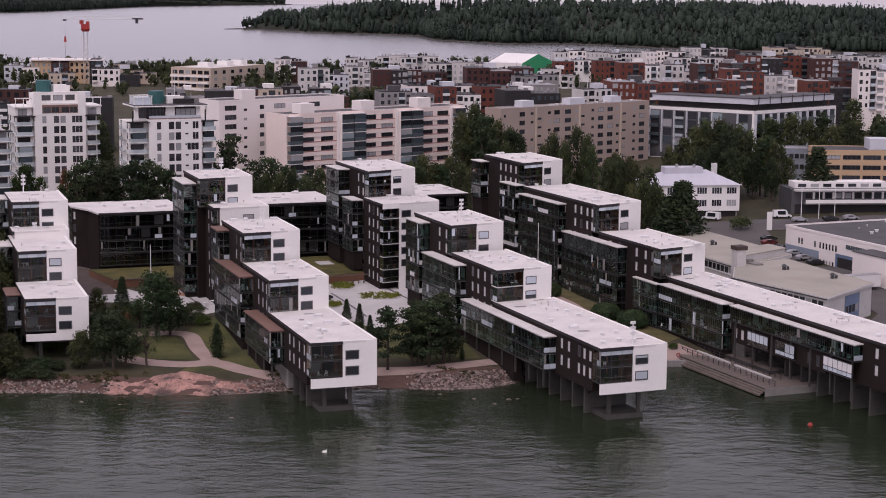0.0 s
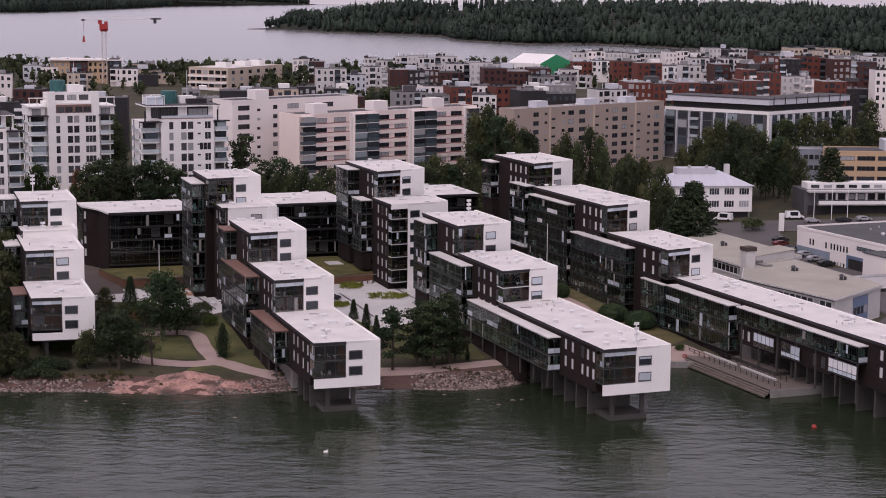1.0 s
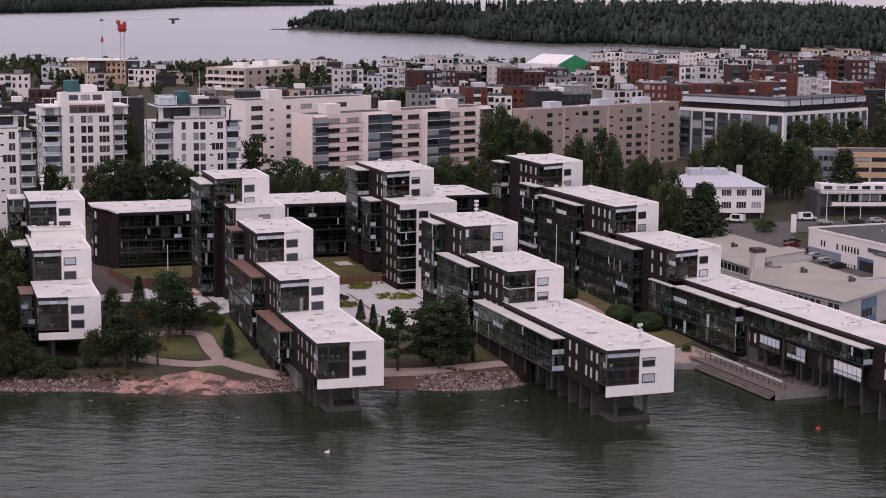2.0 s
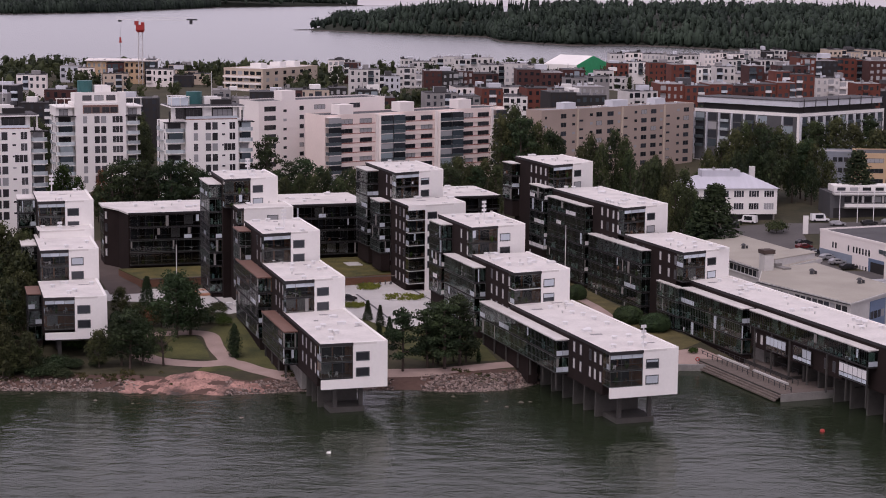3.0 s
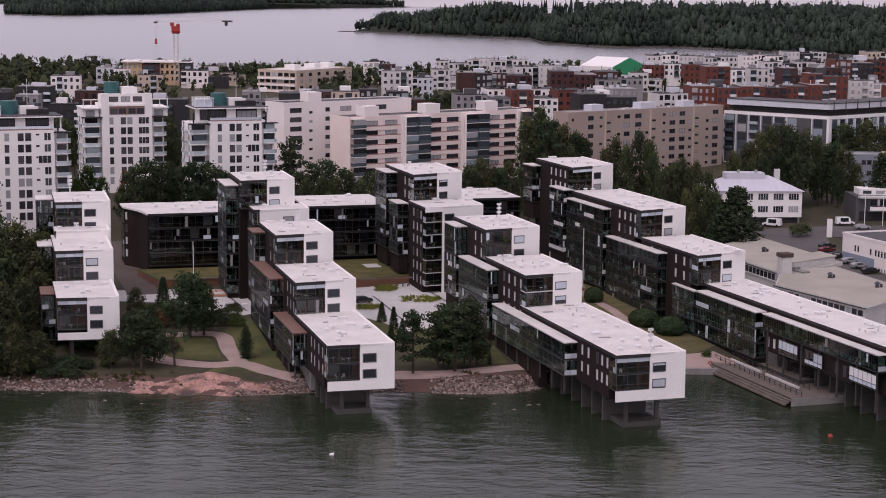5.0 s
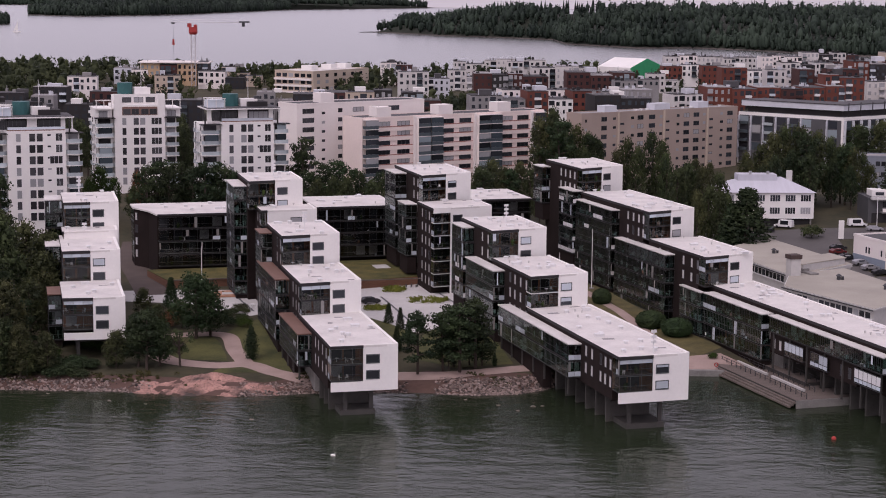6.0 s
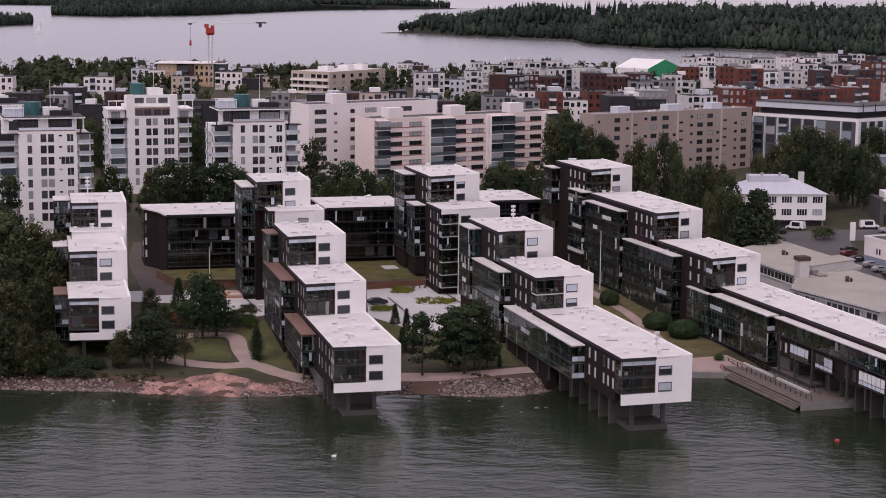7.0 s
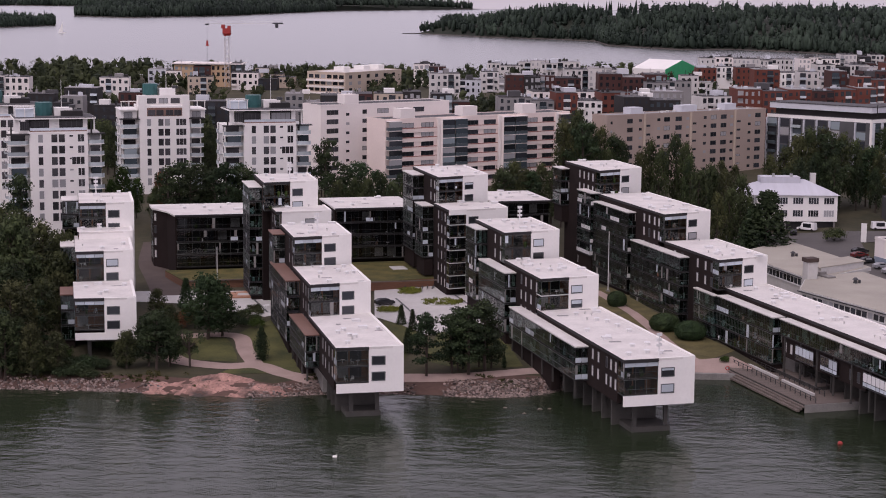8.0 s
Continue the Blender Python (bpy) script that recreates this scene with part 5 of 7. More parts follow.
def far_block(x, y, ang, w, d, z0, z1, wall, storeys, cols, label):
    """A house of the far town, built in sections side by side that step in height and depth, with windows, balconies, dark flat roofs and roof gear."""
    b = thing("town_house", pose(x, y, 0, 0, 0, ang), label, "apartment building", "far town houses")
    step = min(3.0, (z1 - z0) / storeys)
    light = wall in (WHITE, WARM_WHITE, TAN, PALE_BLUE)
    # white far walls swap to the copy greyed for overcast shade
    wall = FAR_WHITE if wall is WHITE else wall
    n = max(1, round(w / 9.0))
    gear = Geo()
    x0 = 0.0
    for k in range(n):
        wide = w / n * (rng.uniform(0.75, 1.25) if k < n - 1 else 1.0)
        wide = w - x0 if k == n - 1 else wide
        top = z1 + (0 if k % 2 == 0 else rng.choice((-3.0, -1.2, -0.6, 0.7)))
        y0 = 0.0 if k % 2 == 0 else rng.choice((-1.6, -0.8, 1.0))
        mat = wall if k % 2 == 0 or rng.random() < 0.6 else rng.choice((WARM_WHITE, DARK_RED, BLACKISH) if light else (WHITE, DARK_RED, BLACKISH))
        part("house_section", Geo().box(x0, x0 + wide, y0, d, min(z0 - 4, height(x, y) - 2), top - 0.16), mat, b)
        part("roof", Geo().box(x0 + 0.1, x0 + wide - 0.1, y0 - 0.08, d + 0.1, top - 0.16, top), rng.choice((DARK_FELT, DARK_FELT, GREY_FELT, BLACKISH)), b, "dark flat roof")
        glass, rails = Geo(), Geo()
        m = max(1, round(wide / 2.6))
        gap = wide / m
        open_col = rng.randrange(m + 1)
        for i in range(storeys):
            lo = top - 0.4 - (i + 1) * step + 0.75
            for c in range(m):
                if c == open_col:
                    glass.box(x0 + c * gap + 0.12, x0 + (c + 1) * gap - 0.12, y0 - 0.05, y0 + 0.02, lo - 0.5, lo + step * 0.66)
                    rails.box(x0 + c * gap + 0.05, x0 + (c + 1) * gap - 0.05, y0 - 1.1, y0 - 0.06, lo - 0.75, lo + 0.15)
                else:
                    a = gap * rng.choice((0.28, 0.4, 0.55)) / 2
                    glass.box(x0 + (c + 0.5) * gap - a, x0 + (c + 0.5) * gap + a, y0 - 0.05, y0 + 0.02, lo, lo + step * rng.choice((0.4, 0.5, 0.6)))
        tagged(part("far_glazing", glass, PANE if rng.random() < 0.7 or light else PANE_BLUE, b), kind="stuff")
        if rails.v:
            tagged(part("balcony_railing", rails, rng.choice((FRAME_WHITE, PALE_GLASS, BLUE_RAIL, mat)), b), kind="stuff")
        for _ in range(3):
            px, py, q = rng.uniform(x0, x0 + wide - 1), rng.uniform(0.5, max(0.6, d - 2)), rng.uniform(0.5, 1.6)
            gear.box(px, px + q, py, py + rng.uniform(0.5, 1.8), top, top + rng.uniform(0.4, 1.3))
        gear.rod((x0 + wide * 0.3, d * 0.4, top), (x0 + wide * 0.3, d * 0.4, top + rng.uniform(1.0, 2.6)), 0.16, 0.12, 5)
        x0 += wide
    tagged(part("roof_gear", gear, rng.choice((GREY_FELT, PALE_BLUE, BLACKISH, BLACKISH)), b), kind="stuff")
    if w > 9:
        sx, px = rng.uniform(2.0, min(5, w * 0.35)), rng.uniform(0.5, w * 0.6)
        part("plant_room", Geo().box(px, px + sx, d * 0.35, d * 0.75, z1 - 0.3, z1 + rng.uniform(0.9, 2.0)), rng.choice((PALE_BLUE, WHITE, DARK_FELT, GREY_FELT)), b)
    return b


site = far_block(-164.4, 878.9, 4, 32.9, 16.0, 26.0, 35.0, ORANGE, 3, 7, "orange-yellow far apartment house under a pale roof slab")
part("roof_slab", Geo().box(-0.8, 33.7, -1.2, 17, 35.05, 35.6), WARM_WHITE, site, "pale overhanging roof slab")
far_block(-133.2, 861.2, 4, 22.0, 11.0, 26.3, 32.3, WARM_WHITE, 2, 7, "cream far apartment house of two storeys among other roofs")
far_block(-149.1, 834.2, 8, 11.7, 9.0, 22.6, 31.6, TAN, 3, 4, "tan far apartment house of three storeys among other roofs")
far_block(-128.6, 905.0, 0, 13.5, 9.0, 26.4, 32.4, TAN, 2, 5, "tan far apartment house of two storeys among other roofs")
far_block(-171.9, 759.1, 8, 12.3, 9.0, 28.9, 34.9, WARM_WHITE, 2, 4, "cream far apartment house of two storeys among other roofs")
far_block(-177.6, 880.0, 0, 17.0, 9.0, 26.6, 32.6, PALE_BLUE, 2, 4, "pale grey far apartment house of two storeys among other roofs")
far_block(-135.9, 640.0, 0, 11.0, 9.0, 30.2, 36.2, DARK_RED, 2, 5, "dark red brick far apartment house of two storeys among other roofs")
far_block(-109.0, 640.0, 4, 13.0, 9.0, 26.0, 33.4, BLACKISH, 3, 4, "blackish far apartment house of three storeys among other roofs")
far_block(-79.0, 660.0, 6, 14.0, 11.0, 27.0, 35.2, GREY_FELT, 3, 5, "dark grey far apartment house of three storeys among other roofs")
far_block(-63.5, 640.0, 6, 18.5, 12.0, 27.0, 36.0, BLACKISH, 3, 6, "blackish far apartment house of three storeys among other roofs")
far_block(-49.0, 690.0, 6, 18.0, 12.0, 25.0, 33.8, TAN, 3, 6, "tan far apartment house of three storeys among other roofs")
far_block(-28.0, 705.0, 6, 15.0, 10.0, 24.0, 33.0, BLACKISH, 3, 5, "blackish far apartment house of three storeys among other roofs")
far_block(-1.3, 690.0, 8, 21.0, 12.0, 25.0, 33.0, GREY_FELT, 3, 6, "dark grey far apartment house of three storeys among other roofs")
far_block(-157.0, 640.0, 4, 8.0, 9.0, 27.0, 34.5, GREY_FELT, 2, 3, "dark grey far apartment house of two storeys among other roofs")
far_block(-138.0, 610.0, 4, 11.0, 9.0, 26.0, 33.6, BLACKISH, 3, 4, "blackish far apartment house of three storeys among other roofs")
far_block(45.0, 670.0, 12, 22.0, 14.0, 26.0, 34.8, BLACKISH, 3, 6, "blackish far apartment house of three storeys among other roofs")
far_block(-113.5, 880.0, 0, 7.7, 9.0, 25.7, 29.3, TAN, 1, 2, "tan far apartment house of one storey among other roofs")
far_block(-49.7, 915.0, 0, 10.8, 9.0, 28.9, 34.9, WARM_WHITE, 2, 3, "cream far apartment house of two storeys among other roofs")
far_block(-41.0, 900.0, 0, 7.9, 9.0, 28.5, 34.5, DARK_RED, 2, 2, "dark red brick far apartment house of two storeys among other roofs")
far_block(-34.4, 799.3, 6, 13.4, 9.0, 24.2, 36.2, WHITE, 4, 4, "white far apartment house of four storeys among other roofs")
far_block(-22.0, 819.5, 6, 9.7, 9.0, 23.3, 32.3, PALE_BLUE, 3, 4, "pale grey far apartment house of three storeys among other roofs")
far_block(-13.7, 859.0, 6, 18.7, 9.4, 22.2, 34.2, WHITE, 4, 6, "white far apartment house of four storeys among other roofs")
far_block(-13.9, 960.0, 0, 17.9, 9.0, 29.6, 33.8, WHITE, 1, 6, "white far apartment house of one storey among other roofs")
far_block(2.5, 960.0, 0, 16.4, 9.0, 28.5, 34.5, WHITE, 2, 6, "white far apartment house of two storeys among other roofs")
far_block(14.2, 940.0, 0, 20.5, 10.2, 30.3, 34.9, WHITE, 1, 5, "white far apartment house of one storey among other roofs")
far_block(-1.6, 829.1, 3, 34.1, 16.0, 25.3, 34.3, DARK_RED, 3, 7, "dark red brick far apartment house of three storeys among other roofs")
far_block(25.9, 869.0, 3, 40.1, 16.0, 26.3, 35.3, WHITE, 3, 9, "white far apartment house of three storeys among other roofs")
far_block(40.1, 811.2, 3, 30.6, 15.3, 27.1, 36.1, DARK_RED, 3, 7, "dark red brick far apartment house of three storeys among other roofs")
far_block(11.2, 732.4, 10, 29.8, 14.9, 24.9, 32.7, WARM_WHITE, 2, 7, "cream far apartment house of two storeys among other roofs")
far_block(20.5, 697.5, 10, 28.8, 14.4, 22.4, 34.4, RED, 4, 7, "red brick far apartment house of four storeys among other roofs")
far_block(51.7, 738.6, 8, 20.8, 10.4, 26.2, 32.2, GREY_FELT, 2, 6, "dark grey far apartment house of two storeys among other roofs")
far_block(80.5, 864.5, 3, 17.5, 9.0, 24.2, 33.2, WHITE, 3, 4, "white far apartment house of three storeys among other roofs")
far_block(72.7, 660.0, 20, 12.0, 9.0, 27.1, 36.1, WHITE, 3, 4, "white far apartment house of three storeys among other roofs")
far_block(101.2, 1000.0, 0, 27.3, 13.7, 29.9, 35.9, WHITE, 2, 8, "white far apartment house of two storeys among other roofs")
far_block(133.6, 1060.0, 0, 26.4, 13.2, 26.8, 33.3, WHITE, 2, 8, "white far apartment house of two storeys among other roofs")
far_block(165.7, 1079.2, 4, 24.2, 12.1, 24.1, 33.1, WARM_WHITE, 3, 6, "cream far apartment house of three storeys among other roofs")
far_block(193.3, 1100.0, 0, 33.5, 16.0, 28.8, 34.9, WHITE, 2, 7, "white far apartment house of two storeys among other roofs")
far_block(93.7, 929.3, 4, 20.2, 10.1, 27.8, 33.8, RED, 2, 5, "red brick far apartment house of two storeys among other roofs")
far_block(110.8, 904.5, 4, 13.0, 9.0, 26.4, 35.4, RED, 3, 3, "red brick far apartment house of three storeys among other roofs")
far_block(107.5, 798.9, 6, 20.9, 10.5, 27.5, 39.5, RED, 4, 5, "red brick far apartment house of four storeys among other roofs")
far_block(125.0, 784.2, 6, 14.7, 9.0, 30.4, 39.4, WHITE, 3, 4, "white far apartment house of three storeys among other roofs")
far_block(149.4, 899.4, 2, 36.4, 16.0, 31.5, 37.5, WHITE, 2, 8, "white far apartment house of two storeys among other roofs")
far_block(135.4, 763.7, 6, 25.5, 12.7, 31.8, 40.8, DARK_RED, 3, 6, "dark red brick far apartment house of three storeys among other roofs")
far_block(90.8, 709.2, 6, 54.4, 16.0, 27.0, 36.0, RED, 3, 13, "red brick far apartment house of three storeys among other roofs")
far_block(138.0, 721.2, 6, 16.2, 9.0, 25.8, 40.8, RED, 5, 4, "red brick far apartment house of five storeys among other roofs")
far_block(159.0, 741.1, 6, 16.4, 9.0, 26.8, 37.2, WHITE, 3, 4, "white far apartment house of three storeys among other roofs")
far_block(172.0, 838.9, 4, 32.7, 16.0, 29.4, 41.1, RED, 3, 8, "red brick far apartment house of three storeys among other roofs")
far_block(218.4, 983.8, 4, 33.7, 16.0, 30.7, 39.7, TAN, 3, 9, "tan far apartment house of three storeys among other roofs")
far_block(165.6, 698.9, 6, 20.7, 10.4, 25.4, 37.4, RED, 4, 5, "red brick far apartment house of four storeys among other roofs")
far_block(222.1, 898.8, 4, 33.6, 16.0, 29.2, 38.9, WHITE, 3, 7, "white far apartment house of three storeys among other roofs")
far_block(183.4, 690.0, 0, 17.2, 9.0, 27.4, 42.5, WARM_WHITE, 5, 5, "cream far apartment house of five storeys among other roofs")
far_block(199.9, 819.3, 4, 20.4, 10.2, 30.8, 40.9, DARK_RED, 3, 6, "dark red brick far apartment house of three storeys among other roofs")
far_block(177.2, 960.0, 0, 11.9, 9.0, 29.8, 35.8, DARK_RED, 2, 3, "dark red brick far apartment house of two storeys among other roofs")
far_block(-171.5, 700.0, 0, 13.1, 9.0, 28.5, 34.0, BLACKISH, 2, 4, "blackish far apartment house of two storeys among other roofs")
far_block(-168.8, 639.3, 5, 16.0, 9.0, 29.4, 35.4, BLACKISH, 2, 5, "blackish far apartment house of two storeys among other roofs")
far_block(-221.7, 759.2, 5, 18.9, 9.5, 26.2, 35.2, WARM_WHITE, 3, 6, "cream far apartment house of three storeys among other roofs")
far_block(60.8, 799.1, 5, 19.9, 10.0, 30.2, 33.2, GREY_FELT, 1, 5, "dark grey far apartment house of one storey among other roofs")
# tan house with balconies on its left face
tn = block("apartment_house", -95.0, 848.0, -30, 22, 46, 18, 34.0, TAN, "tan apartment house with pale stacked balconies", FELT)
for i in range(3):
    for k in range(6):
        flat_pane(tn, 1.0 + k * 3.5, 31.0 - i * 3.0, 2.6, 1.7)
        flat_pane(tn, 22, 31.0 - i * 3.0, 2.4, 1.6, y=3 + k * 7.0, turn=math.pi / 2)
    part("balcony_front", Geo().box(0.4, 21.5, -1.4, -0.1, 29.6 - i * 3.0, 30.5 - i * 3.0), WARM_WHITE, tn)
for y in (10, 26, 38):
    part("plant_room", Geo().box(8, 14, y, y + 5, 33.8, 36), WHITE, tn)

# white and green storage tent
tt = thing("storage_tent", pose(63.5, 980, 0, 0, 0, -43), "large white storage tent with a green gable end", "tent")
g = Geo()
g.v = [(0, 0, 24), (22.5, 0, 24), (22.5, 0, 31), (0, 0, 31), (0, 14, 35.6), (22.5, 14, 35.6), (0, 28, 24), (22.5, 28, 24), (22.5, 28, 31), (0, 28, 31)]
g.f = [(0, 1, 2, 3), (3, 2, 5, 4), (4, 5, 8, 9), (9, 8, 7, 6), (0, 3, 4, 9, 6)]
part("canvas", g, WHITE, tt)
TENT_GREEN = material("green_tarpaulin", (0.01, 0.30, 0.12), 0.6, var=0.1)
g = Geo()
g.v = [(22.5, 0, 24), (22.5, 28, 24), (22.5, 28, 31), (22.5, 14, 35.6), (22.5, 0, 31), (22.8, 0, 24), (22.8, 28, 24), (22.8, 28, 31), (22.8, 14, 35.6), (22.8, 0, 31)]
g.f = [(0, 4, 3, 2, 1), (5, 6, 7, 8, 9), (0, 1, 6, 5), (1, 2, 7, 6), (2, 3, 8, 7), (3, 4, 9, 8), (4, 0, 5, 9)]
part("gable", g, TENT_GREEN, tt, "bright green gable sheet")

# tower crane over the orange building site
CRANE_RED = material("crane_red", (0.35, 0.03, 0.025), 0.5, var=0.1)
CRANE_WHITE = material("crane_white", (0.62, 0.6, 0.6), 0.5, var=0.08)
crane = thing("tower_crane", pose(-138.5, 880, 0), "white tower crane with a red cab above the town", "crane")
g = Geo()
for sx in (-1, 1):
    for sy in (-1, 1):
        g.rod((sx, sy, 20), (sx, sy, 49), 0.12, 0.12, 4)
z = 22
while z < 48:
    for a, b in (((-1, -1), (1, -1)), ((1, -1), (1, 1)), ((1, 1), (-1, 1)), ((-1, 1), (-1, -1))):
        g.rod((*a, z), (*b, z + 2.6), 0.09, 0.09, 4)
    z += 2.6
part("mast", g, CRANE_WHITE, crane, "white lattice mast")
part("cab", Geo().box(-1.9, 1.9, -1.4, 1.4, 50.2, 52.6).box(-2.6, -0.9, -1.2, 1.2, 52.6, 54.4).box(0.4, 1.9, -1.0, 1.0, 52.6, 53.8).rod((0, 0, 49), (0, 0, 50.2), 1.6, 2.3, 8), CRANE_RED, crane, "red cab and slewing gear")
g = Geo()
for a, b, n in (((-11, 0), (26, 0), 26),):
    for k in range(n):
        x0, x1 = a[0] + (b[0] - a[0]) * k / n, a[0] + (b[0] - a[0]) * (k + 1) / n
        g.rod((x0, -0.6, 55), (x1, -0.6, 55), 0.1, 0.1, 4).rod((x0, 0.6, 55), (x1, 0.6, 55), 0.1, 0.1, 4)
        g.rod((x0, 0, 56.2), (x1, 0, 56.2), 0.06, 0.06, 4).rod((x0, -0.6, 55), (x1, 0, 56.2), 0.04, 0.04, 4)
part("jib", g, CRANE_WHITE, crane, "white lattice jib")
part("ballast", Geo().box(22.5, 27.5, -1.0, 1.0, 54.9, 55.6).box(23.8, 25.2, -0.4, 0.4, 53.0, 54.9), RAIL, crane, "dark counterweight")
part("trolley", Geo().box(-10.5, -8.9, -0.6, 0.6, 54.0, 54.8), RAIL, crane)
part("hook", Geo().box(-10.1, -9.2, -0.3, 0.3, 44.5, 46.6).box(-10.4, -8.9, -0.4, 0.4, 44.0, 44.6), CRANE_RED, crane, "red hook block")
part("cable", Geo().rod((-9.65, 0, 46.5), (-9.65, 0, 53.3), 0.05, 0.05, 4).rod((-9.65, 0, 36), (-9.65, 0, 44.0), 0.05, 0.05, 4), RAIL, crane)


# ---- far islands ----
def leaf_cloud(g, c, r, n, size, rnd):
    """Small leaf faces scattered through a clump, tilted every way."""
    for _ in range(n):
        d = Vector((rnd.gauss(0, 1), rnd.gauss(0, 1), rnd.gauss(0, 1)))
        d = d.normalized() * rnd.random() ** 0.33
        p = Vector((c[0] + d.x * r[0], c[1] + d.y * r[1], c[2] + d.z * r[2]))
        q = Euler((rnd.uniform(0, 6.3), rnd.uniform(0, 6.3), rnd.uniform(0, 6.3))).to_matrix()
        s = size * rnd.uniform(0.6, 1.3)
        k = len(g.v)
        g.v += [tuple(p + q @ Vector(o)) for o in ((-s, -s * 0.6, 0), (s, -s * 0.6, 0.15 * s), (s * 0.8, s * 0.6, 0), (-s * 0.7, s * 0.7, -0.15 * s))]
        g.f.append((k, k + 1, k + 2, k + 3))


FOREST_FLOOR = material("forest_floor", (0.014, 0.018, 0.011), 0.95, var=0.4, scale=0.02, fine=0.2)
ISLE = material("dark_shore_rock", (0.07, 0.06, 0.055), 0.95, var=0.5, scale=0.02, fine=0.2)


def island(name, label, poly, base_h, tree_h, count, seed, back=None):
    """A wooded island: a low mound over an outline and a forest of many crowns on it. back: the woods end behind the crest here."""
    r = random.Random(seed)
    cx, cy = sum(p[0] for p in poly) / len(poly), sum(p[1] for p in poly) / len(poly)
    g = Geo()
    n = len(poly)
    for s, z in ((1.0, -0.5), (0.992, 1.2), (0.9, base_h * 0.35), (0.6, base_h * 0.8), (0.3, base_h)):
        g.v += [(cx + (x - cx) * s, cy + (y - cy) * s, z) for x, y in poly]
    for k in range(4):
        g.f += [(k * n + i, k * n + (i + 1) % n, (k + 1) * n + (i + 1) % n, (k + 1) * n + i) for i in range(n)]
    g.f.append(tuple(4 * n + i for i in range(n)))
    me = g.mesh(name, ISLE)
    me.materials.append(FOREST_FLOOR)
    me.polygons.foreach_set("material_index", [0] * n + [1] * (3 * n + 1))
    tagged(new(name, me), label, "island", kind="structure")
    f = Geo()
    tri = [(poly[i], poly[(i + 1) % n]) for i in range(n)]
    area = [abs((a[0] - cx) * (b[1] - cy) - (b[0] - cx) * (a[1] - cy)) for a, b in tri]
    spots = []
    for a, b in r.choices(tri, area, k=count):
        spots.append((a, b, min(r.random() ** 0.36, 0.988), r.random()))
    for a, b in tri:
        if min(a[1], b[1]) < cy + 100:
            spots += [(a, b, r.uniform(0.962, 0.992), r.random()) for _ in range(int(math.dist(a, b) / 1.6))]
    for a, b, s, q in spots:
        ex, ey = a[0] + (b[0] - a[0]) * q, a[1] + (b[1] - a[1]) * q
        x, y = cx + (ex - cx) * s, cy + (ey - cy) * s
        if back and y > back and x > 60:
            continue
        z = base_h * piecewise(1 - s, [(0, 0.03), (0.1, 0.35), (0.4, 0.8), (0.7, 1.0)])
        k = noise.noise(Vector((x * 0.012, y * 0.006, seed)))
        h = tree_h * r.uniform(0.6, 1.15) * (1 + 0.35 * noise.noise(Vector((x * 0.02, y * 0.012, seed + 5))))
        w = h * r.uniform(0.14, 0.24)
        if r.random() < 0.2 - 0.5 * k:
            f.rod((x, y, z), (x, y, z + h * 0.55), w * 0.75, w * 0.45, 5).rod((x, y, z + h * 0.45), (x, y, z + h * 1.12), w * 0.6, 0.1, 5)
        else:
            f.blob((x, y, z + h * 0.42), (w, w, h * 0.44), r, 0.45, 3, 5)
            leaf_cloud(f, (x, y, z + h * 0.55), (w * 1.4, w * 1.4, h * 0.5), 13, 1.15, r)
    tagged(new("forest", f.mesh("forest", FOREST, True)), "dense dark mixed forest covering an island", "forest", kind="stuff")


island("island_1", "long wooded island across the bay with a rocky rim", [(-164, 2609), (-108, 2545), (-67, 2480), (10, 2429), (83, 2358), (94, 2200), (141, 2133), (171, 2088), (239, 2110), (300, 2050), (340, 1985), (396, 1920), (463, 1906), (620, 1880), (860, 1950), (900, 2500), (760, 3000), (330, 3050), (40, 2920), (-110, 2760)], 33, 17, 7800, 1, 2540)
spit = Geo()
for k in range(16):
    spit.blob((-150 - k * 2.2, 2612 - k * 0.6, 0.2), (2.6, 2.0, 1.6 - 0.06 * k), random.Random(k), 0.35, 4, 6)
tagged(new("rocky_spit", spit.mesh("rocky_spit", ISLE)), "low rocky spit at the tip of the wooded island", "rock", kind="structure")
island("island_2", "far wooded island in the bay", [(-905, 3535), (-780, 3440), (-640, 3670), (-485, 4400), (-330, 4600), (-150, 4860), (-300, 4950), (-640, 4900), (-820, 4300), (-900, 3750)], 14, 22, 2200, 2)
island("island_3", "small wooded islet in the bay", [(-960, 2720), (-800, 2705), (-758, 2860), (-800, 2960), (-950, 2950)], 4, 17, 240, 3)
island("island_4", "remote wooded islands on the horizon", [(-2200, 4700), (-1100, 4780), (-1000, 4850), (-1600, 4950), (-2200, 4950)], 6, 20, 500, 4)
# added backdrop box: its glow stands for bright far water and sky
HAZE = bpy.data.materials.new("haze_backdrop_glow")
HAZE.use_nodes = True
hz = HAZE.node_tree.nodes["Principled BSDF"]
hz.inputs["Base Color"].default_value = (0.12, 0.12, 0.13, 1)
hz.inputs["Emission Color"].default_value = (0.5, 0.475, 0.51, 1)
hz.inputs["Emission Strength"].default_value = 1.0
tagged(new("backdrop", Geo().box(-6000, 6000, 4960, 4965, -2, 40).mesh("backdrop", HAZE)), "glowing backdrop box standing for hazy water and sky in the far distance", "backdrop", kind="structure")


# ---- trees ----
def clump(g, c, r, n, size, rnd):
    """A leaf clump with a dense heart."""
    g.blob(c, [0.42 * a for a in r], rnd, 0.5, 3, 5)
    leaf_cloud(g, c, [1.1 * a for a in r], n, size, rnd)


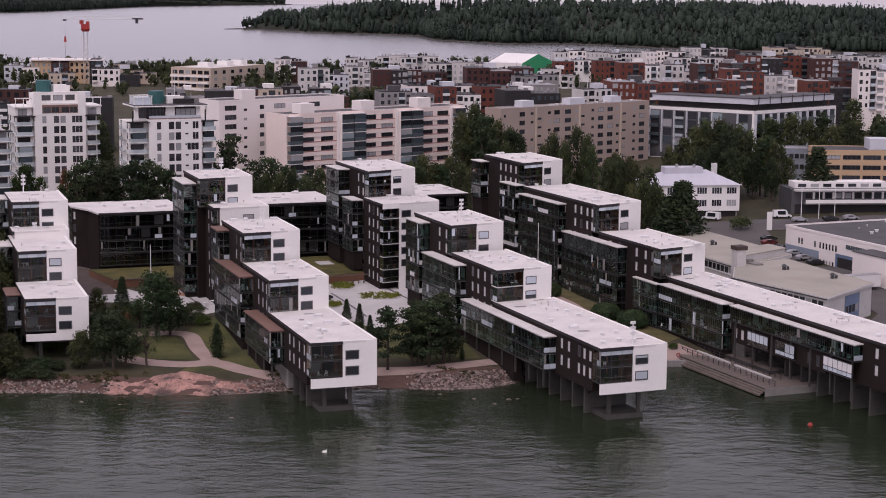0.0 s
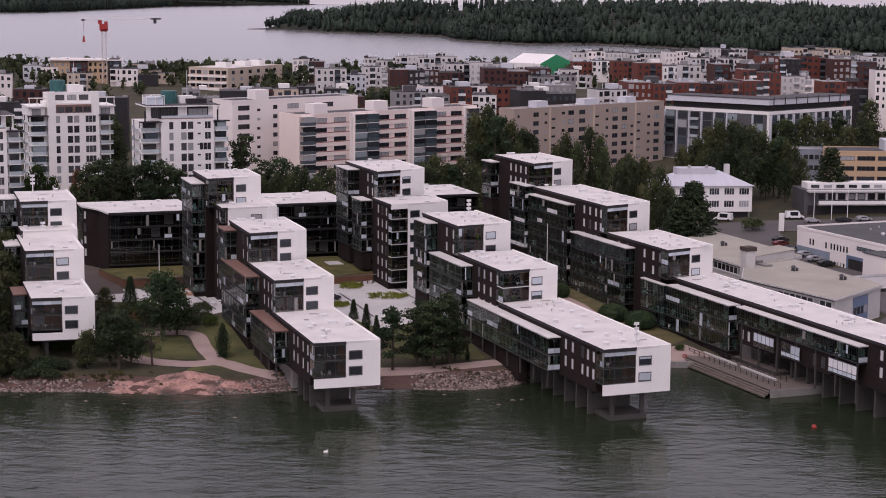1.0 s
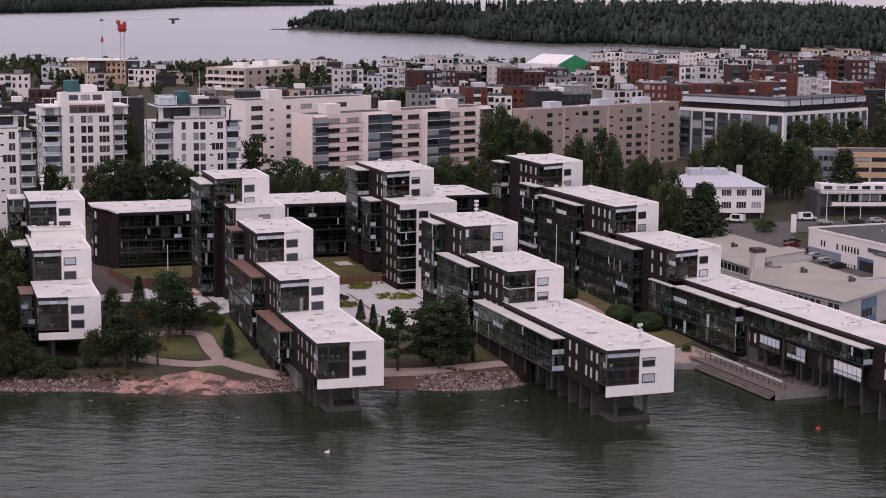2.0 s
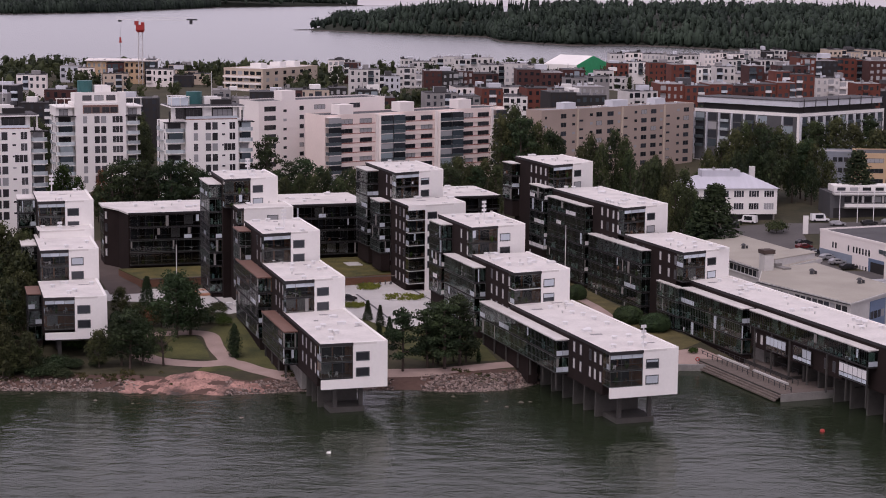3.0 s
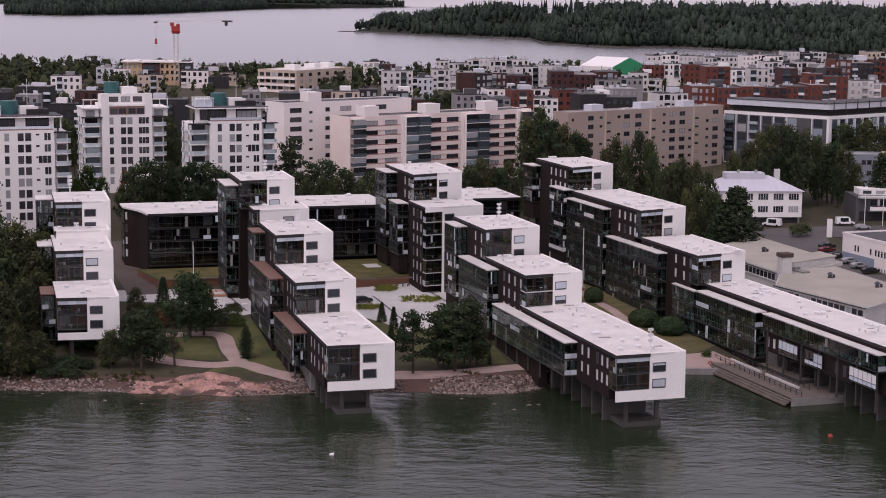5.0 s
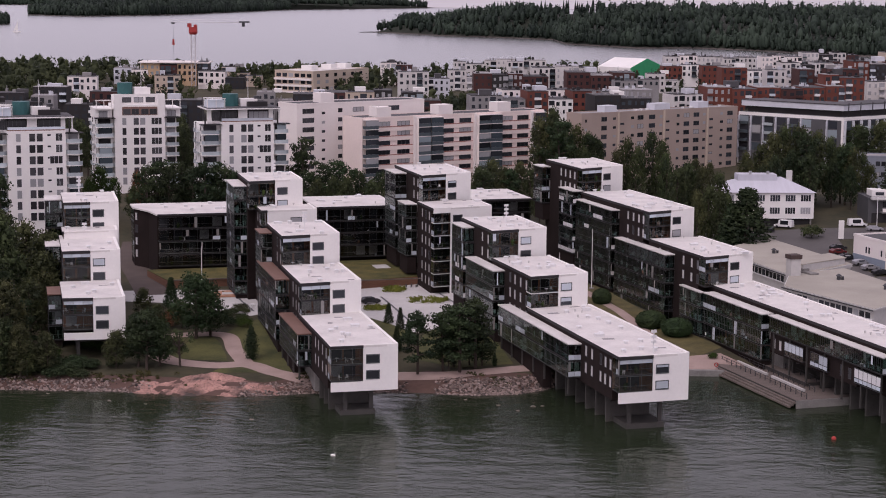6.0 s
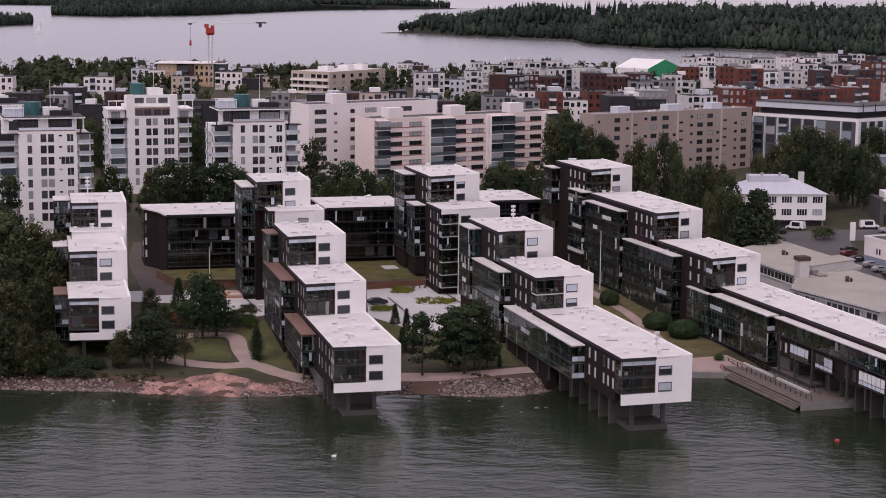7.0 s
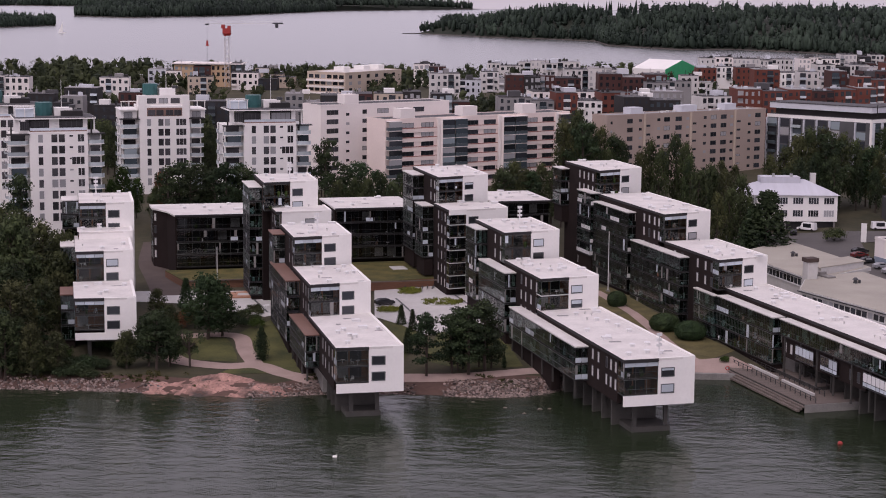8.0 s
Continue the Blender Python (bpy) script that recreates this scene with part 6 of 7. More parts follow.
def tree_meshes(kind, seed, fine):
    """Trunk with limbs, and crown, for a tree 10 m high. fine: many small leaves."""
    r = random.Random(seed)
    t, c = Geo(), Geo()
    m, q = (2.4, 0.125) if fine else (1.5, 0.135)
    if kind == "pine":
        t.rod((0, 0, -0.6), (0.25, 0.1, 5), 0.2, 0.15).rod((0.25, 0.1, 5), (0.1, -0.1, 9.4), 0.15, 0.05)
        for i in range(17):
            z = 2.3 + 7.0 * (i + r.random()) / 17
            w, l = i * 2.4 + r.uniform(-0.5, 0.5), r.uniform(0.9, 2.3) * (1.1 - 0.62 * max(0, z - 5.5) / 4)
            e = (l * math.cos(w), l * math.sin(w), z + r.uniform(0, 0.5))
            t.rod((0.15, 0.05, z - 0.5), e, 0.07, 0.03, 4)
            for k in range(2):
                a = r.uniform(0.6, 1.1)
                clump(c, (e[0] * a + r.uniform(-0.5, 0.5), e[1] * a + r.uniform(-0.5, 0.5), e[2] + r.uniform(-0.2, 0.4)), (0.95, 0.95, 0.5), int(34 * m), q, r)
        clump(c, (0.1, 0, 9.5), (0.8, 0.8, 0.6), int(50 * m), q, r)
    elif kind == "broad":
        t.rod((0, 0, -0.6), (0.1, 0, 3.2), 0.24, 0.17).rod((0.1, 0, 3.2), (0, 0.1, 8.2), 0.17, 0.05)
        lean = (r.uniform(-0.6, 0.6), r.uniform(-0.6, 0.6))
        for i in range(44):
            z = 1.7 + 7.9 * ((i + r.random()) / 44) ** 0.9
            f = (z - 1.2) / 8.6
            wide = 2.75 * math.sin(math.pi * (0.12 + 0.83 * f ** 0.85)) * r.uniform(0.8, 1.12)
            w, l = i * 2.399 + r.uniform(-0.4, 0.4), wide * r.random() ** 0.4
            e = (l * math.cos(w) + lean[0] * f, l * math.sin(w) + lean[1] * f, z)
            if i % 3 == 0:
                t.rod((0.05, 0.05, max(1.6, z - 1.8)), e, 0.07, 0.025, 4)
            clump(c, e, (0.95, 0.95, 0.9), int(42 * m), q * 0.92, r)
    elif kind == "spruce":
        t.rod((0, 0, -0.5), (0, 0, 9.6), 0.2, 0.03)
        for i in range(17):
            z = 0.9 + i * 0.53
            w = 2.3 * (1 - i / 18.0) + 0.15
            for k in range(7):
                a = k * 0.9 + i * 0.5
                e = (w * 0.7 * math.cos(a), w * 0.7 * math.sin(a), z - 0.15)
                clump(c, e, (0.3 + w * 0.27, 0.3 + w * 0.27, 0.36), int(13 * m), q, r)
    elif kind == "column":
        t.rod((0, 0, -0.3), (0, 0, 8), 0.15, 0.03)
        for i in range(16):
            z = 0.6 + i * 0.58
            w = 1.5 * math.sin(math.pi * min(0.95, 0.22 + 0.78 * i / 16))
            for a in (0.0, 2.1, 4.2):
                clump(c, (0.45 * w * math.cos(a + i), 0.45 * w * math.sin(a + i), z), (0.75 * w, 0.75 * w, 0.65), int(26 * m), q * 0.95, r)
    elif kind == "bush":
        t.rod((0, 0, -0.3), (0, 0, 3), 0.3, 0.1)
        for i in range(34):
            w, l = i * 2.399, (i / 34) ** 0.5 * 6.3
            clump(c, (l * math.cos(w), l * math.sin(w), r.uniform(0.5, 1.0) * 7.2 * (1 - (l / 8.2) ** 2) ** 0.5), (2.4, 2.4, 1.9), int(24 * m), q * 2.2, r)
    elif kind == "hedge":
        t.rod((0, 0, -0.3), (0, 0, 3), 0.6, 0.3)
        c.blob((0, 0, 4.2), (6.6, 6.6, 5.2), r, 0.07, 9, 14)
        for i in range(2600):
            z = 1 - 1.75 * (i + 0.5) / 2600
            k, w = math.sqrt(1 - z * z) * r.uniform(0.97, 1.06), i * 2.39996
            leaf_cloud(c, (6.6 * k * math.cos(w), 6.6 * k * math.sin(w), 4.2 + 5.3 * z), (0.25, 0.25, 0.25), 1, 0.26, r)
    elif kind == "bare":
        t.rod((0, 0, -0.5), (0.4, 0, 4), 0.3, 0.2)
        for i in range(15):
            a, z = r.uniform(0, 6.3), r.uniform(2.5, 5)
            e = (2.6 * math.cos(a), 2.6 * math.sin(a), z + r.uniform(1.5, 4.5))
            t.rod((0.35, 0, z), e, 0.12, 0.03, 4)
            leaf_cloud(c, e, (0.9, 0.9, 0.8), 60, 0.15, r)
    return t, c


TREE_LABEL = {"pine": "dark green pine tree with a bare trunk", "broad": "leafy dark green broadleaf tree", "spruce": "slender dark green spruce", "column": "narrow dark juniper by the path",
              "bush": "rounded dense green bush", "hedge": "clipped dome-shaped dense green hedge", "bare": "thinly leaved small tree on the shore"}


def tree(kind, x, y, h, leaf=None, seed=0, spread=1.0, z=None, label=""):
    leaf = leaf or {"pine": PINE, "spruce": PINE, "column": PINE, "broad": LEAF, "bush": FRESH, "hedge": HEDGE, "bare": LEAF}[kind]
    near = y < 420 and x > -85

    def make():
        t, c = tree_meshes(kind, seed * 7 + 11, near)
        return t.mesh("trunk", BARK), c.mesh("crown", leaf)

    trunk, crown = shared(("tree", kind, leaf.name, seed, near), make)
    s = h / 10
    z = height(x, y) if z is None else z
    ob = thing("bush" if kind in ("bush", "hedge") else "tree", Matrix.LocRotScale((x, y, z - 0.05), Euler((0, 0, (x * 7.3 + y * 3.1) % 6.28)), (s * spread, s * spread, s)),
               label or TREE_LABEL[kind], "bush" if kind in ("bush", "hedge") else "tree", "bushes" if kind in ("bush", "hedge") else "trees")
    part("trunk", trunk, None, ob)
    part("crown", crown, None, ob)
    return ob


tr = random.Random(21)
# shore and courtyard
for kind, x, y, h, leaf, seed, wide in (("broad", -52.6, 361, 13.6, HEDGE, 0, 1.25), ("broad", -50.0, 363, 11.5, HEDGE, 1, 1.15), ("pine", -58.5, 338.5, 11.5, None, 1, 1.3), ("broad", -60.5, 341, 9.8, PINE, 2, 1.25), ("broad", -56.5, 341.5, 9.0, PINE, 0, 1.2), ("broad", -64.5, 339.5, 7.5, None, 0, 1.2),
                                        ("bare", -52.4, 340.8, 8.6, None, 0, 1.0), ("column", -39.4, 347, 7.0, None, 0, 1.45), ("broad", -60.5, 362, 7.0, LEAF, 2, 1.1), ("broad", -56.8, 369, 6.0, LEAF, 1, 1.2), ("bush", -55.0, 352, 2.6, PINE, 0, 1.0), ("bush", -62.5, 352, 3.4, PINE, 1, 1.0), ("bush", -47.5, 371, 2.8, PINE, 2, 1.0), ("broad", -64.0, 357, 6.5, PINE, 0, 1.1), ("spruce", -58.8, 351, 7.5, None, 1, 1.3),
                                        ("pine", -6.4, 338.6, 12.4, None, 0, 1.15), ("pine", -1.6, 341.0, 11.5, None, 1, 1.2), ("pine", 1.6, 340, 13.4, None, 2, 1.3), ("pine", 4.6, 343, 14.0, None, 0, 1.2), ("pine", 0.4, 344, 12.0, None, 1, 1.2), ("broad", 3.4, 345.5, 8.0, PINE, 2, 1.1), ("broad", -0.6, 342.0, 7.6, PINE, 0, 1.1), ("broad", 5.8, 345.0, 8.6, PINE, 1, 1.1),
                                        ("spruce", -14.2, 377, 4.6, None, 0, 1.1), ("spruce", -11.5, 372.5, 4.8, None, 1, 1.0), ("spruce", -11.3, 355.5, 5.4, None, 2, 1.0), ("spruce", -63, 391, 7.0, None, 0, 1.2), ("column", 8.3, 345.2, 2.8, None, 0, 1.3), ("column", -64.5, 372, 4.0, None, 1, 1.4), ("broad", -66.5, 378, 6.5, None, 1, 1.2),
                                        ("spruce", -9.4, 365.0, 4.4, None, 1, 1.0)):
    tree(kind, x, y, h, leaf, seed, wide)
for x, y, h in ((-86, 332.5, 13), (-82, 333, 10.5), (-91, 331.5, 15), (-77.5, 334.5, 8.5), (-80.5, 334.5, 8), (-84.5, 333.5, 10), (-88, 334, 12), (-78, 338.5, 7), (-84, 336, 11), (-88, 341, 16), (-92, 350, 17), (-97, 344, 19), (-100, 356, 21), (-93, 362, 18), (-104, 368, 22), (-97, 376, 20), (-106, 384, 21), (-96, 392, 19), (-110, 370, 22), (-84, 348, 11), (-86, 356, 13), (-84.5, 366, 13), (-87, 374, 15), (-88, 384, 16), (-90, 396, 16), (-89, 345, 12), (-91, 408, 15), (-103, 404, 18), (-93, 333, 12), (-101, 335, 15), (-112, 414, 18)):
    tree(tr.choice(("broad", "broad", "pine")), x + tr.uniform(-1, 1), y + tr.uniform(-1, 1), h * tr.uniform(0.9, 1.1), None, tr.randrange(3))
for x, y, h, s in ((41.6, 381.5, 5.2, 0), (46.6, 375.0, 5.4, 1), (32.4, 403.0, 5.0, 2), (93.3, 483.5, 4.4, 1), (52, 357, 1.5, 1), (-72, 352, 3.2, 0), (-79, 345, 3.5, 1), (-60, 378, 2.8, 2), (-44, 370, 2.6, 0)):
    tree("hedge" if 30 < x < 50 else "bush", x, y, h * (0.72 if 30 < x < 50 else 1.1), LEAF if x > 80 else None, 0 if 30 < x < 50 else s, 1.25 if 40 < x < 50 else 0.9)
for k in range(30):
    x = tr.uniform(-94, -64)
    tree("bush", x, piecewise(x, SHORE) + tr.uniform(4.2, 12), tr.uniform(1.6, 3.4), PINE, k % 3, 1.15)
for k in range(10):
    tree("bush", tr.uniform(-62, -44), tr.uniform(371, 388), tr.uniform(1.2, 2.2), LEAF, k % 3, 1.1)
tree("bush", -60.2, 370.5, 3.8, RUST, 1, 1.0, label="rounded bush with reddish leaves")


def grove(x0, x1, y0, y1, n, h0, h1, kinds, leaf=None):
    for _ in range(n):
        tree(tr.choice(kinds), tr.uniform(x0, x1), tr.uniform(y0, y1), tr.uniform(h0, h1), leaf, tr.randrange(3), tr.uniform(0.85, 1.2))


# between the wings, the towers and the slab blocks
FRONT_TREES = (("broad", -102.1, 500, 15.7, FRESH, 1.4), ("broad", -104.7, 495, 12.8, FRESH, 1.2), ("broad", -98.9, 502, 12.0, FRESH, 1.2), ("broad", -106.4, 487, 11.9, LEAF, 1.3), ("broad", -91.6, 494, 11.0, LEAF, 1.3),
               ("broad", -86.0, 490, 12.9, LEAF, 1.3), ("broad", -83.2, 497, 11.1, LEAF, 1.3), ("broad", -76.6, 493, 12.7, LEAF, 1.3), ("broad", -69.8, 489, 12.8, LEAF, 1.3), ("broad", -66.8, 496, 11.3, LEAF, 1.3),
               ("broad", -110.6, 492, 9.6, LEAF, 1.3), ("broad", -90.6, 495, 15.1, RUST, 0.9), ("pine", -86.0, 482, 18.8, None, 1.1), ("pine", -84.0, 489, 19.3, None, 1.1), ("pine", -80.2, 485, 18.2, None, 1.1),
               ("pine", -77.9, 492, 18.2, None, 1.1), ("pine", -74.1, 488, 17.6, None, 1.1), ("pine", -70.5, 484, 19.9, None, 1.1), ("pine", -68.2, 491, 18.5, None, 1.1), ("pine", -64.6, 487, 18.1, None, 1.1),
               ("pine", -61.6, 483, 17.3, None, 1.1), ("pine", -48.0, 522, 21.0, None, 1.0), ("pine", -49.5, 529, 15.8, None, 1.0), ("pine", -42.5, 495, 15.4, None, 1.1), ("pine", -39.2, 502, 16.5, None, 1.1),
               ("pine", -35.0, 498, 18.3, None, 1.1), ("pine", -31.2, 505, 14.9, None, 1.1), ("pine", -24.3, 501, 14.6, None, 1.1), ("broad", -39.7, 487, 14.6, LEAF, 1.2), ("broad", -36.4, 494, 14.5, LEAF, 1.2),
               ("broad", -32.2, 490, 15.1, LEAF, 1.2), ("broad", -28.5, 497, 15.3, LEAF, 1.2), ("broad", -20.8, 493, 16.5, LEAF, 1.2), ("broad", -25.2, 489, 14.6, LEAF, 1.2), ("broad", 3.2, 500, 17.0, LEAF, 1.2),
               ("broad", 7.5, 507, 18.0, LEAF, 1.2), ("broad", 10.6, 503, 16.4, LEAF, 1.2), ("broad", 14.5, 510, 16.9, LEAF, 1.2), ("broad", 18.0, 506, 16.0, LEAF, 1.2), ("broad", 20.7, 502, 15.2, LEAF, 1.2),
               ("pine", 5.2, 495, 17.0, None, 1.1), ("pine", 12.5, 502, 16.0, None, 1.1), ("broad", 21.9, 560, 23.6, LEAF, 1.1), ("broad", 26.2, 567, 25.9, LEAF, 1.1), ("broad", 29.7, 563, 22.7, LEAF, 1.1),
               ("broad", 33.7, 570, 20.5, LEAF, 1.1), ("broad", 37.0, 566, 18.6, LEAF, 1.1), ("broad", 40.3, 562, 17.0, LEAF, 1.1), ("broad", 25.5, 569, 16.0, LEAF, 1.1), ("broad", 31.6, 565, 15.4, LEAF, 1.1),
               ("broad", 35.8, 561, 14.4, LEAF, 1.1), ("pine", 27.4, 555, 23.8, None, 1.0), ("pine", 38.6, 562, 18.4, None, 1.0), ("broad", 43.2, 522, 19.9, LEAF, 0.9), ("broad", 46.7, 529, 22.4, LEAF, 0.9),
               ("broad", 49.3, 525, 20.6, LEAF, 0.9), ("broad", 54.7, 532, 24.0, LEAF, 0.9), ("broad", 56.7, 528, 21.8, LEAF, 0.9), ("broad", 58.1, 524, 18.8, LEAF, 0.9), ("broad", 57.1, 485, 21.0, LEAF, 1.1),
               ("broad", 61.1, 492, 20.9, LEAF, 1.1), ("broad", 64.5, 488, 20.0, LEAF, 1.1), ("broad", 69.1, 495, 17.6, LEAF, 1.1), ("broad", 59.7, 491, 17.2, LEAF, 1.1), ("broad", 60.5, 467, 17.5, LEAF, 1.0),
               ("broad", 64.3, 474, 18.1, LEAF, 1.0), ("broad", 66.7, 470, 17.0, LEAF, 1.0), ("broad", 70.1, 477, 14.6, LEAF, 1.0), ("spruce", 72.2, 458, 20.6, None, 1.25), ("spruce", 69.6, 461, 16.0, None, 1.2),
               ("broad", 82.0, 530, 17.2, LEAF, 1.15), ("broad", 86.6, 537, 19.0, LEAF, 1.15), ("broad", 89.9, 533, 22.6, LEAF, 1.15), ("broad", 95.0, 540, 23.4, LEAF, 1.15), ("broad", 98.6, 536, 24.3, LEAF, 1.15),
               ("broad", 102.3, 532, 22.8, LEAF, 1.15), ("broad", 107.7, 539, 19.8, LEAF, 1.15), ("broad", 110.4, 535, 18.4, LEAF, 1.15), ("broad", 112.9, 531, 17.9, LEAF, 1.15), ("broad", 117.5, 538, 15.5, LEAF, 1.15),
               ("broad", 119.1, 534, 12.4, LEAF, 1.15), ("broad", 88.3, 518, 18.2, PINE, 1.1), ("broad", 94.6, 525, 18.3, PINE, 1.1), ("broad", 98.8, 521, 18.0, PINE, 1.1), ("broad", 106.5, 528, 14.6, PINE, 1.1),
               ("broad", 111.3, 524, 13.6, PINE, 1.1), ("broad", 85.5, 520, 14.9, PINE, 1.1), ("pine", 98.2, 525, 24.0, None, 1.0), ("pine", 111.2, 532, 19.1, None, 1.0), ("spruce", 122.2, 515, 18.9, None, 1.2))
for x, y, h in ((-94.3, 585, 20.5), (-90.8, 575, 17.5), (-89.3, 560, 14.5), (-98.0, 600, 17), (-127, 585, 18), (-131, 592, 17), (-123, 578, 16), (-137, 600, 18), (-146, 560, 17)):
    tree("broad", x, y, h, LEAF, int(y) % 3, 0.75)
for k, (kind, x, y, h, leaf, wide) in enumerate(FRONT_TREES):
    tree(kind, x, y, h * 0.96, leaf, k % 3, wide * {"broad": 0.6, "pine": 0.9, "spruce": 1.45}[kind])
grove(124, 165, 580, 640, 14, 14, 19, ("broad", "pine"))
grove(66, 100, 530, 575, 12, 7, 10, ("broad",))
grove(-130, -112, 420, 460, 7, 14, 21, ("broad", "pine"))
grove(-60, 60, 640, 700, 16, 9, 13, ("broad", "pine"))
grove(-175, -90, 585, 700, 24, 10, 15, ("broad", "pine"))
grove(60, 190, 640, 700, 14, 10, 15, ("broad",))


def woods(name, label, spots, seed):
    """Distant trees over areas x0, x1, y0, y1, count, height."""
    r = random.Random(seed)
    g = Geo()
    for x0, x1, y0, y1, n, h in spots:
        for _ in range(n):
            x, y, q = r.uniform(x0, x1), r.uniform(y0, y1), h * r.uniform(0.5, 0.85)
            if -180 < x < -62 and 760 < y < 885 and r.random() < 0.25:
                continue
            if -180 < x < -62 and 760 < y < 885:
                q *= 0.7
            z, w = height(x, y), q * r.uniform(0.3, 0.45)
            for k in range(4):
                a, f = r.uniform(0, 6.3), 0.3 + 0.5 * k / 3
                o = w * 0.5 * (1 - 0.6 * (f - 0.3)) * r.random()
                g.blob((x + o * math.cos(a), y + o * math.sin(a), z + q * f), (w * 0.5 * (1.25 - f * 0.7), w * 0.5 * (1.25 - f * 0.7), q * 0.16), r, 0.5, 3, 5)
            leaf_cloud(g, (x, y, z + q * 0.58), (w * 1.15, w * 1.15, q * 0.46), 46, 0.38, r)
            g.rod((x, y, z - 1), (x, y, z + q * 0.5), 0.25, 0.1, 4)
    tagged(new(name, g.mesh(name, TOWN_LEAF)), label, "trees", kind="stuff")


woods("town_trees", "dark green trees between the far houses", ((-330, -110, 780, 980, 240, 12), (-110, 60, 880, 1010, 110, 12), (-110, -40, 850, 900, 60, 12), (60, 330, 980, 1060, 170, 14), (-300, -150, 640, 780, 140, 11), (-80, 200, 700, 800, 60, 9), (60, 320, 800, 960, 90, 11),
                                                                 (330, 600, 700, 1060, 90, 13), (-600, -330, 500, 980, 130, 13), (170, 330, 560, 760, 80, 13), (-240, -150, 760, 930, 170, 15), (-71, -43, 790, 820, 36, 12), (-24, 0, 735, 765, 30, 13), (-185, -140, 740, 780, 50, 13), (-130, -53, 915, 960, 60, 13),
                                                                 (20, 52, 985, 1010, 22, 14), (84, 110, 1010, 1050, 25, 16), (100, 128, 1030, 1060, 14, 21), (-200, -110, 600, 630, 40, 13), (64, 82, 684, 696, 12, 15)), 8)


# ---- laid surfaces ----
def patch(name, poly, mat, label, lift=0.06, flat=None):
    """A surface that follows the ground inside an outline."""
    bm = bmesh.new()
    bm.faces.new([bm.verts.new((x, y, 0)) for x, y in poly])
    x0, x1 = min(p[0] for p in poly), max(p[0] for p in poly)
    y0, y1 = min(p[1] for p in poly), max(p[1] for p in poly)
    for axis, a, b, off in ((0, x0, x1, -130.0), (1, y0, y1, 296.0)):
        q = off + math.ceil((a - off) / 2) * 2
        while q < b:
            co, no = [0, 0, 0], [0, 0, 0]
            co[axis], no[axis] = q, 1
            bmesh.ops.bisect_plane(bm, geom=bm.verts[:] + bm.edges[:] + bm.faces[:], plane_co=co, plane_no=no)
            q += 2
    for v in bm.verts:
        v.co.z = (height(v.co.x, v.co.y) if flat is None else flat) + lift
    bmesh.ops.recalc_face_normals(bm, faces=bm.faces)
    me = bpy.data.meshes.new(name)
    bm.to_mesh(me)
    bm.free()
    if me.polygons and me.polygons[0].normal.z < 0:
        me.flip_normals()
    me.materials.append(mat)
    return tagged(new(name, me), label, name.replace("_", " "), kind="structure")


def ribbon(name, pts, w, mat, label, lift=0.09):
    """A path of even width along a line."""
    left, right = [], []
    for i, p in enumerate(pts):
        a, b = Vector(pts[max(0, i - 1)]), Vector(pts[min(len(pts) - 1, i + 1)])
        n = (b - a).normalized()
        left.append((p[0] - n.y * w / 2, p[1] + n.x * w / 2))
        right.append((p[0] + n.y * w / 2, p[1] - n.x * w / 2))
    return patch(name, right + left[::-1], mat, label, lift)


def smooth_line(pts, n=6):
    out = []
    for i in range(len(pts) - 1):
        p0, p1, p2, p3 = (Vector(pts[max(0, min(len(pts) - 1, i + k))]) for k in (-1, 0, 1, 2))
        for j in range(n):
            t = j / n
            out.append(tuple(0.5 * (2 * p1 + (p2 - p0) * t + (2 * p0 - 5 * p1 + 4 * p2 - p3) * t * t + (3 * p1 - p0 - 3 * p2 + p3) * t ** 3)))
    return out + [tuple(pts[-1])]


GREEN_LAWN = material("green_lawn", (0.040, 0.055, 0.012), 0.95, var=0.45, scale=0.2, fine=2.5, bump=0.3, tint=(0.098, 0.096, 0.027))
LAWN_ROOF = material("dry_mossy_lawn", (0.046, 0.072, 0.014), 0.95, var=0.45, scale=0.25, fine=2.0, bump=0.3, tint=(0.15, 0.115, 0.03))
patch("lawn", [(-46, 336.5), (-30, 338), (-31, 352), (-34, 372), (-42, 378), (-47, 366), (-41, 350)], GREEN_LAWN, "green lawn beside the brick wing")
patch("lawn", [(-60, 347.5), (-53, 346), (-44, 345.5), (-44.6, 349), (-47.2, 358), (-49, 362), (-53, 362.6), (-60, 360.6)], GREEN_LAWN, "green lawn island inside the shore path")
patch("lawn", [(-12, 342), (-10, 375), (-14, 386), (-18, 386), (-18.5, 368), (-14, 350)], GREEN_LAWN, "green lawn strip along the white wing")
patch("lawn", [(1, 343), (12, 347), (9, 362), (4, 378), (-6, 372), (-8, 350)], GREEN_LAWN, "green lawn under the pines")
patch("lawn", [(27, 360), (48, 357), (55, 366), (42, 392), (33, 425), (24, 425), (30, 395)], GRASS, "dry lawn between two apartment wings")
patch("pavement", [(-20.5, 384), (-8, 369), (4, 378), (8, 392), (4, 412), (-1, 428), (-24, 421)], PALE_CONCRETE, "pale concrete paved courtyard", 0.1)
patch("pavement", [(-62, 397), (-52, 386), (-44, 381), (-37, 390), (-43, 412), (-57, 411)], PALE_CONCRETE, "pale concrete paved courtyard", 0.1)
patch("pavement", [(-78, 396.5), (-62.6, 395.5), (-58, 404), (-64, 410.5), (-79, 407.5)], PALE_CONCRETE, "pale paved turning place", 0.1)
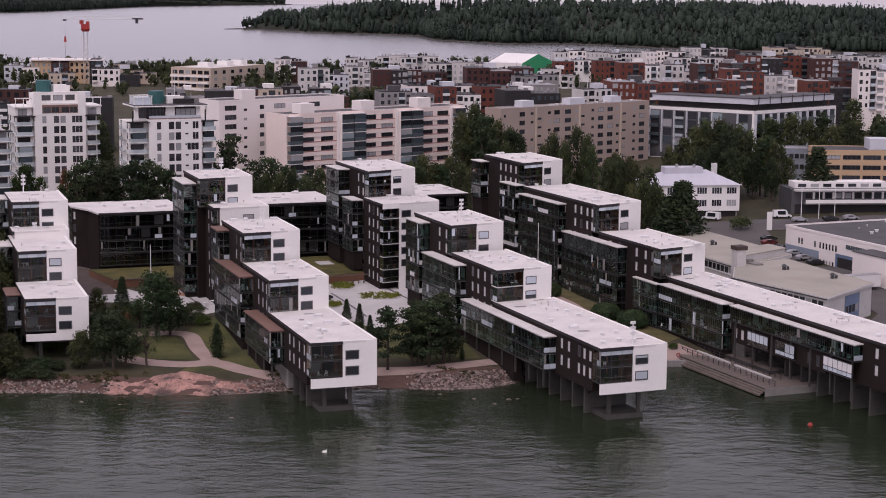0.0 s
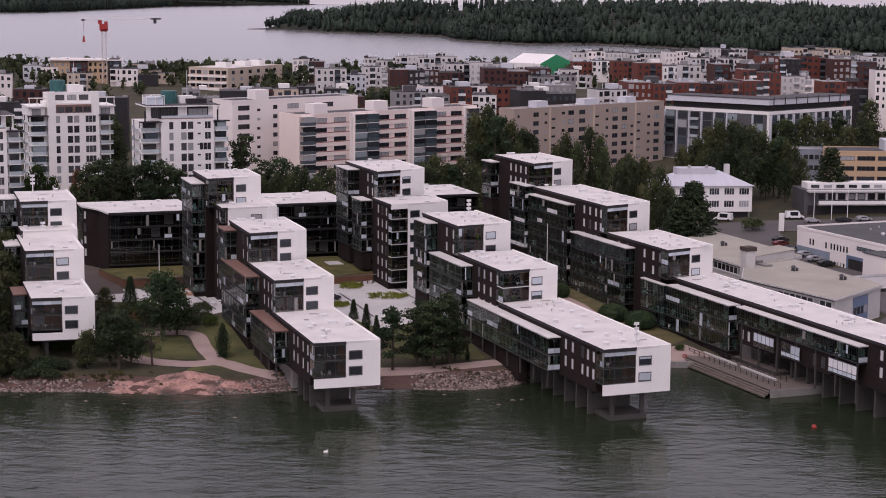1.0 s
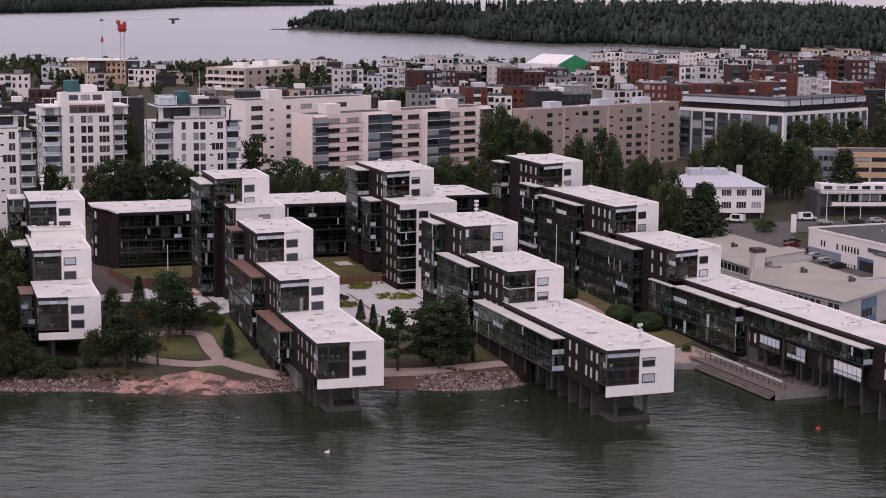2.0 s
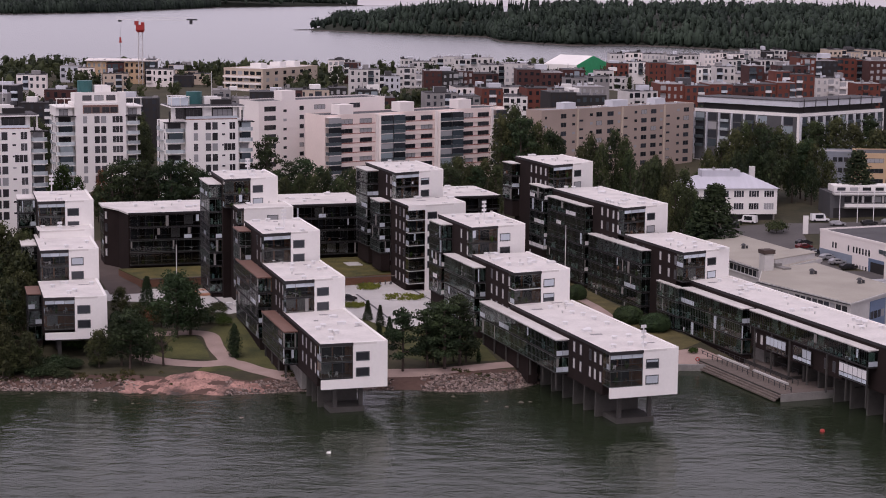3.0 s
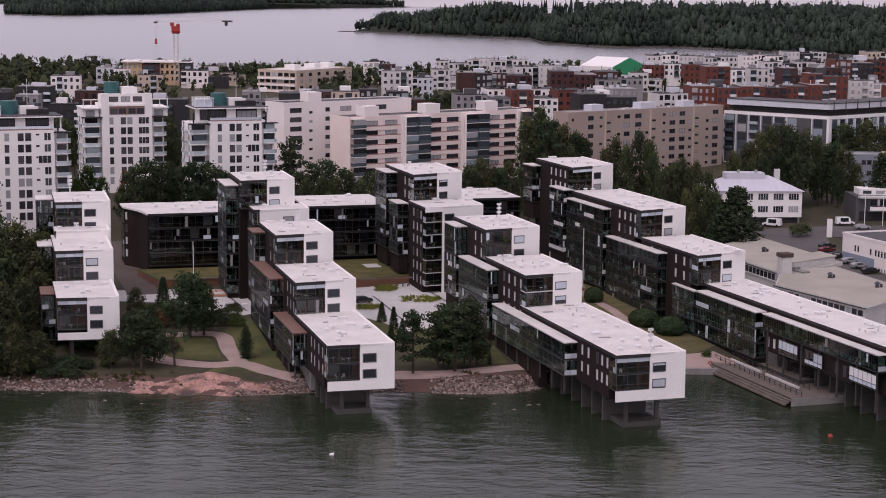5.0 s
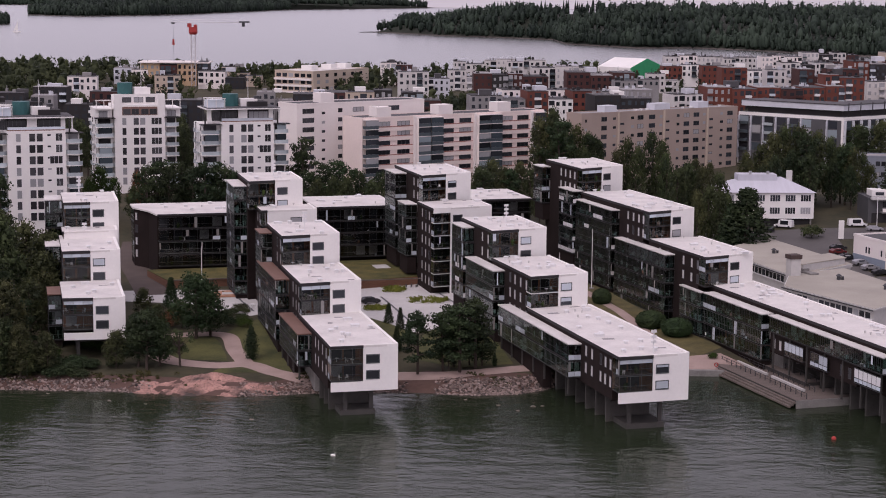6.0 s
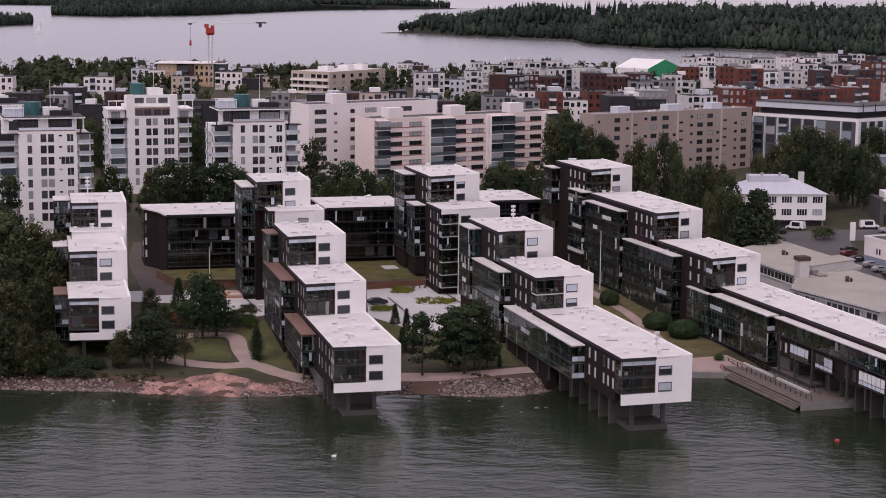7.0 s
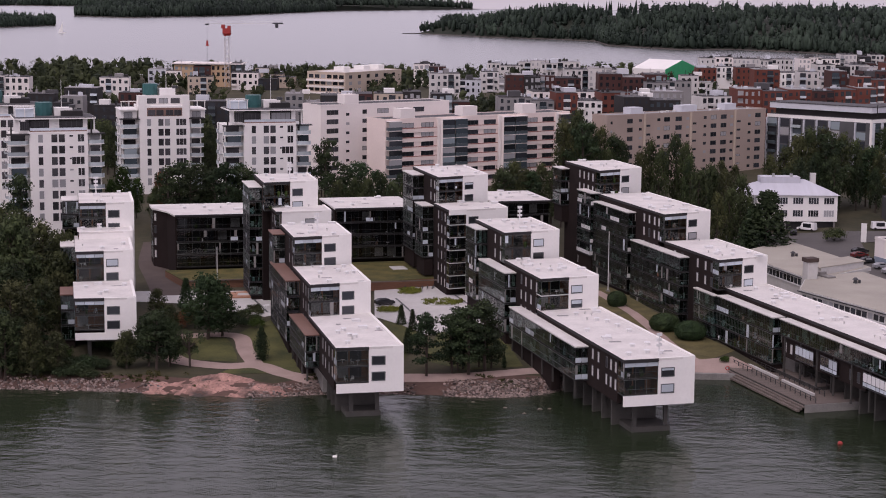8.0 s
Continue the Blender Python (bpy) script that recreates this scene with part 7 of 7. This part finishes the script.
ribbon("path", smooth_line([(-86, 470), (-82, 446), (-76, 426), (-69.5, 404)]), 7.6, material("reddish_asphalt", (0.088, 0.066, 0.058), 0.95, var=0.2, scale=0.2), "reddish asphalt drive between two wings", 0.13)
ribbon("path", smooth_line([(-60, 352), (-55, 345), (-46, 342), (-39.5, 343), (-33, 337), (-25, 334.5), (-12, 337.5), (0, 338.5), (12, 343), (22, 348)]), 4.2, PATH, "pink gravel shore path")
ribbon("path", smooth_line([(-40, 343.5), (-43.5, 353), (-46.5, 363), (-53, 364), (-60, 362)]), 3.4, PATH, "pink gravel garden path", 0.11)
ribbon("path", smooth_line([(28, 420), (33.5, 402), (38, 386), (43, 366), (48, 353)]), 2.4, PATH, "pink gravel path between wings", 0.12)
patch("pavement", [(28, 350.4), (53, 350.4), (58, 352), (54, 361), (44, 357), (30, 357)], PATH, "reddish paved quay", 0.1)
SEDUM = material("yellow_green_plants", (0.13, 0.145, 0.018), 0.95, var=0.4, scale=0.5, fine=3.0)
for cx, cy, a, b, lab in ((-6.8, 401.5, 5.0, 4.0, "oval bed of yellow-green plants in the court"), (-15.2, 415.0, 2.6, 4.0, "small bed of yellow-green plants by the wall"), (-18.0, 391.0, 2.6, 2.4, "low mixed flower bed beside the white wing")):
    bed = thing("flower_bed", pose(cx, cy, height(cx, cy)), lab, "flower bed", "flower beds")
    part("kerb", Geo().prism([(a * math.cos(q * 0.314), b * math.sin(q * 0.314)) for q in range(20)], -0.2, 0.22), PALE_CONCRETE, bed)
    g, r5 = Geo(), random.Random(3)
    for q in range(26):
        w, l = r5.uniform(0, 6.3), r5.uniform(0.35, 0.92)
        clump(g, (a * l * math.cos(w), b * l * math.sin(w), 0.45), (0.9, 0.9, 0.45), 60, 0.14, r5)
    part("planting", g, SEDUM, bed)
pl = thing("play_deck", pose(-52.5, 406.0, height(-52.5, 406) + 0.1, 0, 0, 20), "pale orange timber play deck in the court", "play deck")
TERRACOTTA = material("pale_orange_timber", (0.42, 0.22, 0.14), 0.85, var=0.2, scale=0.5)
part("platform", Geo().prism([(-4, -3.5), (3, -4), (5, 0), (3, 3.5), (-3, 3)], 0, 0.35), TERRACOTTA, pl)
part("sand_pit", Geo().prism([(-2, -2), (1.6, -2.2), (2.4, 0.2), (-1.2, 1)], 0.35, 0.4), PALE_CONCRETE, pl)
for q in range(6):
    ft = thing("garden_table", pose(-45 + q * 1.5, 391 + (q % 3) * 2.2, height(-42, 392) + 0.1), "white garden table with seats in the court", "table", "garden tables")
    part("tabletop", Geo().rod((0, 0, 0.68), (0, 0, 0.75), 0.65, 0.65, 10), FRAME_WHITE, ft)
    part("leg", Geo().rod((0, 0, 0), (0, 0, 0.68), 0.07), FRAME_WHITE, ft)
    for w in (0.3, 2.4, 4.5):
        part("stool", Geo().rod((1.05 * math.cos(w), 1.05 * math.sin(w), 0), (1.05 * math.cos(w), 1.05 * math.sin(w), 0.45), 0.22, 0.25, 8), FRAME_WHITE, ft)
for q in range(9):
    bx, by = -16.5 + q * 1.3, 417.5 + q * 0.4
    bk = thing("bicycle", pose(bx, by, height(bx, by) + 0.1, 0, 0, 60 + (q * 37) % 25), "dark bicycle parked by the timber wall", "bicycle", "bicycles")
    for sx in (-0.5, 0.5):
        part("wheel", shared("bw", lambda: Geo().rod((0, -0.03, 0.33), (0, 0.03, 0.33), 0.33, 0.33, 10).mesh("wheel", RAIL)), None, bk, at=(sx, 0, 0))
    part("frame", shared("bf", lambda: Geo().rod((-0.5, 0, 0.33), (-0.15, 0, 0.85), 0.04, 0.04, 4).rod((-0.15, 0, 0.8), (0.4, 0, 0.85), 0.04, 0.04, 4).rod((0.5, 0, 0.33), (0.35, 0, 1.0), 0.04, 0.04, 4).rod((-0.5, 0, 0.33), (0.4, 0, 0.8), 0.04, 0.04, 4).mesh("frame", RAIL)), None, bk)
patch("road", [(60, 478), (70, 468), (92, 466), (97, 480), (150, 486), (150, 503), (100, 496), (60, 494)], ASPHALT, "grey asphalt street by the office house", 0.12)
patch("road", [(86, 352), (125, 352), (125, 432), (101, 437), (101, 380)], ASPHALT, "asphalt yard beside the workshops", 0.11)
patch("road", [(78, 462), (91.5, 424), (101, 437.5), (99, 455), (100, 484), (76, 474)], ASPHALT, "asphalt yard with parked cars", 0.10)

shore_x = [-95 + 3.0 * k for k in range(42)]
patch("bare_ground", [(x, piecewise(x, SHORE) - 0.6) for x in shore_x] + [(x, piecewise(x, SHORE) + 6.0 + 2.5 * noise.noise(Vector((x * 0.13, 0, 8))) + (3.0 if -8 < x < 14 else 0)) for x in reversed(shore_x)], SOIL, "reddish bare soil along the stony shore", 0.05)
# dark joint strips across the pale court
for a, b in (((-17.7, 406), (-9.9, 379)), ((-8, 424), (1, 394)), ((-52, 408), (-44, 386))):
    ribbon("paving_strip", [a, ((a[0] + b[0]) / 2, (a[1] + b[1]) / 2), b], 0.5, RAIL, "dark drainage strip in the pale paving", 0.14)


def raised_lawn(ang, poly, z0, z1, label):
    t = thing("raised_garden", pose(0, 0, 0, 0, 0, ang), label, "garden terrace", "raised gardens")
    part("timber_wall", Geo().prism(poly, z0, z1 - 0.15), WOOD, t, "brown timber retaining wall")
    part("turf", Geo().prism([(x * 0.998 + 0.1, y) for x, y in poly], z1 - 0.15, z1), LAWN_ROOF, t, "dry mossy turf")
    part("coping", Geo().box(poly[0][0], poly[1][0], poly[0][1] - 0.15, poly[0][1] + 0.1, z1 - 0.15, z1 + 0.1), DECK, t)
    return t


raised_lawn(17, [(97.6, 404.5), (121.0, 408.6), (121.0, 434.4), (96.0, 434.4)], 3, 7.0, "mossy roof lawn held by a brown timber wall")
raised_lawn(17, [(56.0, 414.0), (77.8, 414.5), (77.8, 430.4), (53.0, 430.4)], 3, 7.0, "mossy roof lawn above a brown garage wall")
part_sheet = thing("skylight", pose(-19.5, 436.5, 7.0, 0, 0, 17), "flat pale skylight sheet lying on the lawn", "skylight")
part("sheet", Geo().box(-1.8, 1.8, -2.5, 2.5, 0, 0.15), PALE_CONCRETE, part_sheet)

# low wild growth that breaks up the edges of soil, path and lawn
DRY_GRASS = foliage("dry_grass", (0.035, 0.038, 0.012), (0.12, 0.105, 0.04), 0.01)
r6, tuft = random.Random(61), Geo()
for _ in range(900):
    x, d = r6.uniform(-95, 26), 2.5 + 6 * r6.random()
    y = piecewise(x, SHORE) + d
    if noise.noise(Vector((x * 0.16, y * 0.2, 4))) < 0.02 + 0.25 * (x > -48) + 0.1 * (d < 5):
        continue
    s = r6.uniform(0.25, 0.7)
    leaf_cloud(tuft, (x, y, height(x, y) + s * 0.3), (s, s, s * 0.5), 26, 0.13, r6)
tagged(new("wild_grass", tuft.mesh("wild_grass", DRY_GRASS)), "low wild grass and heather along the shore", "grass", kind="stuff")

# ---- shore rocks ----
sr = random.Random(77)
rock = Geo()
nx, ny = 100, 30
for j in range(ny):
    for i in range(nx):
        x = -62 + i * 0.34
        y0 = piecewise(x, SHORE)
        q = j / (ny - 1)
        y = y0 - 3.0 + q * (7.5 + 6.5 * math.exp(-((x + 45) / 7) ** 2))
        bump_z = 1.5 * noise.noise(Vector((x * 0.2, y * 0.28, 5))) + 1.0 * noise.noise(Vector((x * 0.6, y * 0.7, 9))) + 0.5 * abs(noise.noise(Vector((x * 1.4, y * 1.3, 2))))
        bump_z += 0.9 * abs(noise.noise(Vector((x * 0.9 + y * 0.5, y * 1.6 - x * 0.4, 7)))) + 0.25 * noise.noise(Vector((x * 2.6, y * 2.2, 1)))
        edge = min(1, i / 13, (nx - 1 - i) / 13, (ny - 1 - j) / 9, j / 6)
        mound = 0.7 * math.exp(-((x + 44.5) / 5) ** 2 - ((y - 336) / 3.5) ** 2)
        rock.v.append((x, y, height(x, y) - 0.35 + edge * (0.42 + 0.42 * bump_z + mound)))
rock.f = [(j * nx + i, j * nx + i + 1, (j + 1) * nx + i + 1, (j + 1) * nx + i) for j in range(ny - 1) for i in range(nx - 1)]
tagged(new("granite_slab", rock.mesh("granite_slab", GRANITE)), "smooth pink granite bedrock sloping into the sea", "rock")


def rubble(name, label, x0, x1, n, d0, d1, s0, s1, seed):
    """Loose stones along the shoreline between two distances from the water."""
    r = random.Random(seed)
    bank = thing(name, pose(0, 0, 0), label, "rock bank", "rock banks")
    rest = Geo()
    for k in range(n):
        x, d = r.triangular(x0, x1, (x0 + x1) / 2) if r.random() < 0.5 else r.uniform(x0, x1), d0 + (d1 - d0) * r.random() ** 1.25
        lump = 0.5 + noise.noise(Vector((x * 0.22, d * 0.3, seed)))
        if r.random() > 0.35 + 1.1 * lump:
            d = d0 + (d1 - d0) * 0.3 * r.random()
        y = piecewise(x, SHORE) + d
        s = r.uniform(s0, s1)
        c, size = (x, y, height(x, y) + s * 0.25), (s * r.uniform(0.7, 1.2), s * r.uniform(0.7, 1.2), s * r.uniform(0.6, 0.95))
        if k < 34:
            part("stone", Geo().blob((0, 0, 0), size, r, 0.25, 4, 6), STONE, bank, at=c)
        else:
            rest.blob(c, size, r, 0.34, 3, 6)
    tagged(part("rubble", rest, STONE_MIX, bank), kind="stuff")
    return bank


def mixed_stone():
    m = material("mixed_rubble", (0.24, 0.182, 0.16), 0.9, var=0.25, scale=0.8, fine=5.0)
    n, l = m.node_tree.nodes, m.node_tree.links
    geo, hsv, rng_map = n.new("ShaderNodeNewGeometry"), n.new("ShaderNodeHueSaturation"), n.new("ShaderNodeMapRange")
    rng_map.inputs["To Min"].default_value, rng_map.inputs["To Max"].default_value = 0.1, 1.35
    l.new(geo.outputs["Random Per Island"], rng_map.inputs["Value"])
    l.new(rng_map.outputs[0], hsv.inputs["Value"])
    p = n["Principled BSDF"]
    l.new(p.inputs["Base Color"].links[0].from_socket, hsv.inputs["Color"])
    l.new(hsv.outputs[0], p.inputs["Base Color"])
    return m


STONE_MIX = mixed_stone()
rubble("rock_bank", "bank of loose grey and pink boulders under the path", -3, 25, 1900, -0.9, 6.0, 0.12, 0.38, 3)
rubble("rock_bank", "strip of loose grey stones along the water", -40, -8, 1300, -0.7, 4.2, 0.11, 0.33, 4)
rubble("rock_bank", "scattered shore stones and boulders below shrubs", -92, -55, 1000, -1.0, 4.0, 0.1, 0.38, 5)
WET_STONE = material("wet_brown_stone", (0.11, 0.085, 0.07), 0.5, var=0.35, scale=0.8, fine=5.0, bump=0.3)
for x, y, s in ((-34.3, 308.6, 0.55), (15.3, 321.5, 0.7), (-77, 331, 1.0), (-74.5, 326, 0.5), (12.5, 318, 0.6), (9, 322, 0.5), (-62, 321, 0.6), (-55, 319, 0.4), (17, 322, 0.5), (-20, 327, 0.5), (3, 326, 0.5)):
    bl = thing("boulder", pose(x, y, 0), "wet boulder rising just above the sea", "rock", "sea boulders")
    part("stone", Geo().blob((0, 0, -0.1), (s * 0.9, s * 0.7, s * 0.5), sr, 0.3), WET_STONE, bl)
bu = thing("buoy", pose(65.9, 301.1, 0), "small red floating buoy", "buoy")
part("float", Geo().blob((0, 0, 0.1), (0.45, 0.45, 0.45), sr, 0.02, 6, 10), CRANE_RED, bu)
# a swan: rounded body with a raised neck
sw = thing("swan", pose(-17.9, 285.0, 0), "small white swan on the water", "float")
part("body", Geo().blob((0, 0, 0.15), (0.42, 0.26, 0.22), sr, 0.1, 5, 8).rod((0.28, 0, 0.2), (0.38, 0, 0.62), 0.06, 0.05), WHITE, sw)

# ---- quay and timber decks ----
qw = thing("quay_wall", pose(0, 0, 0), "grey concrete quay wall above the water", "quay wall")
part("wall", Geo().box(27, 54, 349.2, 350.4, -3, height(40, 352) + 0.25), CONCRETE, qw)
dk = thing("timber_deck", pose(0, 0, 0, 0, 0, 19.5) @ pose(167.4, 286.6, 0), "stepped grey timber quay deck with railings", "deck")


def deck_level(x0, x1, y0, y1, z):
    n = int((x1 - x0) / 0.5)
    for i in range(n):
        a = x0 + (x1 - x0) * i / n
        me = shared(("plank", round(y1 - y0, 1)), lambda: Geo().box(0.01, (x1 - x0) / n - 0.01, 0, y1 - y0, -0.08, 0).mesh("plank", DECK))
        part("plank", me, None, dk, at=(a, y0, z))
    part("deck_edge", Geo().box(x0, x1, y0, y1, z - 0.7, z - 0.09), DARK_CONCRETE, dk)


deck_level(0, 7.4, -3, 33, 1.5)
deck_level(7.4, 11.0, 7, 38, 2.2)
deck_level(7.42, 13.4, -3, 6.98, 1.5)
for k in range(3):
    part("seat_step", Geo().box(-0.5 * (k + 1), -0.5 * k - 0.02, -3, 33, 1.15 - 0.32 * (k + 1), 1.5 - 0.32 * (k + 1)), DECK, dk, "weathered timber seating step")
part("deck_wall", Geo().box(-0.1, 13.4, -3.3, -3.02, -3, 1.46), CONCRETE, dk, "grey concrete deck wall")
for y0, y1 in ((3, 15.5), (17.5, 31)):
    part("bench", Geo().box(4.7, 5.2, y0, y1, 1.5, 1.92), PALE_CONCRETE, dk, "long pale concrete bench")
for x, y0, y1, z in ((2.4, -2.5, 32, 1.5), (6.6, 2, 33, 1.5), (9.8, 7.2, 34, 2.2)):
    g = Geo().box(x - 0.04, x + 0.04, y0, y1, z + 0.98, z + 1.06).box(x - 0.03, x + 0.03, y0, y1, z + 0.5, z + 0.55)
    rl = part("railing", g, RAIL, dk, "dark steel railing")
    for k in range(int((y1 - y0) / 2) + 1):
        part("railing_post", shared("post", lambda: Geo().box(-0.06, 0.06, -0.06, 0.06, 0, 1.05).mesh("railing_post", RAIL)), None, rl, at=(x, y0 + 2 * k, z))

lb = thing("lifebuoy", pose(52.0, 351.2, height(52, 351.2) + 0.1), "orange-red lifebuoy hanging on a quay post", "lifebuoy")
part("post", Geo().rod((0, 0, -0.2), (0, 0, 1.7), 0.06), METAL, lb)
g = Geo()
for k in range(16):
    a = k * math.pi / 8
    for q in range(6):
        w = 0.36 + 0.09 * math.cos(q * math.pi / 3)
        g.v.append((w * math.cos(a), -0.14 + 0.09 * math.sin(q * math.pi / 3), 1.3 + w * math.sin(a)))
        g.f.append((k * 6 + q, k * 6 + (q + 1) % 6, (k + 1) % 16 * 6 + (q + 1) % 6, (k + 1) % 16 * 6 + q))
part("ring", g, CRANE_RED, lb, "orange-red ring")

# ---- poles, cars, boat ----
for x, y, h in ((-57.8, 401, 12.0), (31.0, 420.0, 14.2)):
    fp = thing("flagpole", pose(x, y, height(x, y)), "tall thin white flagpole in the court", "flagpole", "flagpoles")
    part("pole", Geo().rod((0, 0, -0.3), (0, 0, h), 0.12, 0.08), FRAME_WHITE, fp)
    part("base", Geo().box(-0.5, 0.5, -0.5, 0.5, -0.2, 0.35), CONCRETE, fp)
for x in (113.5, 118.5, 123.0):
    fp = thing("flagpole", pose(x, 497.5, height(x, 497.5)), "white flagpole before the pavilion", "flagpole", "flagpoles")
    part("pole", Geo().rod((0, 0, -0.3), (0, 0, 9.0), 0.12, 0.08), FRAME_WHITE, fp)
po = thing("sign_pylon", pose(100.6, 480.9, height(100.6, 480.9)), "tall narrow white sign pylon by the street", "sign pylon")
part("panel", Geo().box(-0.7, 0.7, -0.25, 0.25, 0.0, 5.0), WHITE, po)


def car(x, y, ang, paint, label, van=False):
    c = thing("van" if van else "car", pose(x, y, height(x, y) + 0.12, 0, 0, ang), label, "van" if van else "car", "parked vehicles")
    L, W, H = (5.2, 2.0, 2.2) if van else (4.4, 1.8, 1.42)
    g = Geo()
    side = [(-L / 2, 0.35), (L / 2, 0.35), (L / 2, 0.8), (L / 2 - 1.0, 0.95), (L / 2 - (1.5 if van else 1.7), H), (-L / 2 + (0.15 if van else 0.9), H), (-L / 2, 1.0)]
    k = len(side)
    for s in (-W / 2, W / 2):
        g.v += [(a, s * (0.86 if b > 1.1 else 1.0), b) for a, b in side]
    g.f = [tuple(range(k)), tuple(reversed(range(k, 2 * k)))] + [(i, k + i, k + (i + 1) % k, (i + 1) % k) for i in range(k)]
    part("body", g, paint, c)
    for s in (-1, 1):
        w = W / 2 * 0.93
        part("side_window", Geo().box(-L / 2 + 1.1, L / 2 - 1.8, s * w - 0.05, s * w + 0.05, 0.95, H - 0.15), PANE, c)
    part("windscreen", Geo().box(L / 2 - 1.65, L / 2 - 1.2, -W / 2 * 0.75, W / 2 * 0.75, 1.0, H - 0.14), PANE, c)
    for sx in (-L / 2 + 0.85, L / 2 - 0.9):
        for sy in (-W / 2 + 0.05, W / 2 - 0.05):
            part("wheel", Geo().rod((sx, sy - 0.1, 0.33), (sx, sy + 0.1, 0.33), 0.33, 0.33, 12), BLACKISH, c)
    return c


CAR_WHITE = material("white_car_paint", (0.75, 0.74, 0.74), 0.25, var=0.03)
CAR_SILVER = material("silver_car_paint", (0.4, 0.4, 0.42), 0.3, metal=0.5, var=0.05)
CAR_BLACK = material("black_car_paint", (0.02, 0.02, 0.022), 0.25, var=0.05)
CAR_RED = material("dark_red_car_paint", (0.12, 0.02, 0.02), 0.25, var=0.05)
car(88.3, 499.0, 150, CAR_WHITE, "white delivery van by the office house", True)
car(108.5, 499.5, 5, CAR_WHITE, "white van parked along the street", True)
for x, y, a, p, n in ((99.8, 449.5, 20, CAR_SILVER, "silver"), (101.0, 444.5, 20, CAR_SILVER, "silver"), (97.6, 456.0, 20, CAR_BLACK, "black"), (96.5, 463, 25, CAR_RED, "dark red"), (97.5, 468, 25, CAR_BLACK, "black"), (112, 493, 8, CAR_SILVER, "silver"), (121, 494, 8, CAR_BLACK, "black"), (127, 495, 8, CAR_SILVER, "silver"), (84, 494, 80, CAR_BLACK, "black"), (102.5, 439, 20, CAR_BLACK, "black")):
    car(x, y, a, p, n + " parked car on the asphalt")
car(-19.5, 397.5, 20, CAR_BLACK, "black car parked in the pale court")
sb = thing("sailboat", pose(-643, 2465, 0), "small white sailing boat far out in the bay", "boat")
part("hull", Geo().prism([(-5, 0), (-3, -1.5), (4, -1.3), (6, 0), (4, 1.3), (-3, 1.5)], -0.2, 1.3), WHITE, sb)
g = Geo()
g.v = [(-4, 0, 2), (2, 0, 2), (1.8, 0, 15), (-4, 0.15, 2), (2, 0.15, 2), (1.8, 0.15, 15)]
g.f = [(0, 1, 2), (5, 4, 3), (0, 3, 4, 1), (1, 4, 5, 2), (2, 5, 3, 0)]
part("sail", g, WHITE, sb)
part("mast", Geo().rod((2.1, 0, 1), (2.1, 0, 16), 0.15, 0.1), METAL, sb)
